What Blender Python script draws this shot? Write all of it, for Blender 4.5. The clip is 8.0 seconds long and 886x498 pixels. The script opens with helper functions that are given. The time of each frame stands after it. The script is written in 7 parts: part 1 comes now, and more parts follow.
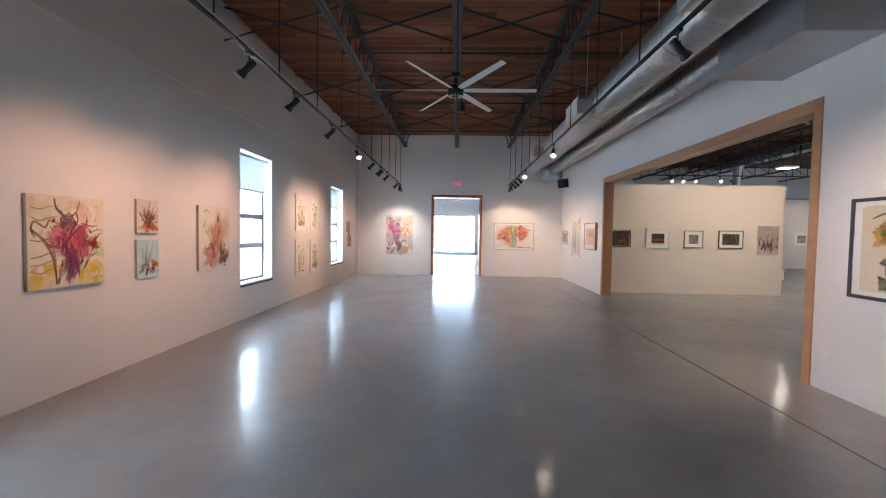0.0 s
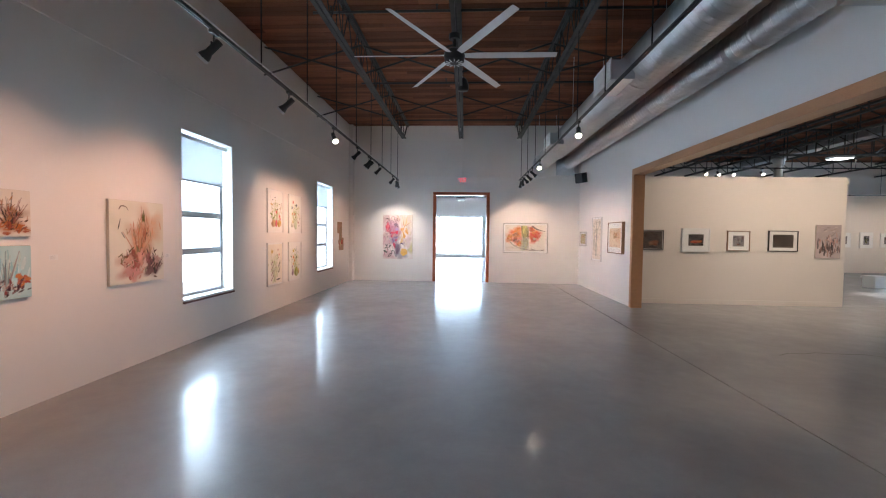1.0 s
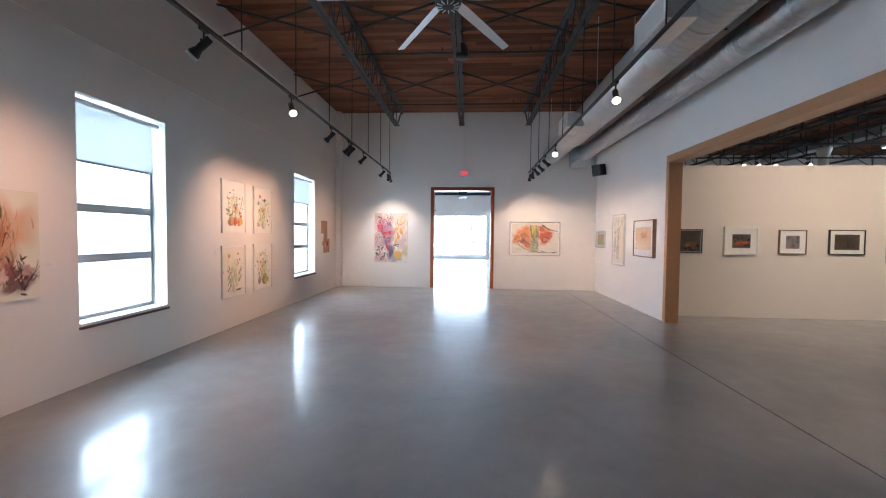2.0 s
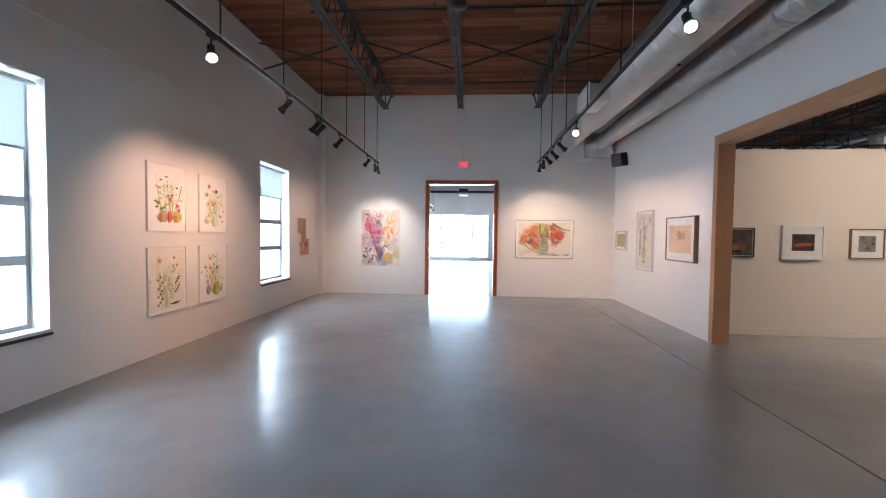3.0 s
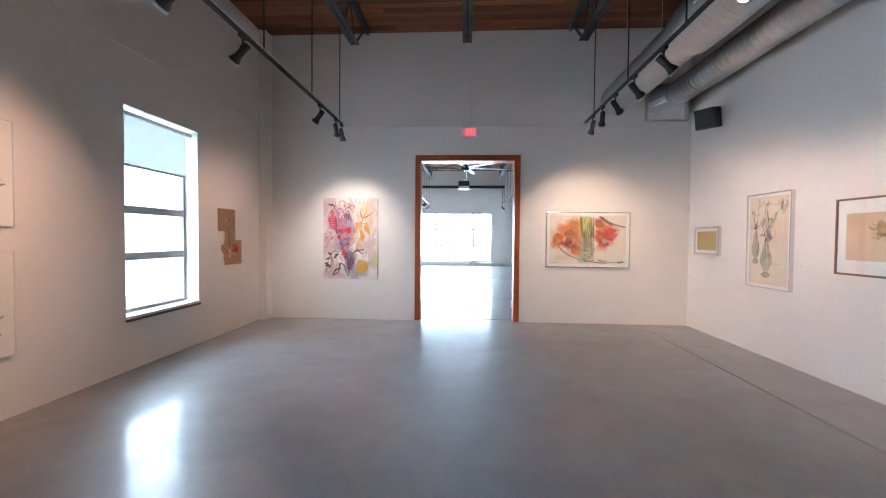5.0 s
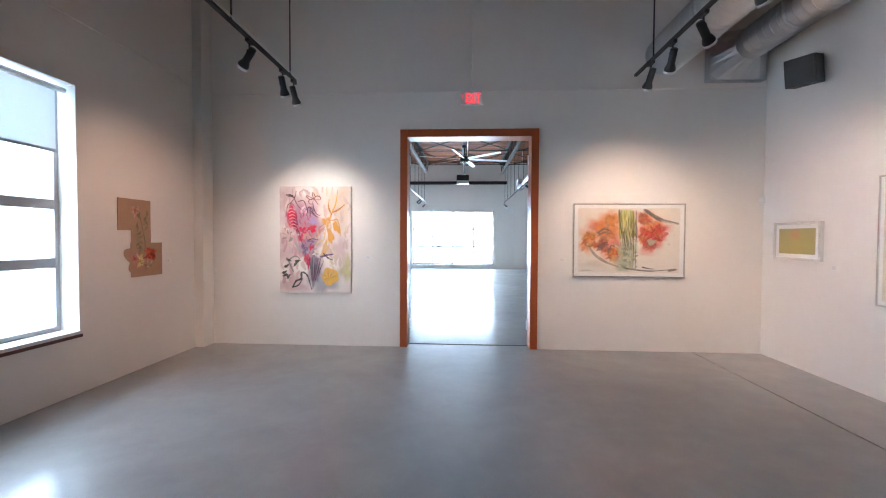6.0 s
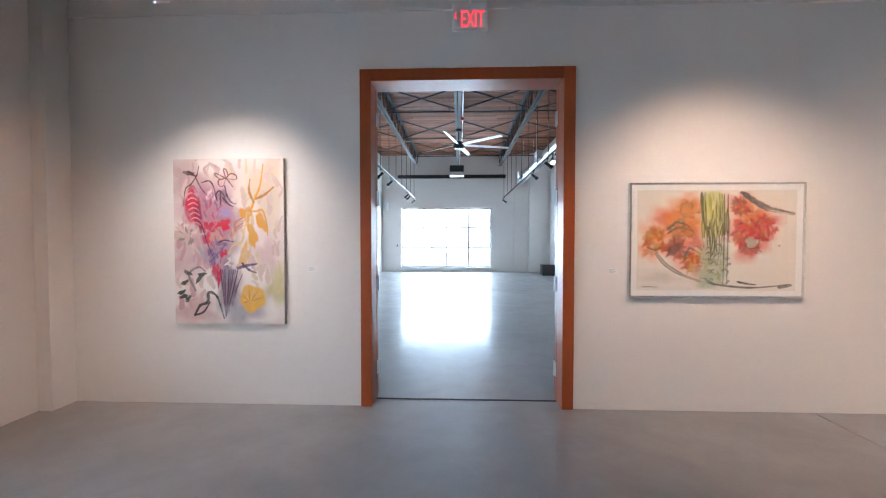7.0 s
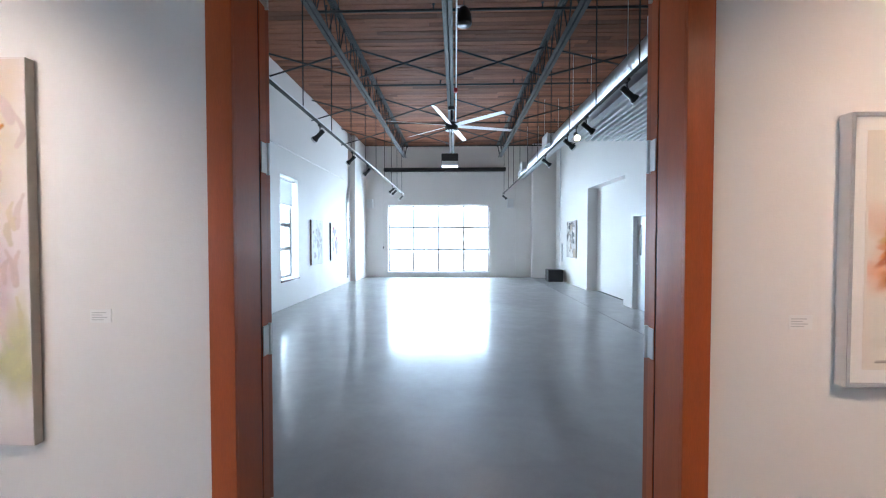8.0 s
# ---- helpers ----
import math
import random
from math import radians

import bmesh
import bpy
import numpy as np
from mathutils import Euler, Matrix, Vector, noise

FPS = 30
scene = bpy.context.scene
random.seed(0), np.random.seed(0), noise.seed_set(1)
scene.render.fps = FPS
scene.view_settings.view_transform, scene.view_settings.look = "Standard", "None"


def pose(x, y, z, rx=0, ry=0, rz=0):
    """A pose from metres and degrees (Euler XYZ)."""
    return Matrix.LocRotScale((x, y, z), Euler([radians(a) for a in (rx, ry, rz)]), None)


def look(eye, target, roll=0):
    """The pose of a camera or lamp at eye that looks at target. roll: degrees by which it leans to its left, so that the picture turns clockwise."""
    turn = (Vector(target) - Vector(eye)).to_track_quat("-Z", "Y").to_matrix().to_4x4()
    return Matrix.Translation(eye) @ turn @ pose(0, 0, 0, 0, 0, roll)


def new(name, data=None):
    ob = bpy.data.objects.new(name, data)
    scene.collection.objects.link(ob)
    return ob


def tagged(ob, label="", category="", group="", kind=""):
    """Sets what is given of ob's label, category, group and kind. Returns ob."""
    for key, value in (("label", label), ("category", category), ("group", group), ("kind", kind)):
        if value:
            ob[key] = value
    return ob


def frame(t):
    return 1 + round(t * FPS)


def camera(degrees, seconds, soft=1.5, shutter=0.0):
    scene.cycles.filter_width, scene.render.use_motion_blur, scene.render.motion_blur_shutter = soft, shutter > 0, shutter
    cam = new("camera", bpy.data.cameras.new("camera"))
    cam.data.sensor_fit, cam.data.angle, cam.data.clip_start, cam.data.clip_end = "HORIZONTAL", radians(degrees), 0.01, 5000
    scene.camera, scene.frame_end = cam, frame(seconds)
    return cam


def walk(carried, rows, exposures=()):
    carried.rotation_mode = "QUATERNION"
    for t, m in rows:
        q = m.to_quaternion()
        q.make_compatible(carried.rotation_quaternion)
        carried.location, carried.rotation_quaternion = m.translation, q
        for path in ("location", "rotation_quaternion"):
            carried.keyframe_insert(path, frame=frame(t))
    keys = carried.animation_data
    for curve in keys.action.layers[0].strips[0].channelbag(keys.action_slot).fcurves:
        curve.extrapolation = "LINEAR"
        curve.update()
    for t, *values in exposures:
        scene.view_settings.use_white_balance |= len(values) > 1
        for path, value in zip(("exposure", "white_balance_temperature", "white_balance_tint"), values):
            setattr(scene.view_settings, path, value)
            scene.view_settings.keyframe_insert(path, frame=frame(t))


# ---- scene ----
cam = camera(94.0, 8.0, soft=1.1)
PATH = [
    (0, (0.471, -3.211, 1.697), (0.406, -1.214, 1.619), 0.9),
    (0.5, (0.55, -2.353, 1.704), (0.473, -0.356, 1.627), 0.8),
    (1, (0.612, -1.53, 1.703), (0.505, 0.466, 1.631), 0.7),
    (1.5, (0.649, -0.699, 1.708), (0.529, 1.296, 1.637), 0.6),
    (3, (0.74, 1.736, 1.689), (0.604, 3.73, 1.62), 0.7),
    (3.5, (0.695, 2.579, 1.674), (0.558, 4.574, 1.608), 0.6),
    (4, (0.616, 3.462, 1.658), (0.484, 5.456, 1.594), 0.6),
    (5.5, (0.42, 6.202, 1.607), (0.309, 8.199, 1.554), 0.4),
    (6, (0.411, 7.189, 1.617), (0.303, 9.185, 1.564), 0.3),
    (6.5, (0.388, 8.239, 1.612), (0.294, 10.236, 1.558), 0.2),
    (7, (0.391, 9.34, 1.618), (0.311, 11.338, 1.564), 0.0),
    (7.5, (0.41, 10.463, 1.635), (0.341, 12.461, 1.581), -0.1),
    (8, (0.453, 11.58, 1.643), (0.394, 13.578, 1.591), 0.0),
]
walk(cam, [(t, look(eye, target, roll)) for t, eye, target, roll in PATH],
     exposures=[(0, 1.1), (4, 1.04), (6.5, 0.94), (8, 0.8)])

# ---- world, sun and large lights ----
world = bpy.data.worlds.new("world")
scene.world = world
world.use_nodes = True
wn = world.node_tree
sky = wn.nodes.new("ShaderNodeTexSky")
sky.sky_type = "NISHITA"
sky.sun_disc = False
sky.sun_elevation = radians(21)
sky.sun_rotation = radians(90)
wn.links.new(sky.outputs["Color"], wn.nodes["Background"].inputs["Color"])
wn.nodes["Background"].inputs["Strength"].default_value = 0.15

sun = new("sun", bpy.data.lights.new("sun", "SUN"))
sun.data.energy, sun.data.angle, sun.data.color = 5.0, radians(0.5), (1.0, 0.94, 0.86)
sun.matrix_world = look((40, 15, 15.4), (0, 14, 0))


def window_light(name, eye, target, w, h, watts, color=(0.49, 0.725, 1.0)):
    ob = new(name, bpy.data.lights.new(name, "AREA"))
    ob.data.shape, ob.data.size, ob.data.size_y = "RECTANGLE", w, h
    ob.data.energy, ob.data.color = watts, color
    ob.matrix_world = look(eye, target)
    return ob


SIDE_W, FAR_W = 235, 640
for wy, wz, watts in ((-0.6, 1.95, 0.3 * SIDE_W), (4.98, 1.95, SIDE_W), (10.54, 1.9, SIDE_W), (21.46, 1.9, SIDE_W)):
    window_light("sky_light", (-4.65, wy + 0.9, wz + 0.1), (0, wy + 0.9, wz + 2.2), 3.6, 3.1, watts)
window_light("sky_light", (-0.25, 29.75, 1.7), (-0.25, 0, 9.0), 4.6, 3.1, FAR_W, (0.55, 0.76, 1.0))

# ---- materials ----


def material(name, color, rough=0.5, metal=0.0, var=0.12, scale=3.0, bump=0.0, bump_scale=80.0, spec=0.5, island=0.0, fine=0.0, stretch=(1, 1, 1), coat=0.0):
    """A principled surface whose colour drifts at a large and a fine scale, with fine relief."""
    m = bpy.data.materials.new(name)
    m.use_nodes = True
    nt = m.node_tree
    b = nt.nodes["Principled BSDF"]
    b.inputs["Roughness"].default_value = rough
    b.inputs["Metallic"].default_value = metal
    b.inputs["Specular IOR Level"].default_value = spec
    b.inputs["Coat Weight"].default_value = coat
    b.inputs["Coat Roughness"].default_value = 0.12
    tc = nt.nodes.new("ShaderNodeTexCoord")
    mp = nt.nodes.new("ShaderNodeMapping")
    mp.inputs["Scale"].default_value = stretch
    nt.links.new(tc.outputs["Object"], mp.inputs["Vector"])

    def noise_tex(s, detail):
        n = nt.nodes.new("ShaderNodeTexNoise")
        n.inputs["Scale"].default_value = s
        n.inputs["Detail"].default_value = detail
        nt.links.new(mp.outputs["Vector"], n.inputs["Vector"])
        return n

    big = noise_tex(scale, 4)
    hsv = nt.nodes.new("ShaderNodeHueSaturation")
    hsv.inputs["Color"].default_value = (*color, 1)
    rng = nt.nodes.new("ShaderNodeMapRange")
    rng.inputs["To Min"].default_value, rng.inputs["To Max"].default_value = 1 - var, 1 + var
    nt.links.new(big.outputs["Fac"], rng.inputs["Value"])
    value = rng.outputs["Result"]
    if fine:
        small = noise_tex(scale * 14, 3)
        r2 = nt.nodes.new("ShaderNodeMapRange")
        r2.inputs["To Min"].default_value, r2.inputs["To Max"].default_value = 1 - fine, 1 + fine
        nt.links.new(small.outputs["Fac"], r2.inputs["Value"])
        mul = nt.nodes.new("ShaderNodeMath")
        mul.operation = "MULTIPLY"
        nt.links.new(value, mul.inputs[0])
        nt.links.new(r2.outputs["Result"], mul.inputs[1])
        value = mul.outputs["Value"]
    if island:
        geo = nt.nodes.new("ShaderNodeNewGeometry")
        r3 = nt.nodes.new("ShaderNodeMapRange")
        r3.inputs["To Min"].default_value, r3.inputs["To Max"].default_value = 1 - island, 1 + island
        nt.links.new(geo.outputs["Random Per Island"], r3.inputs["Value"])
        mul = nt.nodes.new("ShaderNodeMath")
        mul.operation = "MULTIPLY"
        nt.links.new(value, mul.inputs[0])
        nt.links.new(r3.outputs["Result"], mul.inputs[1])
        value = mul.outputs["Value"]
    nt.links.new(value, hsv.inputs["Value"])
    nt.links.new(hsv.outputs["Color"], b.inputs["Base Color"])
    if bump:
        bn = noise_tex(bump_scale, 3)
        bp = nt.nodes.new("ShaderNodeBump")
        bp.inputs["Strength"].default_value = bump
        bp.inputs["Distance"].default_value = 0.01
        nt.links.new(bn.outputs["Fac"], bp.inputs["Height"])
        nt.links.new(bp.outputs["Normal"], b.inputs["Normal"])
    return m


def glowing(name, color, strength):
    m = bpy.data.materials.new(name)
    m.use_nodes = True
    b = m.node_tree.nodes["Principled BSDF"]
    b.inputs["Base Color"].default_value = (*color, 1)
    b.inputs["Emission Color"].default_value = (*color, 1)
    b.inputs["Emission Strength"].default_value = strength
    return m


def clear_glass(name, tint=(1, 1, 1), rough=0.02):
    m = bpy.data.materials.new(name)
    m.use_nodes = True
    nt = m.node_tree
    nt.nodes.remove(nt.nodes["Principled BSDF"])
    tr = nt.nodes.new("ShaderNodeBsdfTransparent")
    tr.inputs["Color"].default_value = (*tint, 1)
    gl = nt.nodes.new("ShaderNodeBsdfGlossy")
    gl.inputs["Roughness"].default_value = rough
    lw = nt.nodes.new("ShaderNodeLayerWeight")
    lw.inputs["Blend"].default_value = 0.5
    pw = nt.nodes.new("ShaderNodeMath")
    pw.operation = "POWER"
    pw.inputs[1].default_value = 5.0
    nt.links.new(lw.outputs["Facing"], pw.inputs[0])
    fr = nt.nodes.new("ShaderNodeMapRange")
    fr.inputs["To Min"].default_value, fr.inputs["To Max"].default_value = 0.035, 0.6
    nt.links.new(pw.outputs["Value"], fr.inputs["Value"])
    mx = nt.nodes.new("ShaderNodeMixShader")
    nt.links.new(fr.outputs["Result"], mx.inputs["Fac"])
    nt.links.new(tr.outputs["BSDF"], mx.inputs[1])
    nt.links.new(gl.outputs["BSDF"], mx.inputs[2])
    nt.links.new(mx.outputs["Shader"], nt.nodes["Material Output"].inputs["Surface"])
    return m


def concrete():
    """Ground and polished concrete: cloudy, with fine aggregate, faint stains and a sealed gloss that varies."""
    m = bpy.data.materials.new("polished_concrete")
    m.use_nodes = True
    nt = m.node_tree
    b = nt.nodes["Principled BSDF"]
    tc = nt.nodes.new("ShaderNodeTexCoord")

    def noise_tex(s, detail, rough=0.55, dist=0.0):
        n = nt.nodes.new("ShaderNodeTexNoise")
        n.inputs["Scale"].default_value, n.inputs["Detail"].default_value = s, detail
        n.inputs["Roughness"].default_value, n.inputs["Distortion"].default_value = rough, dist
        nt.links.new(tc.outputs["Object"], n.inputs["Vector"])
        return n

    cloud, mottle, grain = noise_tex(0.55, 6, 0.6, 0.6), noise_tex(3.2, 6, 0.65, 0.3), noise_tex(90, 2)
    ramp = nt.nodes.new("ShaderNodeValToRGB")
    ramp.color_ramp.elements[0].position, ramp.color_ramp.elements[0].color = 0.3, (0.258, 0.252, 0.254, 1)
    ramp.color_ramp.elements[1].position, ramp.color_ramp.elements[1].color = 0.72, (0.358, 0.348, 0.348, 1)
    nt.links.new(cloud.outputs["Fac"], ramp.inputs["Fac"])
    mot = nt.nodes.new("ShaderNodeMapRange")
    mot.inputs["From Min"].default_value, mot.inputs["From Max"].default_value = 0.3, 0.7
    mot.inputs["To Min"].default_value, mot.inputs["To Max"].default_value = 0.92, 1.07
    nt.links.new(mottle.outputs["Fac"], mot.inputs["Value"])
    gr = nt.nodes.new("ShaderNodeMapRange")
    gr.inputs["To Min"].default_value, gr.inputs["To Max"].default_value = 0.92, 1.08
    nt.links.new(grain.outputs["Fac"], gr.inputs["Value"])
    mul = nt.nodes.new("ShaderNodeMath")
    mul.operation = "MULTIPLY"
    nt.links.new(mot.outputs["Result"], mul.inputs[0])
    nt.links.new(gr.outputs["Result"], mul.inputs[1])
    hsv = nt.nodes.new("ShaderNodeHueSaturation")
    nt.links.new(ramp.outputs["Color"], hsv.inputs["Color"])
    nt.links.new(mul.outputs["Value"], hsv.inputs["Value"])
    nt.links.new(hsv.outputs["Color"], b.inputs["Base Color"])
    rr = nt.nodes.new("ShaderNodeMapRange")
    rr.inputs["From Min"].default_value, rr.inputs["From Max"].default_value = 0.3, 0.7
    rr.inputs["To Min"].default_value, rr.inputs["To Max"].default_value = 0.09, 0.2
    nt.links.new(mottle.outputs["Fac"], rr.inputs["Value"])
    nt.links.new(rr.outputs["Result"], b.inputs["Coat Roughness"])
    b.inputs["Coat Weight"].default_value = 0.6
    b.inputs["Roughness"].default_value = 0.5
    b.inputs["Specular IOR Level"].default_value = 0.9
    bp = nt.nodes.new("ShaderNodeBump")
    bp.inputs["Strength"].default_value, bp.inputs["Distance"].default_value = 0.06, 0.006
    nt.links.new(mottle.outputs["Fac"], bp.inputs["Height"])
    nt.links.new(bp.outputs["Normal"], b.inputs["Normal"])
    nt.links.new(bp.outputs["Normal"], b.inputs["Coat Normal"])
    return m


def deck_wood():
    m = material("deck_wood", (0.205, 0.08, 0.043), rough=0.7, spec=0.15, var=0.35, scale=1.2, island=0.38, fine=0.35, stretch=(1, 9, 9), bump=0.15, bump_scale=20)
    return m


def blind_cloth():
    m = bpy.data.materials.new("blind_cloth")
    m.use_nodes = True
    nt = m.node_tree
    df = nt.nodes["Principled BSDF"]
    df.inputs["Base Color"].default_value = (0.78, 0.80, 0.82, 1)
    df.inputs["Roughness"].default_value = 0.8
    tl = nt.nodes.new("ShaderNodeBsdfTranslucent")
    tl.inputs["Color"].default_value = (0.5, 0.505, 0.51, 1)
    wv = nt.nodes.new("ShaderNodeTexWave")
    wv.inputs["Scale"].default_value = 60
    tc = nt.nodes.new("ShaderNodeTexCoord")
    nt.links.new(tc.outputs["Object"], wv.inputs["Vector"])
    bp = nt.nodes.new("ShaderNodeBump")
    bp.inputs["Strength"].default_value = 0.1
    nt.links.new(wv.outputs["Fac"], bp.inputs["Height"])
    nt.links.new(bp.outputs["Normal"], df.inputs["Normal"])
    mx = nt.nodes.new("ShaderNodeMixShader")
    mx.inputs["Fac"].default_value = 0.55
    nt.links.new(df.outputs["BSDF"], mx.inputs[1])
    nt.links.new(tl.outputs["BSDF"], mx.inputs[2])
    nt.links.new(mx.outputs["Shader"], nt.nodes["Material Output"].inputs["Surface"])
    return m


WALL = material("wall_paint", (0.82, 0.785, 0.75), rough=0.62, var=0.025, scale=0.8, bump=0.09, bump_scale=120, fine=0.012)
CREAM = material("cream_wall_paint", (0.77, 0.71, 0.655), rough=0.62, var=0.03, scale=0.9, bump=0.08, bump_scale=120)
WHITE = material("white_paint", (0.8, 0.8, 0.79), rough=0.4, var=0.03, scale=4)
CONCRETE = concrete()
DECK = deck_wood()
# the grey puts the backlit darkness of the window bars into their colour
FRAME_BACKLIT = material("backlit_frame_grey", (0.36, 0.37, 0.38), rough=0.45, var=0.06)
MULLION = material("dark_mullion", (0.13, 0.135, 0.14), rough=0.5, var=0.1)
STEEL = material("grey_painted_steel", (0.082, 0.079, 0.075), spec=0.2, rough=0.55, var=0.45, scale=4, fine=0.3, bump=0.1)
IRON = material("dark_iron", (0.032, 0.03, 0.03), rough=0.55, var=0.3, scale=6)
BLACK = material("black_enamel", (0.018, 0.018, 0.019), rough=0.38, var=0.2, scale=8)
GALV = material("galvanised_duct", (0.60, 0.615, 0.63), rough=0.42, metal=1.0, var=0.1, scale=5, fine=0.09, bump=0.12, bump_scale=30)
GALV_PALE = material("pale_ribbed_metal", (0.62, 0.63, 0.64), rough=0.4, metal=0.4, var=0.1, scale=3, fine=0.06)
ALU = material("brushed_aluminium", (0.72, 0.73, 0.74), rough=0.3, metal=1.0, var=0.06, scale=10)
BLADE = material("satin_fan_blade", (0.74, 0.75, 0.77), rough=0.35, metal=0.35, var=0.05, scale=8)
DOOR_WOOD = material("orange_stained_wood", (0.44, 0.1, 0.034), rough=0.34, var=0.16, scale=2.2, fine=0.16, stretch=(9, 9, 1), bump=0.04, coat=0.1, spec=0.3)
DOOR_EDGE = material("red_stained_wood", (0.35, 0.08, 0.03), spec=0.3, rough=0.4, var=0.16, scale=2.2, fine=0.16, stretch=(9, 9, 1), bump=0.04)
OAK = material("pale_oak_trim", (0.54, 0.275, 0.14), rough=0.42, var=0.14, scale=2.0, fine=0.14, stretch=(7, 1, 7), bump=0.04)
SILL_RED = material("dark_red_sill_edge", (0.12, 0.045, 0.035), rough=0.5, var=0.15)
GLASS = clear_glass("window_glass")
PIC_GLASS = clear_glass("picture_glass")
BLIND = blind_cloth()
PAPER = material("mat_board", (0.85, 0.84, 0.82), rough=0.8, var=0.02, scale=6)
LENS = glowing("lamp_lens", (1.0, 0.86, 0.66), 14.0)
LENS_OFF = material("lamp_glass", (0.30, 0.30, 0.29), rough=0.2, var=0.05)
PANEL_ON = glowing("light_panel", (0.95, 0.98, 1.0), 3.0)
RED_GLOW = glowing("exit_red", (1.0, 0.05, 0.07), 0.9)
JOINT = material("joint_filler", (0.035, 0.032, 0.03), rough=0.8, var=0.2)
CRACK = material("crack_line", (0.10, 0.085, 0.075), rough=0.7, var=0.2)
EARTH = material("pale_gravel_ground", (0.62, 0.61, 0.59), rough=0.9, var=0.15, scale=0.6, fine=0.2)
# foliage and bark are paled: overexposed daylight is put into their colour
LEAF = material("glare_paled_foliage", (0.46, 0.45, 0.40), rough=0.8, var=0.3, island=0.3)
BARK = material("glare_paled_bark", (0.50, 0.46, 0.42), rough=0.85, var=0.25)
RED_PLASTIC = material("red_plastic", (0.5, 0.03, 0.03), rough=0.4)
CARD = material("label_card", (0.84, 0.83, 0.81), rough=0.7, var=0.02)
INK = material("label_print", (0.6, 0.59, 0.58), rough=0.7, var=0.05)

# ---- mesh helpers ----


def mesh_of(bm, mats, smooth=False, name="mesh"):
    me = bpy.data.meshes.new(name)
    if smooth:
        for f in bm.faces:
            f.smooth = True
    bm.to_mesh(me)
    bm.free()
    for m in (mats if isinstance(mats, (list, tuple)) else [mats]):
        me.materials.append(m)
    return me


def part(name, bm, mat, parent=None, label="", smooth=False):
    """Links a bmesh, or a mesh made before, as one object under a thing or a part."""
    me = bm if isinstance(bm, bpy.types.Mesh) else mesh_of(bm, mat, smooth, name)
    ob = new(name, me)
    ob.parent = parent
    if label:
        ob["label"] = label
    return ob


def thing(name, label, category, m=None, group="", kind=""):
    ob = new(name)
    ob.empty_display_size = 0.1
    if m is not None:
        ob.matrix_basis = m
    return tagged(ob, label, category, group, kind)


def structure(name, bm, mat, label, category, smooth=False):
    ob = part(name, bm, mat, None, "", smooth)
    return tagged(ob, label, category, "", "structure")


def box(bm, x0, x1, y0, y1, z0, z1, bevel=0.0):
    vs = [bm.verts.new((x, y, z)) for x in (x0, x1) for y in (y0, y1) for z in (z0, z1)]
    faces = [bm.faces.new([vs[i] for i in q]) for q in ((0, 1, 3, 2), (4, 6, 7, 5), (0, 4, 5, 1), (2, 3, 7, 6), (0, 2, 6, 4), (1, 5, 7, 3))]
    if bevel:
        edges = {e for f in faces for e in f.edges}
        bmesh.ops.bevel(bm, geom=list(edges), offset=bevel, segments=2, affect="EDGES", profile=0.7)
    return bm


def new_box(*a, bevel=0.0):
    return box(bmesh.new(), *a, bevel=bevel)


def rod(bm, p0, p1, r0, r1=None, seg=10, caps=True):
    """A straight round bar from p0 to p1."""
    p0, p1 = Vector(p0), Vector(p1)
    r1 = r0 if r1 is None else r1
    axis = (p1 - p0).normalized()
    side = axis.orthogonal().normalized()
    up = axis.cross(side)
    rings = []
    for p, r in ((p0, r0), (p1, r1)):
        rings.append([bm.verts.new(p + (side * math.cos(2 * math.pi * k / seg) + up * math.sin(2 * math.pi * k / seg)) * r) for k in range(seg)])
    for k in range(seg):
        bm.faces.new((rings[0][k], rings[0][(k + 1) % seg], rings[1][(k + 1) % seg], rings[1][k]))
    if caps:
        bm.faces.new(rings[0][::-1])
        bm.faces.new(rings[1])
    return bm


def new_rod(*a, **k):
    return rod(bmesh.new(), *a, **k)


def pipe(bm, points, r, seg=8):
    """A bent round bar through the points."""
    pts = [Vector(p) for p in points]
    rings = []
    side = None
    for i, p in enumerate(pts):
        d = (pts[min(i + 1, len(pts) - 1)] - pts[max(i - 1, 0)]).normalized()
        side = d.orthogonal().normalized() if side is None else (side - d * side.dot(d)).normalized()
        up = d.cross(side)
        rings.append([bm.verts.new(p + (side * math.cos(2 * math.pi * k / seg) + up * math.sin(2 * math.pi * k / seg)) * r) for k in range(seg)])
    for a, b in zip(rings, rings[1:]):
        for k in range(seg):
            bm.faces.new((a[k], a[(k + 1) % seg], b[(k + 1) % seg], b[k]))
    bm.faces.new(rings[0][::-1])
    bm.faces.new(rings[-1])
    return bm


def lathe(bm, profile, seg=24, base=(0, 0, 0), caps=True):
    """Turns a profile of (radius, z) about the z axis."""
    base = Vector(base)
    rings = [[bm.verts.new(base + Vector((r * math.cos(2 * math.pi * k / seg), r * math.sin(2 * math.pi * k / seg), z))) for k in range(seg)] for r, z in profile]
    for a, b in zip(rings, rings[1:]):
        for k in range(seg):
            bm.faces.new((a[k], a[(k + 1) % seg], b[(k + 1) % seg], b[k]))
    if caps:
        bm.faces.new(rings[0][::-1])
        bm.faces.new(rings[-1])
    return bm


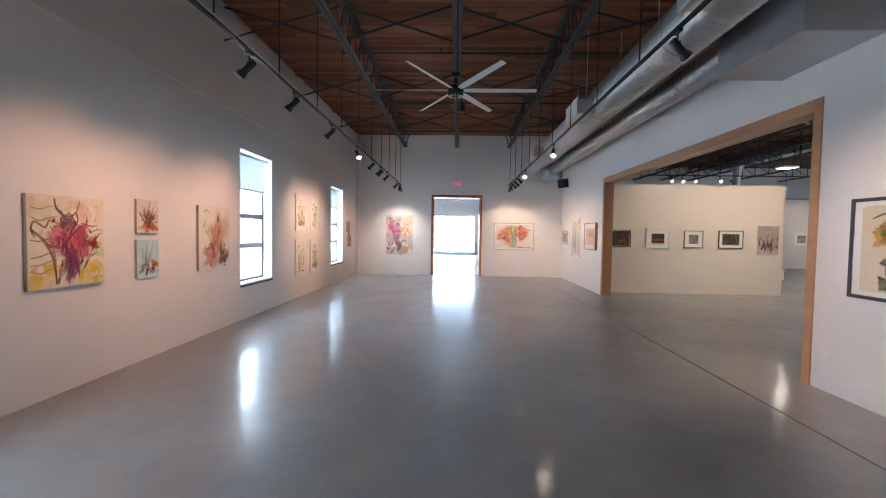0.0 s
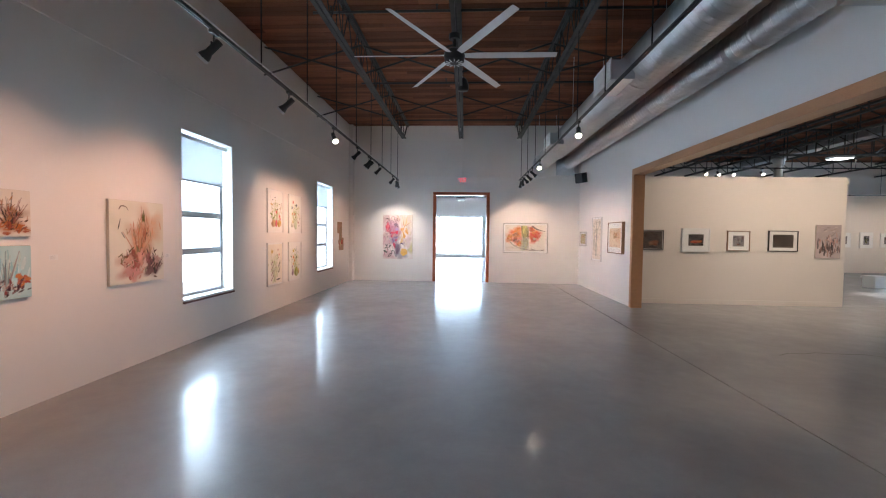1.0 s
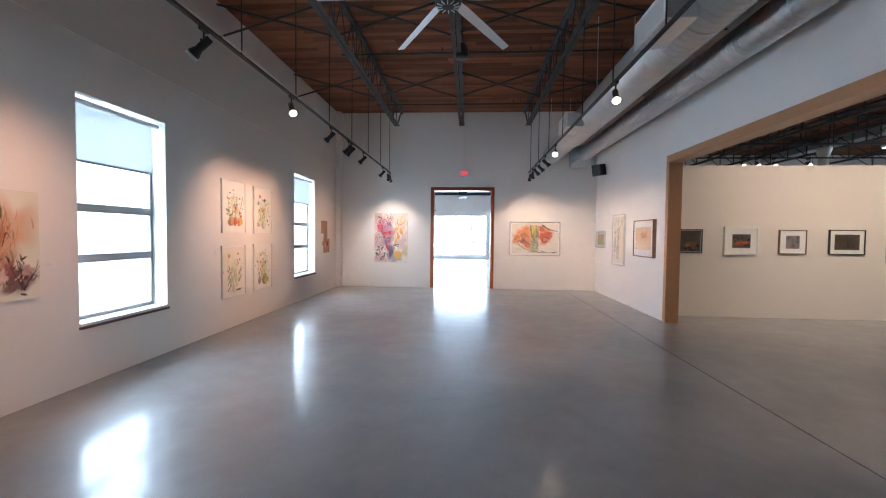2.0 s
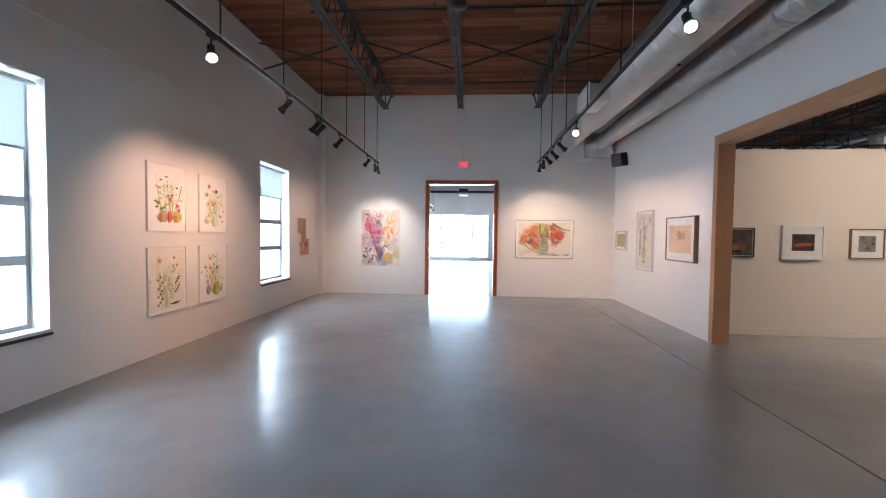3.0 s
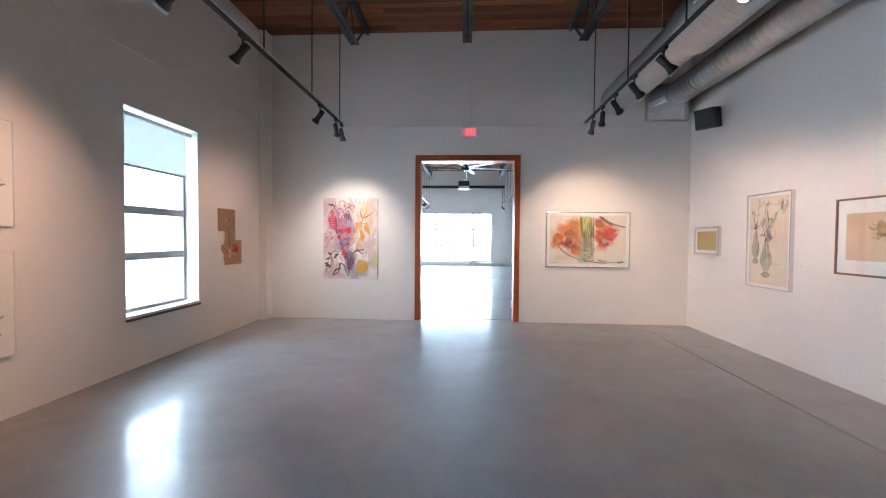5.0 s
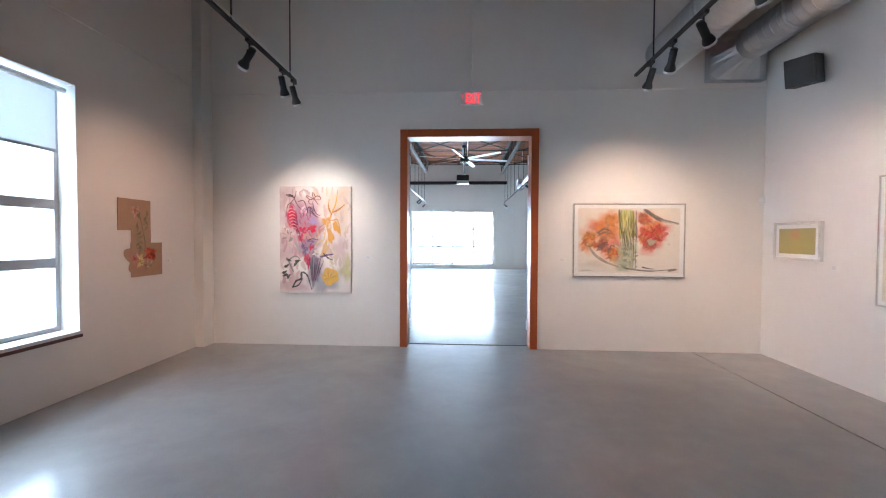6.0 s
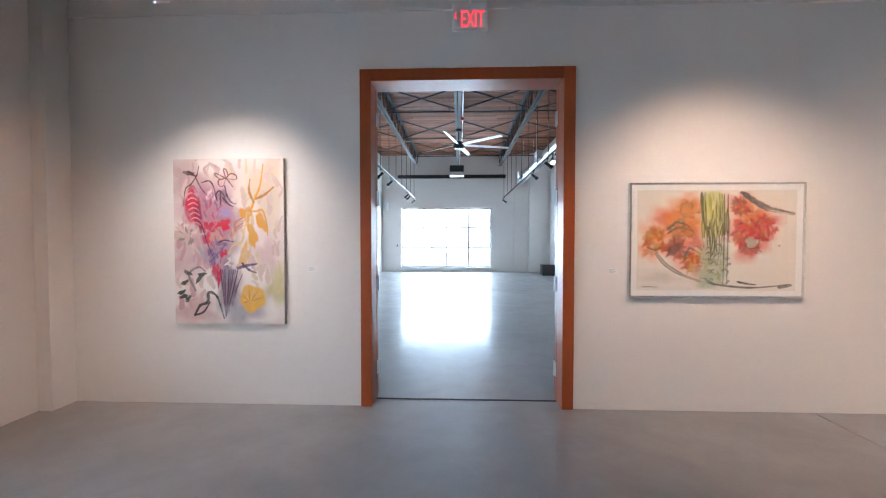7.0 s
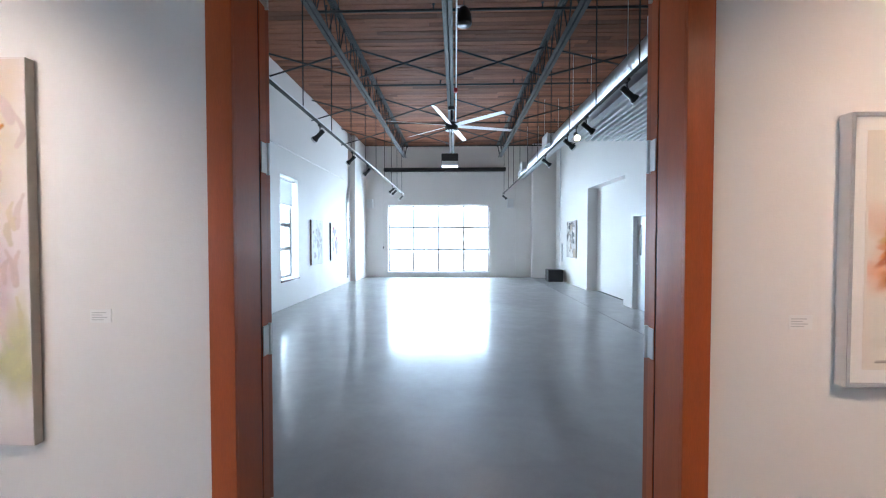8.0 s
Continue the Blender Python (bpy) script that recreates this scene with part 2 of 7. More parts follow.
def wall_mesh(axis, at, thick, u0, u1, z0, z1, openings=()):
    """A wall with real openings. axis 'x': the wall stands in the plane x = at and runs along y; thick goes from at along the axis."""
    us = sorted({u0, u1, *[v for o in openings for v in o[:2]]})
    zs = sorted({z0, z1, *[v for o in openings for v in o[2:]]})
    us, zs = [u for u in us if u0 <= u <= u1], [z for z in zs if z0 <= z <= z1]
    bm = bmesh.new()
    cache = {}

    def vert(i, j, k):
        if (i, j, k) not in cache:
            d = at + (thick if k else 0)
            cache[i, j, k] = bm.verts.new((d, us[i], zs[j]) if axis == "x" else (us[i], d, zs[j]))
        return cache[i, j, k]

    def solid(i, j):
        if not (0 <= i < len(us) - 1 and 0 <= j < len(zs) - 1):
            return False
        u, z = (us[i] + us[i + 1]) / 2, (zs[j] + zs[j + 1]) / 2
        return not any(o[0] < u < o[1] and o[2] < z < o[3] for o in openings)

    for i in range(len(us) - 1):
        for j in range(len(zs) - 1):
            if not solid(i, j):
                continue
            for k in (0, 1):
                bm.faces.new((vert(i, j, k), vert(i + 1, j, k), vert(i + 1, j + 1, k), vert(i, j + 1, k)))
            for di, dj, a, b in ((-1, 0, (i, j), (i, j + 1)), (1, 0, (i + 1, j), (i + 1, j + 1)), (0, -1, (i, j), (i + 1, j)), (0, 1, (i, j + 1), (i + 1, j + 1))):
                if not solid(i + di, j + dj):
                    bm.faces.new((vert(*a, 0), vert(*b, 0), vert(*b, 1), vert(*a, 1)))
    bmesh.ops.recalc_face_normals(bm, faces=bm.faces)
    return bm


# ---- large structure ----
XL, XR, YB, YE, YE2, YF, ZC = -3.54, 4.60, -5.0, 13.25, 13.53, 29.1, 5.54
WIN = [(-1.25, 0.05, 0.68, 3.20), (4.33, 5.64, 0.68, 3.20), (9.88, 11.20, 0.645, 3.14), (20.93, 22.0, 0.68, 3.12)]
structure("wall_west", wall_mesh("x", XL, -0.38, YB - 0.3, YF + 0.4, 0, ZC + 0.3, WIN), WALL, "off-white painted wall with deep window recesses", "wall")
structure("wall_east", wall_mesh("x", XR, 0.235, YB, YE, 0, ZC + 0.3, [(1.75, 8.55, -1, 3.18)]), WALL, "off-white painted wall with a wide cased opening", "wall")
structure("wall_end", wall_mesh("y", YE, YE2 - YE, XL, XR + 0.235, 0, ZC + 0.3, [(-0.475, 1.375, -1, 3.12)]), WALL, "off-white painted wall with a tall doorway", "wall")
structure("wall_back", wall_mesh("y", YB, -0.3, XL, XR + 0.235, 0, ZC + 0.3), WALL, "plain off-white painted wall", "wall")
structure("wall_east_far", wall_mesh("x", XR, 0.3, YE2, YF + 0.4, 0, ZC + 0.3, [(21.86, 24.69, -1, 3.2), (20.42, 21.38, -1, 2.2)]), WALL, "white painted wall with a deep recess and a door", "wall")
structure("wall_far", wall_mesh("y", YF, 0.35, XL, XR, 0, ZC + 0.3, [(-2.4, 1.89, 0.22, 3.04)]), WALL, "white painted wall with a very wide window", "wall")

# floor slabs with a sawn joint between them
structure("floor", new_box(-3.95, 3.655, YB - 0.3, YF + 0.5, -0.12, 0.0), CONCRETE, "polished grey-brown concrete floor", "floor")
structure("floor_strip", new_box(3.672, 26.0, YB - 0.3, YF + 0.5, -0.12, 0.0), CONCRETE, "polished concrete floor beyond the sawn joint", "floor")
structure("floor_joint", new_box(3.6551, 3.6719, YB - 0.3, YF + 0.5, -0.1, -0.008), JOINT, "dark filler in the sawn floor joint", "floor joint")
structure("threshold", new_box(-0.45, 1.35, 13.42, 13.45, 0.0, 0.003), JOINT, "dark seam across the doorway floor", "threshold")


def board_ceiling(name, x0, x1, y0, y1, z, width, lengths, label):
    rnd = random.Random(5)
    bm = bmesh.new()
    y = y0
    while y < y1:
        x = x0 - rnd.uniform(0, lengths)
        while x < x1:
            a, b = max(x, x0), min(x + lengths, x1)
            if b - a > 0.02:
                d = rnd.uniform(0, 0.006)
                box(bm, a + 0.002, b - 0.002, y + 0.007, y + width - 0.007, z + d, z + 0.05)
            x += lengths
        y += width
    structure(name, bm, DECK, label, "ceiling")
    structure(name + "_roof", new_box(x0 - 0.3, x1 + 0.3, y0 - 0.3, y1 + 0.3, z + 0.052, z + 0.3), IRON, "dark roof deck over the boards", "roof")


board_ceiling("ceiling", XL - 0.1, XR + 0.1, YB, YF + 0.2, ZC, 0.15, 2.9, "dark red-brown wooden plank roof deck")

# trims
structure("trim_end", new_box(XL + 0.14, XR, YE - 0.022, YE - 0.0005, 3.735, 3.775, bevel=0.006), WALL, "painted ledge across the end wall", "trim")
structure("trim_west", new_box(XL + 0.0005, XL + 0.014, YB, YE - 0.3, 3.80, 3.825, bevel=0.004), WALL, "thin painted ledge along the wall", "trim")
structure("trim_west_far", new_box(XL + 0.0005, XL + 0.028, YE2, 26.3, 3.74, 3.775, bevel=0.005), WALL, "thin painted ledge along the wall", "trim")
structure("pillar_corner", new_box(XL, XL + 0.14, YE - 0.25, YE, 0, ZC - 0.01, bevel=0.008), WALL, "painted corner pier", "pier")
structure("pillar_far_west", new_box(XL, XL + 0.2, 27.2, YF, 0, ZC - 0.01, bevel=0.008), WALL, "painted corner pier", "pier")
structure("pillar_far_east", new_box(3.64, XR, YF - 0.35, YF, 0, ZC - 0.01, bevel=0.008), WALL, "painted corner pier", "pier")


# ---- windows in the west wall ----
def side_window(name, y0, y1, z0, z1, blind_z):
    w = thing(name, "tall white window with a half-drawn roller blind", "window", kind="structure")
    xg = XL - 0.2
    bm = bmesh.new()
    for a in ((y0, y0 + 0.045, z0, z1), (y1 - 0.045, y1, z0, z1), (y0 + 0.045, y1 - 0.045, z0, z0 + 0.05), (y0 + 0.045, y1 - 0.045, z1 - 0.05, z1)):
        box(bm, xg - 0.05, xg, *a)
    part("window_frame", bm, FRAME_BACKLIT, w)
    zr = [z0 + 0.70, z0 + 1.29]
    for z in zr:
        part("glazing_bar", new_box(xg - 0.045, xg - 0.002, y0 + 0.046, y1 - 0.046, z - 0.05, z + 0.05, bevel=0.006), FRAME_BACKLIT, w)
    zs = [z0 + 0.05] + zr + [z1 - 0.05]
    for a, b in zip(zs, zs[1:]):
        pane = part("pane", new_box(xg - 0.03, xg - 0.024, y0 + 0.046, y1 - 0.046, a + 0.051 if a != zs[0] else a, b - 0.051 if b != zs[-1] else b), GLASS, w)
        pane.visible_shadow = False
    sill = part("window_sill", new_box(xg + 0.001, XL + 0.02, y0 - 0.004, y1 + 0.004, z0 - 0.03, z0 + 0.004, bevel=0.004), WHITE, w)
    part("sill_edge", new_box(XL + 0.001, XL + 0.028, y0 - 0.01, y1 + 0.01, z0 - 0.06, z0 - 0.031), SILL_RED, sill, "dark red edge")
    bl = part("roller_blind", new_rod((XL - 0.1, y0 + 0.02, z1 - 0.06), (XL - 0.1, y1 - 0.02, z1 - 0.06), 0.028, seg=14), WHITE, w, "white roller tube", smooth=True)
    part("blind_cloth", new_box(XL - 0.13, XL - 0.127, y0 + 0.03, y1 - 0.09, blind_z, z1 - 0.06), BLIND, bl, "pale translucent cloth")
    # same backlit grey, painted in for the shadow line under the blind
    part("bottom_bar", new_box(XL - 0.136, XL - 0.12, y0 + 0.03, y1 - 0.09, blind_z - 0.03, blind_z, bevel=0.004), FRAME_BACKLIT, bl)


for k, z_blind in enumerate((2.48, 2.50, 2.48, 2.48)):
    side_window("window_%d" % k, *WIN[k], z_blind)

big = thing("window_4", "very wide gridded window in the far wall", "window", kind="structure")
bx0, bx1, bz0, bz1 = -2.4, 1.89, 0.22, 3.04
bm = bmesh.new()
for a in ((bx0, bx0 + 0.05, bz0, bz1), (bx1 - 0.05, bx1, bz0, bz1), (bx0 + 0.05, bx1 - 0.05, bz0, bz0 + 0.05), (bx0 + 0.05, bx1 - 0.05, bz1 - 0.05, bz1)):
    box(bm, a[0], a[1], YF + 0.14, YF + 0.2, a[2], a[3])
part("window_frame", bm, MULLION, big)
nx, nz = 4, 3
for i in range(1, nx):
    x = bx0 + (bx1 - bx0) * i / nx
    part("mullion", new_box(x - 0.026, x + 0.026, YF + 0.15, YF + 0.19, bz0 + 0.05, bz1 - 0.05), MULLION, big)
for j in range(1, nz):
    z = bz0 + (bz1 - bz0) * j / nz
    part("transom", new_box(bx0 + 0.05, bx1 - 0.05, YF + 0.146, YF + 0.194, z - 0.026, z + 0.026), MULLION, big)
for i in range(nx):
    for j in range(nz):
        xa, za = bx0 + (bx1 - bx0) * i / nx, bz0 + (bz1 - bz0) * j / nz
        p = part("pane", new_box(xa + 0.028, xa + (bx1 - bx0) / nx - 0.028, YF + 0.166, YF + 0.172, za + 0.028, za + (bz1 - bz0) / nz - 0.028), GLASS, big)
        p.visible_shadow = False
part("window_sill", new_box(bx0 - 0.03, bx1 + 0.06, YF - 0.05, YF + 0.139, bz0 - 0.05, bz0 - 0.001, bevel=0.005), ALU, big, "grey metal sill")

# ---- doorway between the rooms ----
door = thing("door_1", "tall orange-stained double door folded open in a stained casing", "door", kind="structure")
dx0, dx1, dz = -0.445, 1.355, 3.09
cw = 0.105
for n, a in (("casing_side", (dx0 - cw, dx0, YE - 0.022, YE - 0.0005, 0, dz + 0.11)), ("casing_side", (dx1, dx1 + cw, YE - 0.022, YE - 0.0005, 0, dz + 0.11)), ("casing_head", (dx0 + 0.0005, dx1 - 0.0005, YE - 0.022, YE - 0.0005, dz, dz + 0.11))):
    part(n, new_box(*a, bevel=0.003), DOOR_WOOD, door)
for x0, x1 in ((dx0 - 0.029, dx0), (dx1, dx1 + 0.029)):
    part("jamb", new_box(x0, x1, YE, YE2 - 0.075, 0, dz), DOOR_WOOD, door)
    part("shadow_gap", new_box(x0 + 0.004, x1 - 0.004, YE2 - 0.0749, YE2 - 0.0601, 0, dz), JOINT, door, "dark gap")
    part("jamb_stop", new_box(x0 + (0.012 if x0 < 0 else 0), x1 - (0 if x0 < 0 else 0.012), YE2 - 0.06, YE2 - 0.002, 0, dz), DOOR_WOOD, door)
part("head_jamb", new_box(dx0 - 0.029, dx1 + 0.029, YE + 0.0005, YE2 - 0.002, dz + 0.0005, dz + 0.028), DOOR_WOOD, door)
for s, xh in ((-1, dx0 - 0.008), (1, dx1 + 0.008)):
    a, b = sorted((xh, xh + s * 0.90))
    leaf = part("door_leaf", new_box(a, b, YE2 + 0.012, YE2 + 0.057, 0.012, dz - 0.01, bevel=0.003), DOOR_EDGE, door, "red-brown stained leaf folded back against the wall")
    for z in (0.30, 1.16, 2.02, 2.80):
        hb = bmesh.new()
        rod(hb, (xh - s * 0.012, YE2 + 0.004, z - 0.075), (xh - s * 0.012, YE2 + 0.004, z + 0.075), 0.011, seg=8)
        box(hb, *sorted((xh - s * 0.001, xh - s * 0.013)), YE2 - 0.058, YE2 + 0.003, z - 0.07, z + 0.07)
        part("hinge", hb, ALU, leaf, "steel butt hinge")

# wide opening to the side gallery
op = thing("opening_trim", "wide pale oak casing around the opening", "door casing", kind="structure")
oy0, oy1, oz = 1.77, 8.53, 3.16
for y0, y1 in ((oy0 - 0.11, oy0), (oy1, oy1 + 0.11)):
    part("casing_side", new_box(XR - 0.022, XR - 0.0005, y0, y1, 0, oz + 0.145, bevel=0.003), OAK, op)
part("casing_head", new_box(XR - 0.022, XR - 0.0005, oy0 + 0.0005, oy1 - 0.0005, oz, oz + 0.145, bevel=0.003), OAK, op)
for y0, y1 in ((oy0 - 0.019, oy0), (oy1, oy1 + 0.019)):
    part("jamb", new_box(XR, XR + 0.237, y0, y1, 0, oz), OAK, op)
part("head_jamb", new_box(XR, XR + 0.237, oy0 - 0.019, oy1 + 0.019, oz + 0.0005, oz + 0.019), OAK, op)


# ---- roof steel ----
def joist(x, y0, y1, label):
    """An open-web steel joist: paired angles below and above, upright and slanting web bars."""
    j = thing("roof_joist", label, "joist", pose(x, 0, 0), "roof joists")
    zb, zt = 4.86, 5.50
    bm = bmesh.new()
    for s in (-1, 1):
        box(bm, s * 0.012, s * 0.075, y0, y1, zb, zb + 0.012)
        box(bm, s * 0.012, s * 0.024, y0, y1, zb + 0.012, zb + 0.07)
    part("bottom_chord", bm, STEEL, j)
    bm = bmesh.new()
    for s in (-1, 1):
        box(bm, s * 0.012, s * 0.065, y0 - 0.9, y1 + 0.9, zt + 0.01, zt + 0.028)
        box(bm, s * 0.012, s * 0.024, y0 - 0.9, y1 + 0.9, zt - 0.05, zt + 0.01)
    part("top_chord", bm, STEEL, j)
    bm = bmesh.new()
    n = max(2, round((y1 - y0) / 0.62))
    st = (y1 - y0) / n
    for k in range(n):
        a = y0 + k * st
        rod(bm, (0, a, zb + 0.03), (0, a + st / 2, zt - 0.02), 0.011, seg=6)
        rod(bm, (0, a + st / 2, zt - 0.02), (0, a + st, zb + 0.03), 0.011, seg=6)
        if k % 2 == 0:
            rod(bm, (0, a + st, zb + 0.03), (0, a + st, zt - 0.02), 0.009, seg=6)
    part("web", bm, IRON, j, "dark web bars")
    for ya, yb in ((y0, y0 - 0.7), (y1, y1 + 0.7)):
        part("end_strut", new_rod((0, ya, zb + 0.03), (0, yb, zt - 0.03), 0.022, seg=6), IRON, j)


for ya, yb in ((YB + 0.95, 12.25), (YE2 + 0.95, 28.15)):
    for jx in ((-1.47, 0.43, 2.33) if ya < 0 else (-1.57, 0.34, 2.22)):
        joist(jx, ya, yb, "grey open-web steel joist under the plank deck")


def bridging(y):
    b = thing("cross_bracing", "dark steel cross bracing between the roof joists", "bracing", pose(0, y, 0), "cross bracing")
    for x0, x1 in ((XL + 0.01, -1.53), (-1.49, 0.36), (0.42, 2.25), (2.30, XR - 0.01)):
        part("brace", new_rod((x0, 0, 4.90), (x1, 0, 5.47), 0.018, seg=6), IRON, b)
        part("brace", new_rod((x0, 0.035, 5.47), (x1, 0.035, 4.90), 0.018, seg=6), IRON, b)


for y in (-2.2, 0.8, 3.8, 6.8, 9.8, 17.0, 20.0, 23.0, 26.0):
    bridging(y)


def sprinkler_line(y, x0, x1):
    s = thing("sprinkler_pipe", "black sprinkler pipe running under the plank deck", "pipe", pose(0, y, 5.33), "sprinkler pipes")
    part("pipe_run", new_rod((x0, 0, 0), (x1, 0, 0), 0.021, seg=10), IRON, s, smooth=True)
    for k in range(4):
        x = x0 + 0.3 + (x1 - x0 - 0.6) * k / 3
        bm = new_rod((x, 0, 0), (x, 0, 0.09), 0.012, seg=8)
        rod(bm, (x, 0, 0.09), (x, 0, 0.1), 0.025, seg=8)
        part("sprinkler_head", bm, IRON, s)
        part("hanger", new_rod((x + 0.2, 0, 0), (x + 0.2, 0, 0.21), 0.006, seg=6), IRON, s)


for y in (-1.2, 2.1, 5.3, 8.5, 11.75, 15.1, 18.35, 21.6, 24.9, 28.2):
    sprinkler_line(y, -1.95, 3.9)


# ---- ducts ----
def spiral_duct(bm, x, z, r, y0, y1, seg=40):
    """A round duct with a raised spiral lock seam."""
    rod(bm, (x, y0, z), (x, y1, z), r, seg=seg, caps=False)
    rod(bm, (x, y0 - 0.0005, z), (x, y0 + 0.012, z), r - 0.004, seg=seg)
    rod(bm, (x, y1 - 0.012, z), (x, y1 + 0.0005, z), r - 0.004, seg=seg)
    return bm


def seams(bm, x, z, r, y0, y1, pitch=0.115, seg=22):
    prev = None
    n = int((y1 - y0) / pitch * seg)
    for i in range(n + 1):
        a = 2 * math.pi * i / seg
        y = y0 + (y1 - y0) * i / n
        row = [bm.verts.new((x + (r + h) * math.cos(a), y + d, z + (r + h) * math.sin(a))) for h, d in ((0.0002, -0.012), (0.008, 0.0), (0.0002, 0.012))]
        if prev:
            for k in (0, 1):
                bm.faces.new((prev[k], prev[k + 1], row[k + 1], row[k]))
        prev = row
    return bm


def duct(label, x, z, sections, ends=()):
    d = thing("air_duct", label, "duct", None, "air ducts")
    for r, y0, y1 in sections:
        s = part("duct_section", spiral_duct(bmesh.new(), x, z, r, y0, y1), GALV, d, smooth=True)
        part("lock_seam", seams(bmesh.new(), x, z, r, y0 + 0.05, y1 - 0.05), GALV, s, smooth=True)
        y = y0 + 1.4
        while y < y1 - 0.4:
            bm = bmesh.new()
            rod(bm, (x, y - 0.03, z), (x, y + 0.03, z), r + 0.007, seg=40)
            part("coupling", bm, GALV, s, smooth=True)
            for sx in (-r, r):
                part("hanger_rod", new_rod((x + sx, y, z), (x + sx, y, ZC), 0.005, seg=6), ALU, s)
            y += 2.8
    return d


DX, DZ = 3.2, 4.2
main_duct = duct("large round galvanised spiral duct with side grilles", DX, DZ, [(0.31, YB + 0.02, 10.6), (0.265, 10.6, YE - 0.001)])


def grille(parent, x, y0, y1, z0, z1, depth):
    g = part("grille_box", new_box(x + 0.012, x + depth, y0, y1, z0, z1, bevel=0.004), GALV, parent, "galvanised take-off box")
    fr = bmesh.new()
    for a in ((y0 - 0.02, y0 + 0.025, z0 - 0.02, z1 + 0.02), (y1 - 0.025, y1 + 0.02, z0 - 0.02, z1 + 0.02), (y0 + 0.025, y1 - 0.025, z0 - 0.02, z0 + 0.025), (y0 + 0.025, y1 - 0.025, z1 - 0.025, z1 + 0.02)):
        box(fr, x, x + 0.012, *a)
    part("grille_frame", fr, WHITE, g, "white grille frame")
    slat = mesh_of(new_box(-0.004, 0.006, y0 + 0.026, y1 - 0.026, -0.006, 0.006), WHITE)
    n = 9
    for k in range(n):
        s = part("slat", slat, WHITE, g)
        s.location = (x + 0.004, 0, z0 + 0.04 + (z1 - z0 - 0.08) * k / (n - 1))


for y0 in (0.2, 4.4, 8.6):
    grille(main_duct, 2.62, y0 + 0.1, y0 + 0.84, 3.92, 4.19, 0.34)

side_duct = duct("round galvanised spiral duct beside the wall", 4.15, 4.2, [(0.205, 2.3, 12.9)])
bm = bmesh.new()


def transition(bm, x0, x1, z0, z1, yb, cx, cz, r, yr, seg=24):
    """A sheet-metal piece from a rectangle at yb to a circle at yr."""
    rect, circ = [], []
    for k in range(seg):
        a = 2 * math.pi * (k + 0.5) / seg
        c, s = math.cos(a), math.sin(a)
        m = 1 / max(abs(c), abs(s))
        rect.append(bm.verts.new(((x0 + x1) / 2 + (x1 - x0) / 2 * c * m, yb, (z0 + z1) / 2 + (z1 - z0) / 2 * s * m)))
        circ.append(bm.verts.new((cx + r * c, yr, cz + r * s)))
    for k in range(seg):
        bm.faces.new((rect[k], rect[(k + 1) % seg], circ[(k + 1) % seg], circ[k]))
    bmesh.ops.recalc_face_normals(bm, faces=bm.faces)
    return bm


part("end_transition", transition(bm, 3.76, 4.50, 3.82, 4.46, 13.13, 4.15, 4.2, 0.205, 12.9), GALV, side_duct, "flared square end")
part("end_flange", new_box(3.75, 4.51, 13.13, YE - 0.0005, 3.81, 4.47, bevel=0.004), GALV, side_duct)
plenum = part("plenum", new_box(3.77, 4.58, 0.95, 2.27, 3.70, 4.45, bevel=0.006), GALV, side_duct, "square sheet-metal plenum")
part("collar", new_rod((4.15, 2.2705, 4.2), (4.15, 2.36, 4.2), 0.222, seg=32), GALV, plenum, smooth=True)
part("riser_duct", new_rod((4.15, 0.95, 4.3), (4.1, YB + 0.05, 4.62), 0.30, seg=36), GALV, plenum, smooth=True)

far_duct = duct("slim round white-grey spiral duct of the far room", 3.15, 4.22, [(0.19, YE2 + 0.01, 28.4)])
for y0 in (16.2, 22.4, 26.4):
    grille(far_duct, 2.82, y0, y0 + 0.6, 4.1, 4.36, 0.22)

# ---- light tracks and spotlights ----
HEAD = mesh_of(lathe(bmesh.new(), [(0.030, -0.075), (0.034, -0.07), (0.034, 0.065), (0.038, 0.075), (0.052, 0.115), (0.052, 0.15), (0.047, 0.15), (0.044, 0.118), (0.02, 0.115)], seg=20), BLACK, True)
RIM = mesh_of(lathe(bmesh.new(), [(0.0535, 0.128), (0.0555, 0.130), (0.0555, 0.150), (0.0535, 0.152)], seg=20, caps=False), ALU, True)
DISC_ON = mesh_of(lathe(bmesh.new(), [(0.044, 0.138), (0.043, 0.142), (0.02, 0.147)], seg=18), LENS, True)
DISC_OFF = mesh_of(lathe(bmesh.new(), [(0.044, 0.138), (0.043, 0.142), (0.02, 0.147)], seg=18), LENS_OFF, True)
ADAPT = mesh_of(new_box(-0.018, 0.018, -0.05, 0.05, -0.03, 0.0, bevel=0.004), BLACK)
STEM = mesh_of(new_rod((0, 0, -0.03), (0, 0, -0.11), 0.008, seg=8), BLACK)
YOKE = mesh_of(new_box(-0.006, 0.006, -0.04, 0.04, -0.135, -0.105, bevel=0.003), BLACK)


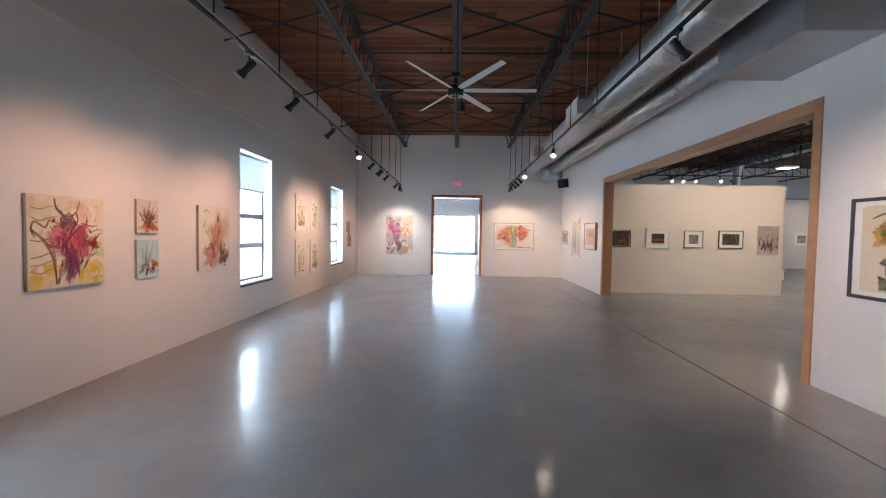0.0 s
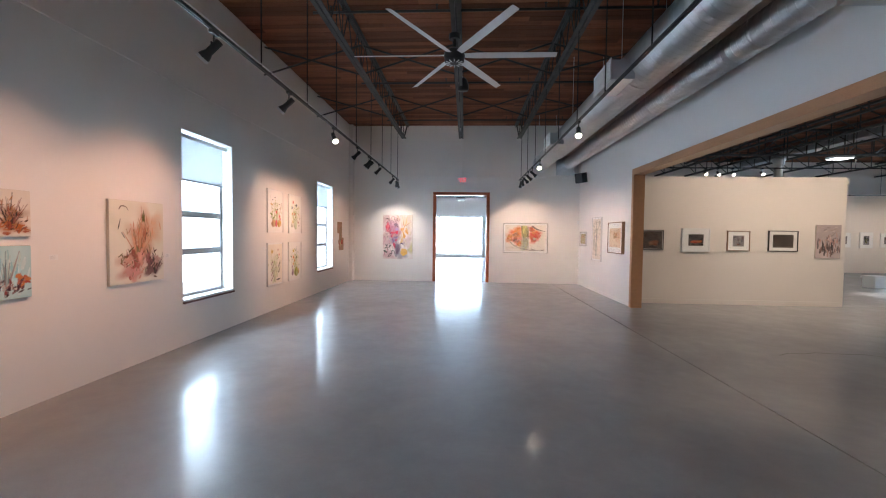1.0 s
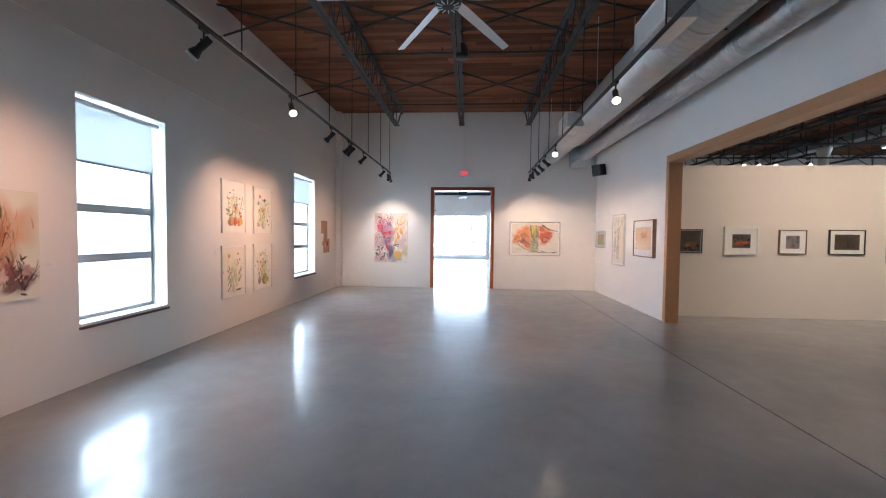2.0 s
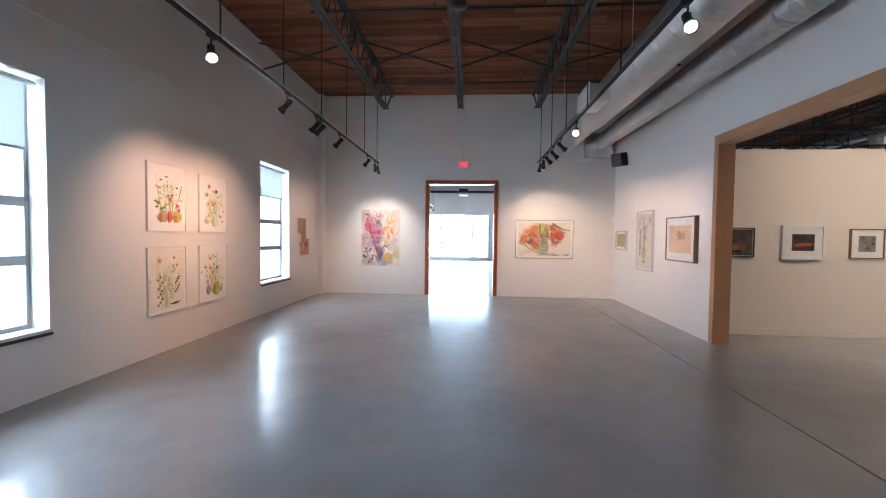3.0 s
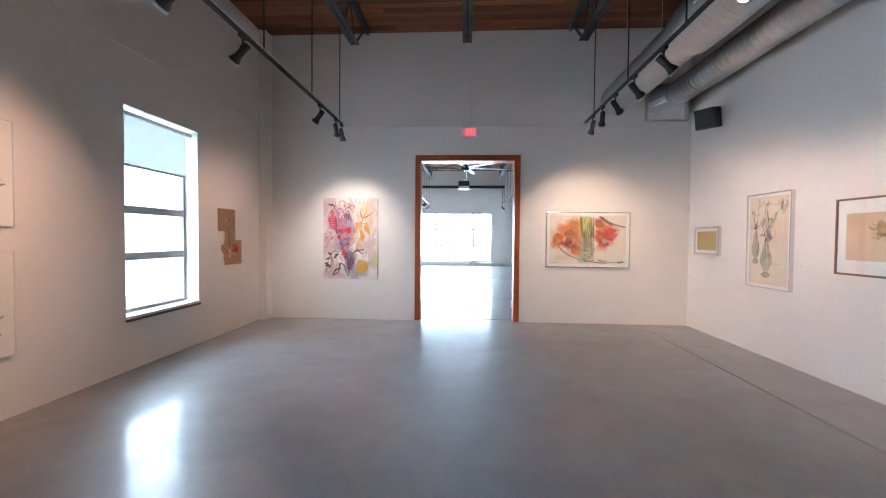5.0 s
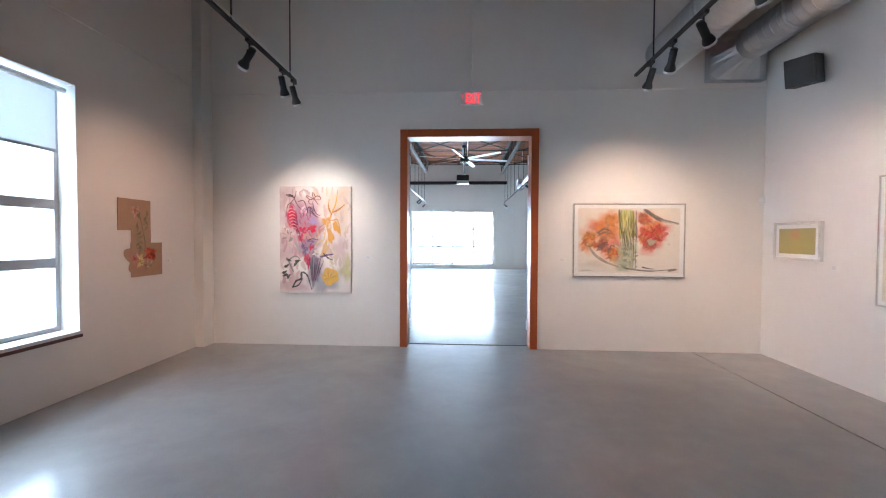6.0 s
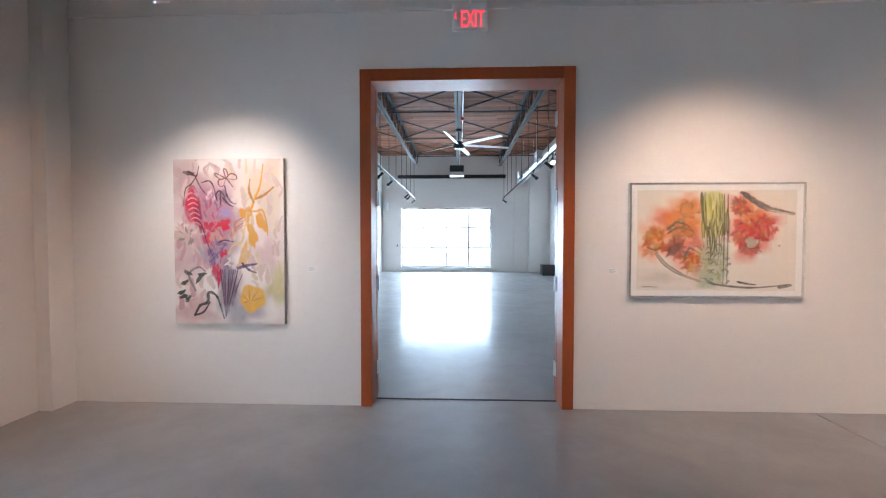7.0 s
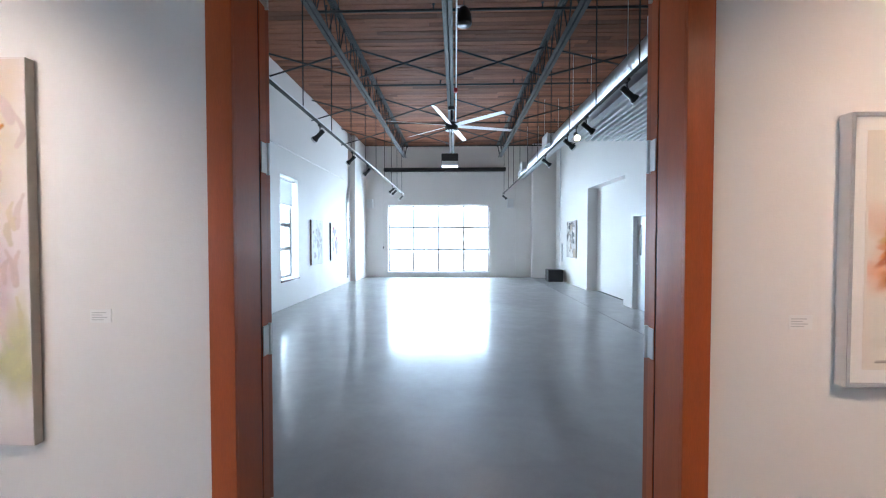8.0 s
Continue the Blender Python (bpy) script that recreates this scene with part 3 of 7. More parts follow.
def spotlight(x, y, z, target, lit, watts=0.0, cone=88, warm=(1.0, 0.67, 0.52)):
    """A track spotlight that hangs from the track at (x, y, z) and aims at target. Only lit ones hold a lamp."""
    s = thing("spotlight", "black track spotlight, switched on" if lit else "black track spotlight, dark", "spotlight", pose(x, y, z), "track spotlights")
    part("adapter", ADAPT, None, s)
    part("stem", STEM, None, s)
    part("yoke", YOKE, None, s)
    pivot = Vector((x, y, z - 0.14))
    m = (Vector(target) - pivot).to_track_quat("Z", "Y").to_matrix().to_4x4()
    m.translation = (0, 0, -0.14)
    body = part("lamp_body", HEAD, None, s)
    body.matrix_basis = m @ Matrix.Scale(0.98, 4)
    part("rim", RIM, None, body, "bright metal rim")
    part("lens", DISC_ON if lit else DISC_OFF, None, body, "glowing lens" if lit else "")
    if watts:
        la = new("spot_lamp", bpy.data.lights.new("spot_lamp", "SPOT"))
        la.data.energy, la.data.spot_size, la.data.spot_blend = watts, radians(cone), 1.0
        la.data.shadow_soft_size, la.data.color = 0.04, warm
        d = (Vector(target) - pivot).normalized()
        la.matrix_world = look(pivot + d * 0.17, target)


def track(x, y0, y1, z, rods, label):
    t = thing("light_track", label, "light track", pose(x, 0, z), "light tracks")
    bm = bmesh.new()
    for a in ((-0.015, -0.007, 0.0, 0.03), (0.007, 0.015, 0.0, 0.03), (-0.007, 0.007, 0.02, 0.03)):
        box(bm, a[0], a[1], y0, y1, a[2], a[3])
    part("rail", bm, BLACK, t)
    part("conduit", new_rod((0.022, y0, 0.042), (0.022, y1, 0.042), 0.006, seg=8), ALU if x < 0 else BLACK, t)
    hang = mesh_of(new_rod((0, 0, 0.034), (0, 0, ZC - z), 0.008, seg=8), BLACK)
    for y in rods:
        r = part("hanger_rod", hang, None, t)
        r.location = (0, y, 0)
    return t


TZ = 3.46
track(-1.62, YB + 0.5, 12.05, TZ, [-2.3, -1.0, 0.3, 1.6, 2.9, 4.2, 5.5, 6.8, 8.1, 9.4, 10.7, 11.9], "black light track hung from the roof on thin rods")
track(2.33, YB + 0.5, 12.05, TZ, [-1.4, -0.1, 1.2, 2.5, 3.8, 5.1, 6.4, 7.7, 9.0, 10.3, 11.6], "black light track hung from the roof on thin rods")
W = 92
# the first lamp, at y -2.2, is added out of view
for y, tgt, lit, w in (
        (-2.2, (XL, -2.2, 1.6), True, W * 0.3), (0.9, (XL, 0.9, 1.55), True, W * 0.56), (2.05, (XL, 2.0, 1.55), True, W * 0.5), (3.6, (XL, 3.45, 1.55), True, W * 0.76),
        (5.36, (-0.3, 3.6, 1.0), True, W * 0.03), (6.9, (XL, 7.2, 1.65), True, W * 0.95), (7.9, (XL, 8.0, 1.4), False, 0), (8.1, (XL, 8.3, 1.65), True, W * 0.9),
        (9.0, (XL, 9.3, 1.6), False, 0), (11.0, (XL, 12.0, 1.55), True, W * 0.55), (11.7, (-1.78, YE, 1.3), True, W * 1.15), (12.0, (-1.5, YE, 1.4), False, 0)):
    spotlight(-1.62, y, TZ, tgt, lit, w, 82 if tgt[1] == YE else 76, (1.0, 0.83, 0.75) if tgt[1] == YE else (1.0, 0.61, 0.44) if tgt[1] > 6 else (1.0, 0.57, 0.39))
for y, tgt, lit, w in (
        (-0.6, (XR, 0.0, 1.3), True, W * 0.65), (0.45, (XR, 0.9, 1.3), True, W * 0.65), (5.0, (1.9, 3.0, 1.2), True, W * 0.035), (8.3, (1.4, 5.0, 1.4), True, W * 0.03),
        (9.4, (XR, 9.6, 1.4), True, W * 0.8), (10.1, (XR, 11.2, 1.45), True, W * 0.8), (10.7, (XR, 12.5, 1.5), True, W * 0.65),
        (11.2, (2.75, YE, 1.3), True, W * 1.4), (11.65, (2.2, YE, 1.2), False, 0)):
    spotlight(2.33, y, TZ, tgt, lit, w, 85 if tgt[1] == YE else 76, (1.0, 0.7, 0.53))
track(-1.62, YE2 + 0.5, 28.0, 3.38, [14.6 + 1.3 * k for k in range(11)], "black light track hung from the roof on thin rods")
track(2.33, YE2 + 0.5, 28.0, 3.38, [14.6 + 1.3 * k for k in range(11)], "black light track hung from the roof on thin rods")
for y in (15.6, 17.9, 19.9, 21.4, 25.2, 25.8, 27.6):
    spotlight(-1.62, y, 3.38, (XL, y + 0.4, 1.6), False)
for y in (16.2, 17.6, 18.6, 20.3, 27.6):
    spotlight(2.33, y, 3.38, (XR, y + 0.5, 1.6), False)
spotlight(2.33, 18.1, 3.38, (1.9, 15.0, 1.4), True)


# ---- fans, projector, pendants ----
def ceiling_fan(x, y, z, turn, label):
    f = thing("ceiling_fan", label, "ceiling fan", pose(x, y, z, 0, 0, turn), "ceiling fans")
    part("downrod", new_rod((0, 0, 0.1), (0, 0, 4.86 - z), 0.03, seg=14), BLACK, f, smooth=True)
    part("canopy", lathe(bmesh.new(), [(0.08, 4.78 - z), (0.09, 4.79 - z), (0.09, 4.859 - z)], 20), BLACK, f)
    part("motor", lathe(bmesh.new(), [(0.09, -0.09), (0.15, -0.075), (0.165, -0.03), (0.165, 0.04), (0.13, 0.075), (0.07, 0.11)], 28), BLACK, f, smooth=True)
    cap = part("motor_cap", lathe(bmesh.new(), [(0.05, -0.125), (0.13, -0.115), (0.155, -0.09), (0.155, -0.085)], 28), IRON, f, "dark cap with bright ribs", smooth=True)
    fin = mesh_of(new_box(0.07, 0.145, -0.004, 0.004, -0.128, -0.112), ALU)
    for k in range(12):
        o = part("fin", fin, None, cap)
        o.rotation_euler = (0, 0, 2 * math.pi * k / 12)
    bm = bmesh.new()
    rings = []
    for r, w, th in ((0.14, 0.09, 0.016), (0.35, 0.125, 0.015), (1.0, 0.12, 0.013), (1.58, 0.105, 0.010), (1.60, 0.10, 0.007)):
        prof = ((-0.5, 0.0), (-0.28, 0.75), (0.1, 1.0), (0.38, 0.5), (0.5, 0.0), (0.2, -0.15), (-0.25, -0.15))
        rings.append([bm.verts.new((r, u * w, v * th - u * w * 0.30)) for u, v in prof])
    for a, b in zip(rings, rings[1:]):
        for k in range(7):
            bm.faces.new((a[k], a[(k + 1) % 7], b[(k + 1) % 7], b[k]))
    bm.faces.new(rings[0][::-1])
    bm.faces.new(rings[-1])
    bmesh.ops.recalc_face_normals(bm, faces=bm.faces)
    blade = mesh_of(bm, BLADE)
    for k in range(6):
        o = part("blade", blade, None, f)
        o.rotation_euler = (0, 0, math.pi / 3 * k)
    return f


ceiling_fan(0.40, 5.12, 4.53, 0, "large six-blade silver fan with a black hub")
ceiling_fan(0.36, 21.8, 4.40, 17, "large six-blade silver fan with a black hub")


def pendant_speaker(x, y, z):
    s = thing("pendant_speaker", "black round pendant loudspeaker beside the roof beam", "loudspeaker", pose(x, y, z), "pendant loudspeakers")
    part("shell", lathe(bmesh.new(), [(0.04, 0.17), (0.085, 0.12), (0.115, 0.03), (0.12, -0.08), (0.11, -0.1)][::-1], 24), BLACK, s, smooth=True)
    part("bracket", new_box(-0.1, 0.0, -0.015, 0.015, 0.16, 0.19), ALU, s)
    part("cord", new_rod((0, 0, 0.17), (0, 0, ZC - z), 0.006, seg=6), BLACK, s)


pendant_speaker(0.52, 7.5, 4.9)
pendant_speaker(0.58, 17.85, 4.93)

pj = thing("projector", "black projector hung from the roof beam", "projector", pose(0.29, 24.2, 4.0))
part("case", new_box(-0.25, 0.25, -0.22, 0.22, -0.18, 0.18, bevel=0.03), BLACK, pj)
part("front_panel", new_box(-0.24, 0.24, -0.232, -0.2205, -0.172, -0.05, bevel=0.004), WHITE, pj, "pale lower front panel")
part("lens", new_rod((0.1, -0.24, 0.05), (0.1, -0.215, 0.05), 0.05, seg=16), BLACK, pj)
part("mount_plate", new_box(-0.12, 0.12, -0.12, 0.12, 0.1805, 0.2), ALU, pj)
part("pole", new_rod((0, 0, 0.2), (0, 0, 4.86 - 4.0), 0.025, seg=12), ALU, pj)

sc = thing("projection_screen", "long black rolled-up projection screen case", "projection screen", pose(0, YF - 0.22, 4.5))
part("case", new_box(-2.53, 2.54, -0.09, 0.09, -0.075, 0.075, bevel=0.015), BLACK, sc)
for x in (-2.3, 2.3):
    part("bracket", new_box(x - 0.03, x + 0.03, 0.0905, 0.2195, -0.05, 0.1), BLACK, sc)

bmc = thing("beam_conduit", "thin grey conduit with a red box along the roof beam", "conduit", pose(0.47, 0, 4.84))
part("conduit_run", new_rod((0, YE2 + 0.1, 0), (0, 24.1, 0), 0.012, seg=8), ALU, bmc)
part("alarm_box", new_box(-0.05, 0.03, 20.4, 20.5, -0.1, -0.013, bevel=0.01), RED_PLASTIC, bmc, "red alarm box")

# lowered ribbed metal soffit over the vestibule of the far room
sf = thing("ribbed_soffit", "pale ribbed metal soffit under the roof", "soffit", kind="structure")
bm = bmesh.new()
for k in range(13):
    x = 2.96 + k * (XR - 2.96) / 13
    s = (XR - 2.96) / 13
    box(bm, x, x + s * 0.42, YE2 + 0.005, 20.5, 3.70, 3.80)
    box(bm, x + s * 0.42, x + s, YE2 + 0.005, 20.5, 3.79, 3.81)
part("ribbed_sheet", bm, GALV_PALE, sf)

# ---- exit sign, speaker, sensor, outlets, labels ----
ex = thing("exit_sign", "white exit sign with glowing red letters", "exit sign", pose(0.485, YE - 0.03, 3.655))
part("housing", new_box(-0.16, 0.16, -0.03, 0.03, -0.115, 0.115, bevel=0.008), WHITE, ex)
cu = bpy.data.curves.new("exit_text", "FONT")
cu.body, cu.size, cu.extrude, cu.align_x, cu.align_y = "EXIT", 0.135, 0.002, "CENTER", "CENTER"
cu.materials.append(RED_GLOW)
tx = new("letters", cu)
tx.parent = ex
tx.matrix_basis = pose(0.022, -0.033, -0.037, 90, 0, 0) @ Matrix.Diagonal((0.8, 1.6, 1, 1))
tx["label"] = "glowing red letters"
bm = bmesh.new()
v = [bm.verts.new(c) for c in ((-0.15, -0.032, 0), (-0.125, -0.032, 0.035), (-0.125, -0.032, 0.012), (-0.138, -0.032, 0), (-0.125, -0.032, -0.012), (-0.125, -0.032, -0.035))]
bm.faces.new((v[0], v[1], v[2], v[3]))
bm.faces.new((v[0], v[3], v[4], v[5]))
part("arrow", bm, RED_GLOW, ex)
part("supply_conduit", new_rod((0.005, 0.015, 0.115), (0.005, 0.015, ZC - 3.65), 0.011, seg=8), WALL, ex)

sp = thing("wall_speaker", "black loudspeaker tilted down from the wall", "loudspeaker", pose(4.38, 12.33, 3.60, 10, 0, -58))
part("cabinet", new_box(-0.15, 0.15, -0.12, 0.12, -0.16, 0.16, bevel=0.015), BLACK, sp)
part("grille", new_box(-0.135, 0.135, -0.129, -0.1205, -0.145, 0.145, bevel=0.004), IRON, sp, "dark cloth grille")
wb = part("bracket", new_rod((0.0, 0.1205, 0.0), (0.04, 0.2, 0.02), 0.018, seg=8), BLACK, sp)

se = thing("corner_sensor", "small white corner sensor", "sensor", pose(4.55, YE - 0.03, 2.17, 0, 0, -45))
part("sensor_body", new_box(-0.035, 0.035, -0.02, 0.02, -0.05, 0.05, bevel=0.01), WHITE, se)
part("sensor_window", new_box(-0.025, 0.025, -0.0235, -0.0205, -0.03, 0.01), PAPER, se)


def outlet(y):
    o = thing("wall_outlet", "white wall outlet plate", "outlet", pose(XR, y, 0.42, 0, 0, -90), "wall outlets")
    part("plate", new_box(-0.036, 0.036, -0.006, 0, -0.057, 0.057, bevel=0.002), WHITE, o)
    for z in (-0.022, 0.022):
        part("socket", new_box(-0.016, 0.016, -0.0085, -0.0062, z - 0.014, z + 0.014, bevel=0.001), PAPER, o)


for y in (11.42, 10.97, 1.47):
    outlet(y)


def card(m):
    c = thing("wall_label", "small white printed label card on the wall", "label", m, "wall labels")
    part("card", new_box(-0.045, 0.045, -0.003, 0, -0.028, 0.028), CARD, c)
    for k, w in enumerate((0.06, 0.045, 0.066, 0.05)):
        part("print_line", new_box(-0.038, -0.038 + w, -0.0036, -0.0031, 0.012 - k * 0.010, 0.016 - k * 0.010), INK, c)


for y, z in ((2.42, 1.42), (4.02, 1.36), (6.78, 1.36), (12.48, 1.3)):
    card(pose(XL, y, z, 0, 0, 90))
for x, z in ((-1.02, 1.32), (1.82, 1.31)):
    card(pose(x, YE, z))
for y in (8.82, 10.6, 12.1):
    card(pose(XR, y, 1.3, 0, 0, -90))

# ---- pictures ----
def ground_paint(c1, c2, scale=2.2, c3=None):
    """A washed ground that drifts between two or three colours."""
    m = bpy.data.materials.new("washed_ground")
    m.use_nodes = True
    nt = m.node_tree
    b = nt.nodes["Principled BSDF"]
    b.inputs["Roughness"].default_value = 0.7
    tc = nt.nodes.new("ShaderNodeTexCoord")
    n = nt.nodes.new("ShaderNodeTexNoise")
    n.inputs["Scale"].default_value, n.inputs["Detail"].default_value, n.inputs["Distortion"].default_value = scale, 5, 0.5
    nt.links.new(tc.outputs["Object"], n.inputs["Vector"])
    r = nt.nodes.new("ShaderNodeValToRGB")
    r.color_ramp.elements[0].position, r.color_ramp.elements[0].color = 0.34, (*c1, 1)
    r.color_ramp.elements[1].position, r.color_ramp.elements[1].color = 0.66, (*c2, 1)
    if c3:
        e = r.color_ramp.elements.new(0.52)
        e.color = (*c3, 1)
    nt.links.new(n.outputs["Fac"], r.inputs["Fac"])
    nt.links.new(r.outputs["Color"], b.inputs["Base Color"])
    w = nt.nodes.new("ShaderNodeTexNoise")
    w.inputs["Scale"].default_value = 150
    nt.links.new(tc.outputs["Object"], w.inputs["Vector"])
    bp = nt.nodes.new("ShaderNodeBump")
    bp.inputs["Strength"].default_value = 0.12
    nt.links.new(w.outputs["Fac"], bp.inputs["Height"])
    nt.links.new(bp.outputs["Normal"], b.inputs["Normal"])
    return m


def smooth_noise(rng, shape, cells):
    """Value noise, 0 to 1, on a grid of the given shape."""
    gy, gx = max(2, int(cells[0])) + 1, max(2, int(cells[1])) + 1
    g = rng.random((gy, gx))
    y, x = np.linspace(0, gy - 1.001, shape[0]), np.linspace(0, gx - 1.001, shape[1])
    y0, x0 = y.astype(int), x.astype(int)
    fy, fx = (y - y0)[:, None], (x - x0)[None, :]
    fy, fx = fy * fy * (3 - 2 * fy), fx * fx * (3 - 2 * fx)
    a, b = g[y0][:, x0], g[y0][:, x0 + 1]
    c, d = g[y0 + 1][:, x0], g[y0 + 1][:, x0 + 1]
    return (a * (1 - fx) + b * fx) * (1 - fy) + (c * (1 - fx) + d * fx) * fy


DEPTH = 1.65


class Art:
    """Wet brushwork in picture coordinates (0..1 across, 0..1 up), laid coat over coat on a fine sheet that faces -y."""

    def __init__(self, w, h, seed, res=170):
        self.w, self.h, self.rnd = w, h, random.Random(seed)
        nx, ny = max(16, int(w * res)), max(16, int(h * res))
        self.x, self.z = np.linspace(0, w, nx + 1), np.linspace(0, h, ny + 1)
        self.px = w / nx
        self.rgb, self.al = np.zeros((ny + 1, nx + 1, 3)), np.zeros((ny + 1, nx + 1))
        rng = np.random.default_rng(seed)
        sh = self.al.shape
        self.grain = 0.5 * smooth_noise(rng, sh, (h / 0.05, w / 0.05)) + 0.3 * smooth_noise(rng, sh, (h / 0.018, w / 0.018)) + 0.2 * rng.random(sh)

    def _window(self, x0, x1, z0, z1):
        a, b = np.searchsorted(self.x, (x0, x1))
        c, d = np.searchsorted(self.z, (z0, z1))
        return slice(c, d), slice(a, b)

    def _over(self, win, c, alpha):
        """Lays a coat of colour c over what is there."""
        g = self.grain[win]
        k = np.clip(alpha * (0.62 + 0.75 * g), 0, 1)[..., None]
        tone = 1 + self.rnd.uniform(-0.07, 0.07)
        col = np.clip(np.array([v ** DEPTH for v in c]) * tone, 0, 0.85) * (0.88 + 0.24 * g[..., None])
        a0 = self.al[win][..., None]
        out = k + a0 * (1 - k)
        self.rgb[win] = (col * k + self.rgb[win] * a0 * (1 - k)) / np.maximum(out, 1e-5)
        self.al[win] = out[..., 0]

    def dab(self, u, v, ru, rv, c, ang=0.0, rough=0.22, soft=0.45, opacity=0.95):
        x, z, rx, rz = u * self.w, v * self.h, max(ru * self.w, self.px), max(rv * self.h, self.px)
        m = max(rx, rz) * 1.7
        win = self._window(x - m, x + m, z - m, z + m)
        dx, dz = self.x[win[1]][None, :] - x, self.z[win[0]][:, None] - z
        if dx.size == 0 or dz.size == 0:
            return
        p, q = (dx * math.cos(ang) + dz * math.sin(ang)) / rx, (-dx * math.sin(ang) + dz * math.cos(ang)) / rz
        a, a0, a1 = np.arctan2(q, p), self.rnd.uniform(0, 6), self.rnd.uniform(0, 6)
        r = np.hypot(p, q) / (1 + rough * (0.6 * np.sin(3 * a + a0) + 0.45 * np.sin(5 * a + a1)))
        e = np.clip((1 + soft * 0.5 - r) / max(soft, self.px / min(rx, rz)), 0, 1)
        self._over(win, c, opacity * e * e * (3 - 2 * e))

    def line(self, pts, w, c, taper=True, wob=0.25, opacity=0.92):
        """A brush line through the points; w is its width in metres."""
        P = [Vector((u * self.w, v * self.h)) for u, v in pts]
        fine = []
        for i in range(len(P) - 1):
            p0, p1, p2, p3 = P[max(i - 1, 0)], P[i], P[i + 1], P[min(i + 2, len(P) - 1)]
            for k in range(6):
                t = k / 6
                fine.append(0.5 * ((2 * p1) + (p2 - p0) * t + (2 * p0 - 5 * p1 + 4 * p2 - p3) * t * t + (3 * p1 - p0 - 3 * p2 + p3) * t ** 3))
        fine.append(P[-1])
        n = len(fine) - 1
        ws = [w * (0.5 + 0.5 * math.sin(math.pi * min(1, 0.15 + i / n)) if taper else 1) * (1 + self.rnd.uniform(-wob, wob)) for i in range(n + 1)]
        xs, zs = [p[0] for p in fine], [p[1] for p in fine]
        win = self._window(min(xs) - w, max(xs) + w, min(zs) - w, max(zs) + w)
        X, Z = self.x[win[1]][None, :], self.z[win[0]][:, None]
        if X.size == 0 or Z.size == 0:
            return
        best = np.full((Z.size, X.size), 9.0)
        for i in range(n):
            ax, az, bx, bz = xs[i], zs[i], xs[i + 1] - xs[i], zs[i + 1] - zs[i]
            t = np.clip(((X - ax) * bx + (Z - az) * bz) / (bx * bx + bz * bz + 1e-12), 0, 1)
            d = np.hypot(X - ax - t * bx, Z - az - t * bz) - 0.5 * (ws[i] + (ws[i + 1] - ws[i]) * t)
            np.minimum(best, d, out=best)
        e = max(self.px, w * 0.22)
        thin = min(1.0, w / self.px * 1.1)
        self._over(win, c, opacity * thin * np.clip(0.5 - best / e, 0, 1))

    def petals(self, u, v, r, n, c, core=None, squash=0.5):
        q = self.w / self.h
        a0 = self.rnd.uniform(0, 6)
        for i in range(n):
            a = a0 + 2 * math.pi * i / n + self.rnd.uniform(-0.4, 0.4)
            s = self.rnd.uniform(0.5, 1.15)
            k = c[i % len(c)]
            self.dab(u + r * 0.5 * s * math.cos(a), v + r * 0.5 * s * math.sin(a) * q, r * 0.58 * s, r * squash * self.rnd.uniform(0.4, 0.75) * q, k, a, 0.42)
            self.dab(u + r * 0.35 * math.cos(a + 0.5), v + r * 0.35 * math.sin(a + 0.5) * q, r * 0.28, r * 0.13 * q, tuple(x * 0.65 for x in k), a, 0.5)
        if core:
            self.dab(u, v, r * 0.22, r * 0.22 * q, core)

    def cloud(self, u0, u1, v0, v1, n, r, cols):
        q = self.w / self.h
        for _ in range(n):
            s = r * self.rnd.uniform(0.4, 1.2)
            self.dab(self.rnd.uniform(u0, u1), self.rnd.uniform(v0, v1), s, s * q * self.rnd.uniform(0.5, 1.1), self.rnd.choice(cols), self.rnd.uniform(0, 3), 0.35)

    def wash(self, u, v, ru, rv, c, ang=0.0, opacity=0.85):
        """A wet patch whose edge bleeds into the ground."""
        self.dab(u, v, ru * 0.9, rv * 0.9, c, ang, 0.35, 1.2, opacity)

    def strokes(self, u, v, su, sv, n, le, w, cols, ang=1.57, spread=0.9):
        """Many short brush marks gathered round one place."""
        for _ in range(n):
            x, z = u + self.rnd.gauss(0, su), v + self.rnd.gauss(0, sv)
            if not (0.03 < x < 0.97 and 0.03 < z < 0.95):
                continue
            q, k = ang + self.rnd.uniform(-spread, spread), le * self.rnd.uniform(0.5, 1.2)
            self.line([(x, z), (x + k * 0.5 * math.cos(q) + 0.006, z + k * 0.5 * math.sin(q)), (x + k * math.cos(q), z + k * math.sin(q))], w * self.rnd.uniform(0.4, 1.2), self.rnd.choice(cols))

    def sprays(self, u, v, n, length, spread, w, cols, lift=1.0):
        """Stems that fan out upward from one point."""
        for i in range(n):
            a = math.pi / 2 + spread * (self.rnd.random() - 0.5) * 2
            le = length * self.rnd.uniform(0.5, 1.1)
            b = self.rnd.uniform(-0.12, 0.12)
            self.line([(u + self.rnd.uniform(-0.03, 0.03), v), (u + le * 0.5 * math.cos(a) + b * 0.4, v + le * 0.5 * math.sin(a) * lift), (u + le * math.cos(a) + b, v + le * math.sin(a) * lift)], w * self.rnd.uniform(0.5, 1.3), self.rnd.choice(cols))

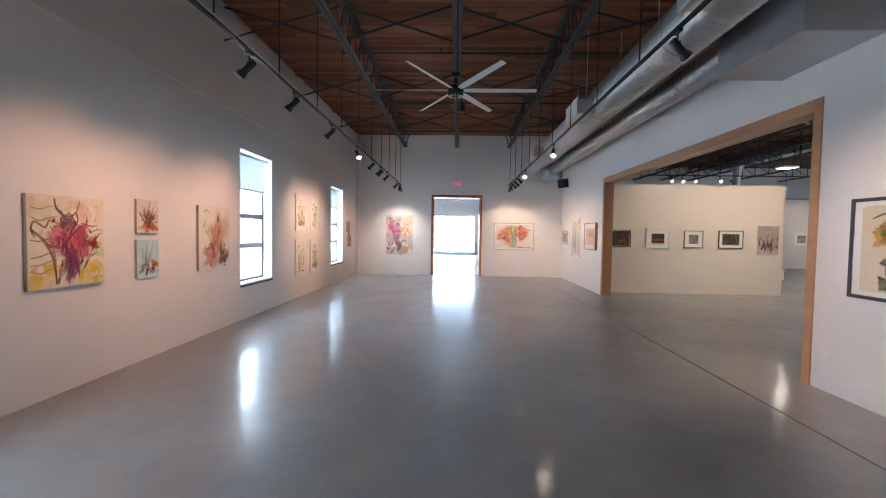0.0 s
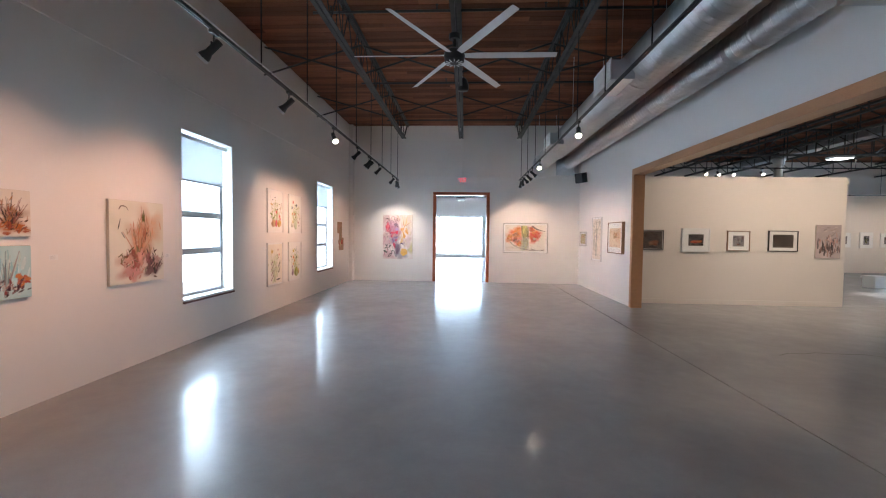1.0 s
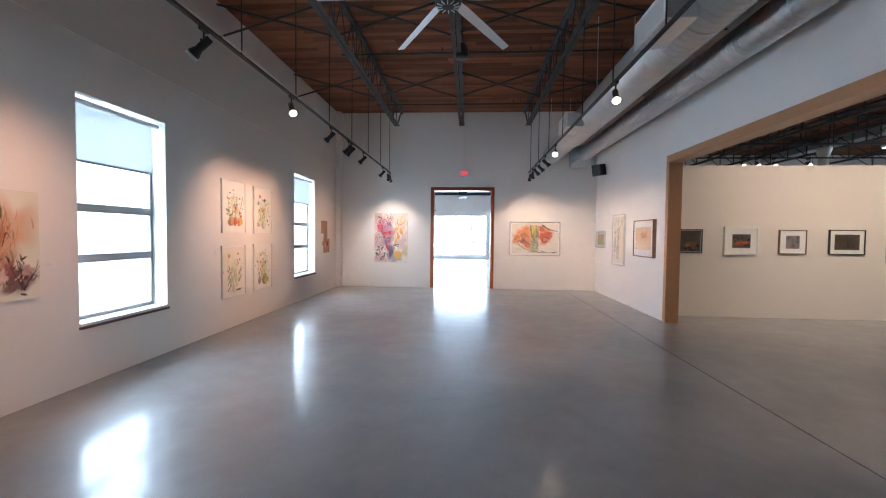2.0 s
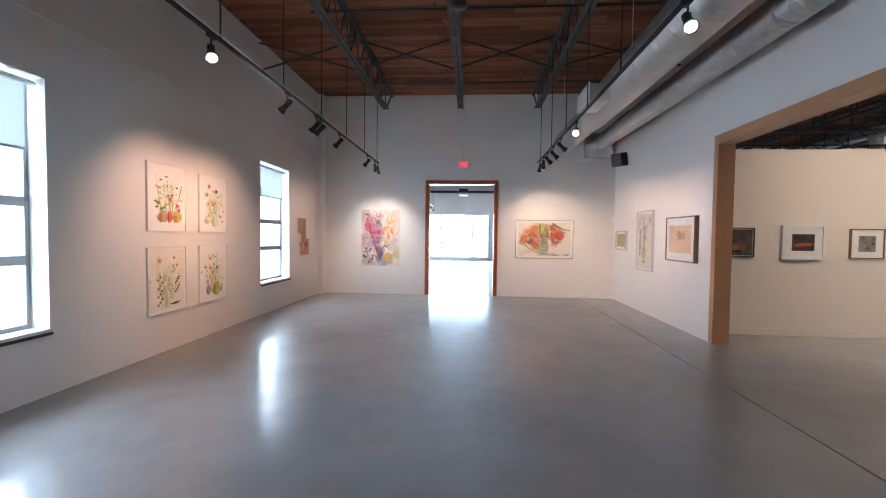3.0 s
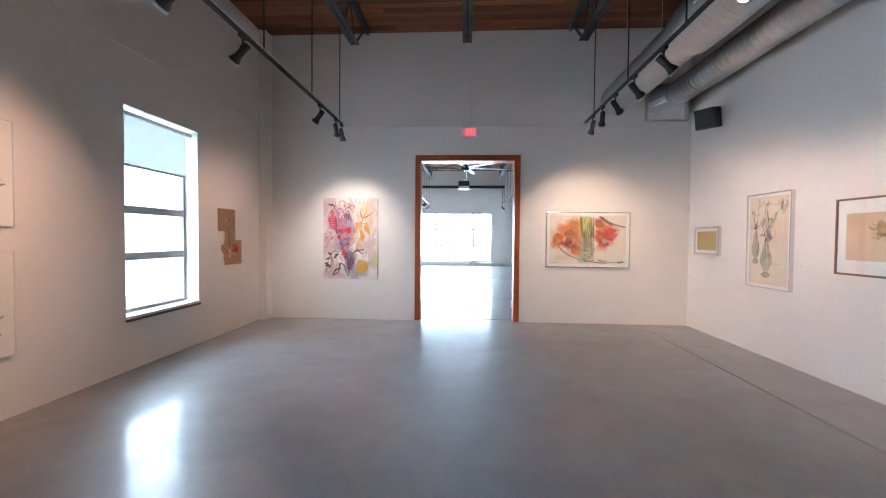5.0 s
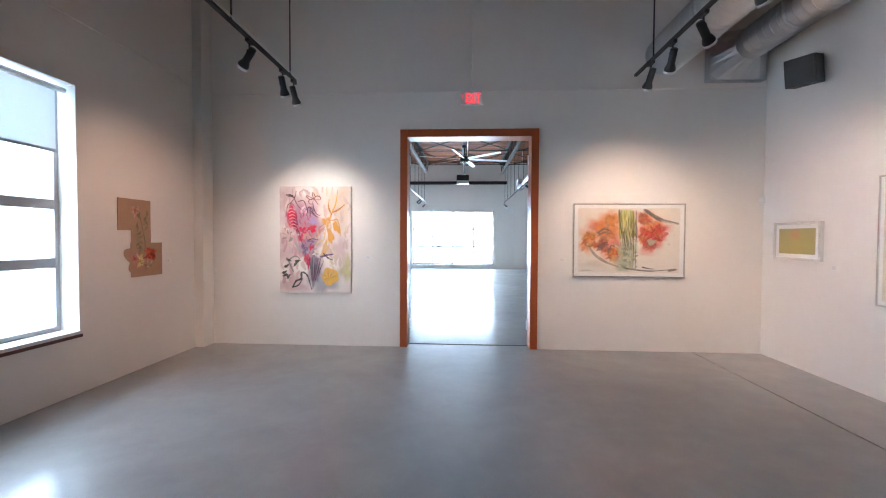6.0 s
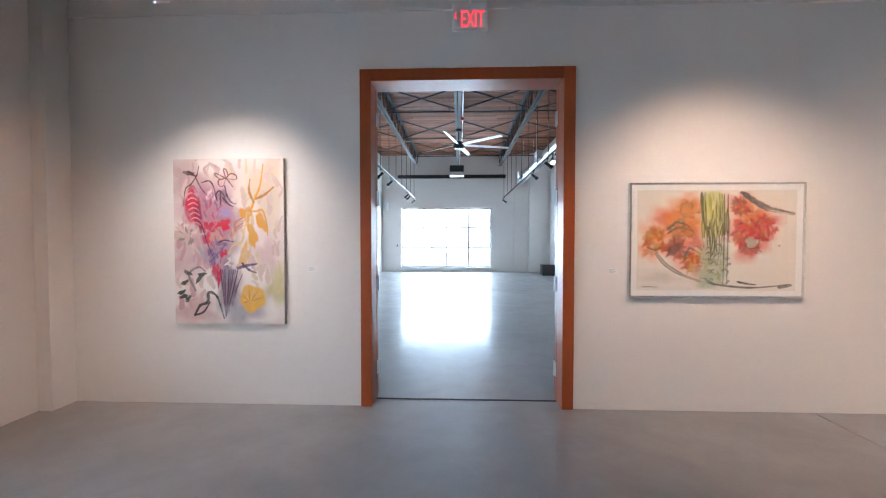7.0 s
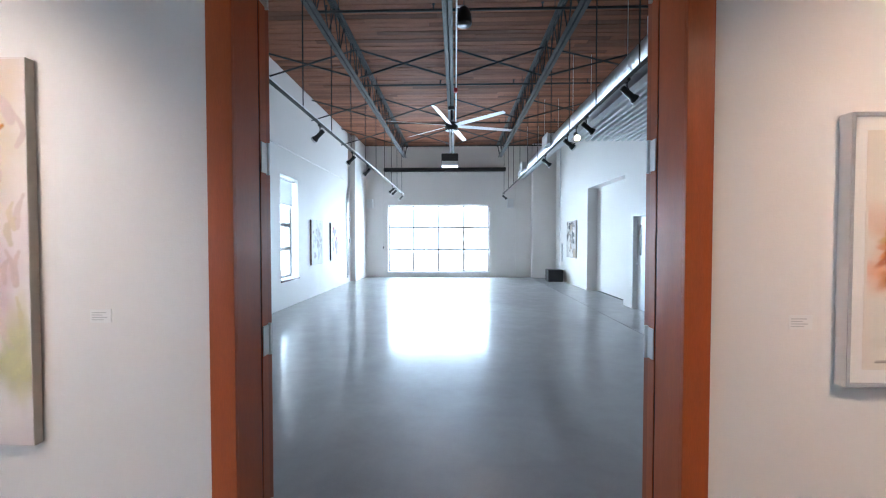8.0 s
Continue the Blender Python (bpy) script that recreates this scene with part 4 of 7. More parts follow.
    def part(self, parent, y, ground):
        """Makes the sheet: bare places show the ground's own colour, untouched cells are left out on odd-shaped grounds."""
        nz, nx = self.al.shape
        X, Z = np.meshgrid(self.x - self.w / 2, self.z - self.h / 2)
        co = np.stack([X, np.zeros_like(X), Z], -1).reshape(-1, 3)
        q = (np.arange(nz - 1)[:, None] * nx + np.arange(nx - 1)[None, :]).reshape(-1)
        quads = np.stack([q, q + 1, q + nx + 1, q + nx], -1)
        if ground is KRAFT:
            quads = quads[self.al.reshape(-1)[quads].max(1) > 0.04]
        me = bpy.data.meshes.new("brushwork")
        me.from_pydata(co.tolist(), [], quads.tolist())
        at = me.color_attributes.new("paint", "FLOAT_COLOR", "POINT")
        at.data.foreach_set("color", np.concatenate([self.rgb, self.al[..., None]], -1).astype(np.float32).reshape(-1))
        me.materials.append(painted(ground))
        o = part("brushwork", me, None, parent, "painted strokes")
        o.location = (0, y, 0)
        return o


def painted(ground):
    """The ground's material with the brushwork's pigment over it."""
    m = ground.copy()
    m.name = "brushed_" + ground.name
    nt = m.node_tree
    base = nt.nodes["Principled BSDF"].inputs["Base Color"]
    at = nt.nodes.new("ShaderNodeAttribute")
    at.attribute_name = "paint"
    mx = nt.nodes.new("ShaderNodeMix")
    mx.data_type = "RGBA"
    nt.links.new(at.outputs["Alpha"], mx.inputs[0])
    nt.links.new(base.links[0].from_socket, mx.inputs[6])
    nt.links.new(at.outputs["Color"], mx.inputs[7])
    nt.links.new(mx.outputs[2], base)
    return m


WALLS = {"w": lambda u, z: pose(XL, u, z, 0, 0, 90), "n": lambda u, z: pose(u, YE, z), "e": lambda u, z: pose(XR, u, z, 0, 0, -90)}


def canvas(m, w, h, depth, ground, art, label, group="canvases", side=None):
    """A stretched canvas: board with wrapped edges, painted ground, brushwork."""
    t = thing("painting", label, "painting", m, group)
    part("stretcher", new_box(-w / 2, w / 2, -depth, -0.002, -h / 2, h / 2, bevel=0.004), side or CANVAS_EDGE, t, "bare canvas edge")
    part("canvas", new_box(-w / 2 + 0.003, w / 2 - 0.003, -depth - 0.002, -depth - 0.0002, -h / 2 + 0.003, h / 2 - 0.003), ground, t)
    art.part(t, -depth - 0.0024, ground)
    return t


def framed(m, w, h, depth, fw, frame_mat, border, ground, art, label, glass=True, group="framed pictures"):
    """A framed picture: four frame bars, mat board with a window, picture, glass."""
    t = thing("framed_picture", label, "picture", m, group)
    for n, a in (("frame_bar", (-w / 2, -w / 2 + fw, -h / 2, h / 2)), ("frame_bar", (w / 2 - fw, w / 2, -h / 2, h / 2)), ("frame_bar", (-w / 2 + fw, w / 2 - fw, -h / 2, -h / 2 + fw)), ("frame_bar", (-w / 2 + fw, w / 2 - fw, h / 2 - fw, h / 2))):
        part(n, new_box(a[0], a[1], -depth, -0.001, a[2], a[3], bevel=0.002), frame_mat, t)
    part("mat_board", new_box(-w / 2 + fw, w / 2 - fw, -depth + 0.014, -0.004, -h / 2 + fw, h / 2 - fw), PAPER, t, "white mat")
    iw, ih = w / 2 - fw - border[0], h / 2 - fw - border[1]
    part("picture_sheet", new_box(-iw, iw, -depth + 0.0128, -depth + 0.0139, -ih, ih), ground, t)
    art.part(t, -depth + 0.0124, ground)
    if glass:
        g = part("glazing", new_box(-w / 2 + fw, w / 2 - fw, -depth + 0.003, -depth + 0.005, -h / 2 + fw, h / 2 - fw), PIC_GLASS, t)
        g.visible_shadow = False
    return t


KRAFT = material("brown_paper", (0.43, 0.275, 0.18), rough=0.85, var=0.12, scale=7, fine=0.08)
CANVAS_EDGE = material("canvas_edge", (0.62, 0.55, 0.47), rough=0.85, var=0.08, bump=0.1, bump_scale=200)
SILVER = material("silver_frame", (0.8, 0.8, 0.8), rough=0.22, metal=0.9, var=0.05)
WHITE_FRAME = material("white_frame", (0.80, 0.79, 0.775), rough=0.4, var=0.03)
BLACK_FRAME = material("black_frame", (0.03, 0.027, 0.025), rough=0.35, var=0.2)
BROWN_FRAME = material("walnut_frame", (0.23, 0.13, 0.075), rough=0.42, var=0.2, scale=5, stretch=(1, 1, 6))
GREEN, DGREEN, OLIVE, GREY = (0.2, 0.27, 0.1), (0.07, 0.1, 0.06), (0.3, 0.27, 0.08), (0.13, 0.13, 0.13)
RED, PINK, ROSE, ORANGE = (0.55, 0.04, 0.06), (0.68, 0.24, 0.25), (0.6, 0.12, 0.16), (0.72, 0.2, 0.06)
YELLOW, OCHRE, PURPLE, PLUM = (0.72, 0.5, 0.07), (0.6, 0.33, 0.06), (0.2, 0.11, 0.24), (0.16, 0.04, 0.09)
BROWN, DBROWN, WHITEP, PEACH, BLUE = (0.22, 0.11, 0.05), (0.08, 0.045, 0.03), (0.8, 0.77, 0.72), (0.74, 0.45, 0.3), (0.22, 0.42, 0.5)

# red and purple bouquet with black branches
a = Art(0.83, 0.91, 11, 200)
PALE1, PALE2, PALE3 = (0.87, 0.81, 0.68), (0.88, 0.84, 0.75), (0.85, 0.74, 0.57)
a.cloud(0.03, 0.97, 0.3, 0.97, 40, 0.09, [PALE1, PALE2, PALE3])
a.cloud(0.03, 0.4, 0.03, 0.24, 14, 0.08, [(0.84, 0.66, 0.2), (0.86, 0.72, 0.36), PALE3])
a.cloud(0.66, 0.97, 0.03, 0.26, 18, 0.07, [(0.86, 0.68, 0.16), (0.86, 0.7, 0.24), (0.86, 0.76, 0.42)])
a.cloud(0.62, 0.9, 0.74, 0.92, 16, 0.06, [(0.86, 0.58, 0.52), (0.86, 0.66, 0.58), (0.86, 0.7, 0.6), PALE2])
a.cloud(0.74, 0.95, 0.28, 0.42, 8, 0.06, [(0.7, 0.76, 0.52), (0.76, 0.78, 0.58), PALE1])
for v0 in (0.18, 0.27, 0.36, 0.52, 0.74, 0.86):
    b0 = a.rnd.uniform(-0.03, 0.03)
    a.line([(0.03, v0 + b0), (0.14, v0 - 0.01), (0.24, v0 + 0.02), (0.3 + a.rnd.uniform(0, 0.08), v0 + 0.04)], a.rnd.uniform(0.006, 0.014), a.rnd.choice([(0.4, 0.3, 0.18), (0.46, 0.34, 0.2), (0.5, 0.36, 0.2)]))
a.line([(0.06, 0.62), (0.2, 0.5), (0.3, 0.3), (0.33, 0.05)], 0.034, (0.36, 0.24, 0.14))
a.line([(0.08, 0.56), (0.04, 0.64), (0.08, 0.72), (0.2, 0.66), (0.26, 0.74), (0.36, 0.7)], 0.02, (0.32, 0.22, 0.13))
a.line([(0.32, 0.97), (0.34, 0.88), (0.42, 0.8), (0.52, 0.79), (0.6, 0.84), (0.65, 0.96)], 0.024, (0.34, 0.24, 0.14))
a.line([(0.42, 0.8), (0.4, 0.7), (0.46, 0.62)], 0.02, (0.32, 0.22, 0.13))
a.line([(0.6, 0.84), (0.62, 0.74), (0.58, 0.66)], 0.018, (0.4, 0.27, 0.15))
a.line([(0.68, 0.71), (0.8, 0.68), (0.9, 0.69)], 0.018, (0.34, 0.26, 0.15))
a.line([(0.8, 0.6), (0.9, 0.64), (0.98, 0.62)], 0.010, DGREEN)
a.line([(0.88, 0.52), (0.92, 0.58), (0.97, 0.6)], 0.014, GREEN)
a.line([(0.72, 0.2), (0.78, 0.3), (0.9, 0.38)], 0.010, GREEN)
REDS = [(0.5, 0.05, 0.09), (0.42, 0.04, 0.1), (0.3, 0.06, 0.14), (0.58, 0.12, 0.16), (0.36, 0.1, 0.18)]
for u, v, ru, rv, c in ((0.5, 0.52, 0.24, 0.17, (0.5, 0.1, 0.14)), (0.36, 0.56, 0.12, 0.1, (0.62, 0.26, 0.26)), (0.66, 0.5, 0.13, 0.14, (0.55, 0.08, 0.13)), (0.52, 0.3, 0.12, 0.2, (0.24, 0.08, 0.16)), (0.48, 0.67, 0.1, 0.08, (0.3, 0.14, 0.22)), (0.82, 0.48, 0.1, 0.05, (0.55, 0.04, 0.06))):
    a.wash(u, v, ru, rv, c, 0)
a.strokes(0.5, 0.52, 0.11, 0.08, 130, 0.06, 0.03, REDS, 1.4, 1.3)
a.strokes(0.38, 0.56, 0.05, 0.05, 26, 0.05, 0.03, [(0.66, 0.3, 0.3), (0.6, 0.18, 0.2), (0.7, 0.42, 0.38)], 1.0, 1.3)
a.strokes(0.53, 0.22, 0.06, 0.1, 60, 0.1, 0.022, [PLUM, (0.24, 0.06, 0.14), (0.3, 0.12, 0.2), (0.42, 0.2, 0.2)], 1.5, 0.4)
a.strokes(0.5, 0.68, 0.06, 0.04, 26, 0.06, 0.022, [(0.26, 0.12, 0.2), (0.3, 0.14, 0.12), BROWN], 1.4, 0.9)
a.line([(0.28, 0.5), (0.32, 0.3), (0.33, 0.05)], 0.02, (0.5, 0.32, 0.18))
a.line([(0.4, 0.85), (0.44, 0.74), (0.42, 0.66), (0.36, 0.62)], 0.022, (0.36, 0.22, 0.14))
a.line([(0.44, 0.76), (0.5, 0.82), (0.56, 0.76), (0.55, 0.66)], 0.018, (0.4, 0.28, 0.16))
for u, v, ru, rv, c, q in ((0.34, 0.6, 0.09, 0.06, (0.78, 0.4, 0.42), 0.3), (0.42, 0.5, 0.1, 0.07, (0.5, 0.12, 0.28), 0.4), (0.56, 0.46, 0.07, 0.06, (0.8, 0.28, 0.28), 0), (0.62, 0.56, 0.09, 0.07, (0.72, 0.2, 0.3), 0.5), (0.52, 0.36, 0.07, 0.09, (0.4, 0.1, 0.26), 0), (0.68, 0.66, 0.07, 0.04, (0.76, 0.12, 0.2), 0.3), (0.5, 0.68, 0.06, 0.07, (0.46, 0.22, 0.34), 0), (0.66, 0.38, 0.06, 0.1, (0.7, 0.24, 0.32), -0.4), (0.44, 0.4, 0.04, 0.07, (0.3, 0.1, 0.24), 0.2), (0.56, 0.2, 0.06, 0.14, (0.36, 0.12, 0.24), -0.2)):
    a.dab(u, v, ru, rv, c, q, 0.4, 0.5, 0.88)
a.strokes(0.52, 0.5, 0.13, 0.11, 40, 0.08, 0.014, [(0.3, 0.1, 0.2), (0.78, 0.46, 0.46), (0.6, 0.1, 0.2)], 1.3, 1.0)
a.petals(0.84, 0.47, 0.09, 6, [(0.5, 0.03, 0.05), (0.56, 0.05, 0.06)], (0.3, 0.03, 0.04), 0.42)
a.sprays(0.34, 0.04, 7, 0.3, 0.4, 0.012, [BROWN, (0.4, 0.2, 0.08), (0.5, 0.3, 0.12)])
a.strokes(0.75, 0.45, 0.12, 0.2, 24, 0.06, 0.01, [BROWN, (0.4, 0.26, 0.14), OLIVE], 0.6, 0.8)
a.cloud(0.35, 0.7, 0.35, 0.7, 8, 0.012, [WHITEP, PINK, PEACH])
canvas(WALLS["w"](0.90, 1.545), 0.84, 0.92, 0.036, ground_paint((0.78, 0.69, 0.52), (0.82, 0.77, 0.66), 3, (0.8, 0.73, 0.6)), a, "square canvas of red and purple flowers with dark branches")

# small study in rust and green
a = Art(0.37, 0.42, 12)
a.wash(0.55, 0.2, 0.4, 0.16, (0.56, 0.28, 0.1), 0)
a.wash(0.55, 0.45, 0.3, 0.2, (0.5, 0.34, 0.22), 0)
a.sprays(0.5, 0.15, 22, 0.75, 0.75, 0.009, [DGREEN, BROWN, DBROWN, (0.5, 0.2, 0.1), (0.36, 0.12, 0.1)])
a.strokes(0.52, 0.45, 0.17, 0.14, 60, 0.12, 0.012, [BROWN, (0.36, 0.14, 0.1), (0.5, 0.3, 0.14), (0.6, 0.4, 0.3), DBROWN], 1.2, 1.2)
a.strokes(0.55, 0.15, 0.18, 0.06, 24, 0.14, 0.02, [(0.6, 0.26, 0.06), (0.5, 0.16, 0.06), BROWN], 0.5, 0.8)
canvas(WALLS["w"](1.99, 1.845), 0.37, 0.43, 0.034, ground_paint((0.72, 0.62, 0.52), (0.77, 0.73, 0.66)), a, "small canvas of rust and green stems above another")
# small turquoise study
a = Art(0.37, 0.48, 13)
a.strokes(0.5, 0.4, 0.24, 0.2, 60, 0.2, 0.03, [(0.6, 0.78, 0.8), (0.5, 0.72, 0.75), (0.74, 0.84, 0.84), (0.7, 0.78, 0.74)], 1.5, 0.4)
a.sprays(0.4, 0.05, 14, 0.8, 0.35, 0.012, [(0.55, 0.64, 0.62), (0.28, 0.36, 0.38), WHITEP, (0.5, 0.42, 0.42)])
a.strokes(0.78, 0.34, 0.07, 0.06, 16, 0.1, 0.03, [(0.66, 0.22, 0.06), (0.6, 0.14, 0.06), (0.7, 0.36, 0.16)], 0.6, 1.2)
a.strokes(0.4, 0.22, 0.16, 0.08, 30, 0.1, 0.018, [(0.4, 0.14, 0.14), PLUM, (0.66, 0.6, 0.56), (0.5, 0.3, 0.28)], 1.2, 1.0)
a.strokes(0.66, 0.16, 0.1, 0.06, 20, 0.1, 0.02, [PLUM, (0.3, 0.1, 0.12), WHITEP], 1.2, 1.0)
canvas(WALLS["w"](1.985, 1.305), 0.37, 0.49, 0.034, ground_paint((0.42, 0.64, 0.66), (0.58, 0.74, 0.74), 3), a, "small turquoise canvas of flowers below another")
# peach bouquet with grasses
a = Art(0.85, 1.0, 14)
for u, v, ru, rv, c in ((0.72, 0.66, 0.24, 0.26, (0.76, 0.58, 0.44)), (0.52, 0.55, 0.2, 0.2, (0.72, 0.48, 0.34)), (0.5, 0.3, 0.28, 0.14, (0.6, 0.36, 0.26)), (0.38, 0.14, 0.2, 0.11, (0.66, 0.38, 0.32)), (0.76, 0.2, 0.17, 0.12, (0.36, 0.2, 0.18))):
    a.wash(u, v, ru, rv, c, 0)
a.strokes(0.55, 0.55, 0.11, 0.12, 80, 0.12, 0.014, [PEACH, (0.66, 0.34, 0.22), (0.58, 0.28, 0.18), (0.74, 0.55, 0.4), (0.5, 0.4, 0.24)], 1.5, 0.5)
a.sprays(0.5, 0.28, 14, 0.5, 0.7, 0.012, [PEACH, (0.66, 0.36, 0.22), (0.55, 0.28, 0.16), OLIVE])
a.strokes(0.36, 0.3, 0.09, 0.06, 40, 0.07, 0.02, [(0.5, 0.22, 0.16), BROWN, (0.3, 0.26, 0.12), (0.64, 0.36, 0.28)], 0.8, 1.4)
a.strokes(0.4, 0.14, 0.1, 0.05, 40, 0.08, 0.024, [(0.64, 0.32, 0.28), (0.7, 0.46, 0.4), (0.56, 0.22, 0.18)], 1.2, 1.2)
a.strokes(0.76, 0.2, 0.08, 0.06, 60, 0.08, 0.018, [PLUM, BROWN, DBROWN, (0.3, 0.14, 0.14), DGREEN], 0.9, 1.3)
for u, v, ru, rv, c, q in ((0.42, 0.36, 0.1, 0.06, (0.5, 0.22, 0.16), 0.5), (0.54, 0.32, 0.06, 0.1, (0.84, 0.56, 0.48), 0.1), (0.32, 0.28, 0.08, 0.05, (0.74, 0.5, 0.42), 0.2), (0.4, 0.12, 0.13, 0.08, (0.78, 0.5, 0.46), 0.1), (0.46, 0.22, 0.06, 0.05, (0.58, 0.24, 0.2), 0.6), (0.68, 0.28, 0.07, 0.07, (0.5, 0.26, 0.26), 0.4), (0.76, 0.15, 0.14, 0.08, (0.36, 0.24, 0.24), 0), (0.86, 0.27, 0.07, 0.05, (0.66, 0.5, 0.46), 0), (0.48, 0.4, 0.05, 0.035, (0.36, 0.34, 0.18), 0.4), (0.62, 0.22, 0.04, 0.06, (0.86, 0.74, 0.68), 0)):
    a.dab(u, v, ru, rv, c, q, 0.45, 0.55, 0.85)
a.strokes(0.5, 0.26, 0.14, 0.08, 30, 0.06, 0.012, [(0.36, 0.16, 0.12), (0.3, 0.3, 0.16), (0.84, 0.62, 0.54)], 1.0, 1.3)
for p in (((0.46, 0.36), (0.4, 0.56), (0.36, 0.72)), ((0.52, 0.4), (0.54, 0.6), (0.56, 0.78)), ((0.58, 0.4), (0.64, 0.56), (0.7, 0.66))):
    a.line(list(p), 0.03, (0.82, 0.54, 0.38), opacity=0.6)
a.line([(0.16, 0.9), (0.2, 0.94), (0.28, 0.93), (0.32, 0.89)], 0.012, BROWN)
a.line([(0.14, 0.66), (0.18, 0.78)], 0.014, DGREEN)
a.line([(0.2, 0.62), (0.26, 0.55)], 0.014, DGREEN)
a.line([(0.62, 0.5), (0.66, 0.62), (0.7, 0.58)], 0.012, BROWN)
a.dab(0.6, 0.82, 0.03, 0.07, OLIVE)
a.sprays(0.82, 0.08, 5, 0.3, 0.6, 0.012, [DGREEN, PLUM])
canvas(WALLS["w"](3.465, 1.555), 0.86, 1.02, 0.036, ground_paint((0.72, 0.7, 0.57), (0.82, 0.73, 0.62), 1.6, (0.79, 0.76, 0.66)), a, "pale canvas of peach flowers and tall grasses")


def botanical(seed, blooms, pots, specks, leaves):
    """Watercolour stems, blooms and pots on white paper."""
    a = Art(0.66, 0.85, seed, 190)
    r = a.rnd
    pale = [(0.8, 0.8, 0.62), (0.76, 0.8, 0.68), (0.84, 0.76, 0.66), (0.72, 0.76, 0.56)]
    for _ in range(14):
        a.wash(r.gauss(0.52, 0.15), r.gauss(0.48, 0.16), r.uniform(0.05, 0.1), r.uniform(0.03, 0.06), r.choice(pale), r.uniform(0, 3), 0.6)
    stems = [(0.62, 0.66, 0.42), (0.56, 0.58, 0.34), (0.7, 0.72, 0.54), (0.5, 0.52, 0.3)]
    for u in (0.36, 0.5, 0.64):
        a.sprays(u, 0.16, 8, 0.66, 0.5, 0.008, stems)
    for _ in range(60):
        a.dab(r.gauss(0.52, 0.18), min(0.86, max(0.2, r.gauss(0.5, 0.16))), r.uniform(0.02, 0.055), r.uniform(0.008, 0.016), r.choice(stems + [(0.42, 0.46, 0.24)]), r.uniform(0, 3), 0.25, 0.4, 0.8)
    for u, v, ru, rv, c, ang in leaves:
        a.dab(u, v, ru, rv, tuple(x * 1.15 for x in c), ang, 0.25, 0.3)
    for u, w, h, c in pots:
        a.dab(u, 0.19, w * 1.05, h * 1.1, tuple(min(0.88, x * 1.3) for x in c), 0, 0.1, 0.2, 0.9)
        a.dab(u - w * 0.45, 0.17, w * 0.4, h * 0.8, c, 0, 0.3, 0.5, 0.85)
        a.dab(u + w * 0.35, 0.24, w * 0.3, h * 0.4, tuple(min(0.88, x * 1.5) for x in c), 0, 0.3, 0.5, 0.8)
        a.line([(u - w * 0.8, 0.2 + h * 0.85), (u, 0.2 + h), (u + w * 0.8, 0.2 + h * 0.85)], 0.006, tuple(x * 0.8 for x in c))
        a.line([(u - w, 0.2), (u - w * 0.7, 0.2 - h * 0.8), (u + w * 0.6, 0.2 - h)], 0.006, tuple(x * 0.75 for x in c))
    for u, v, k, c in blooms:
        lit = tuple(min(0.88, x * 1.2 + 0.03) for x in c)
        a.wash(u, v, k, k * 0.78, lit, 0.4, 0.7)
        a.petals(u, v, k * 0.85, 6, [c, lit], tuple(x * 0.6 for x in c))
    for u, v in specks:
        a.dab(u - 0.016, v + 0.006, 0.022, 0.012, DBROWN, 0.7)
        a.dab(u + 0.016, v + 0.006, 0.022, 0.012, DBROWN, -0.7)
    return a


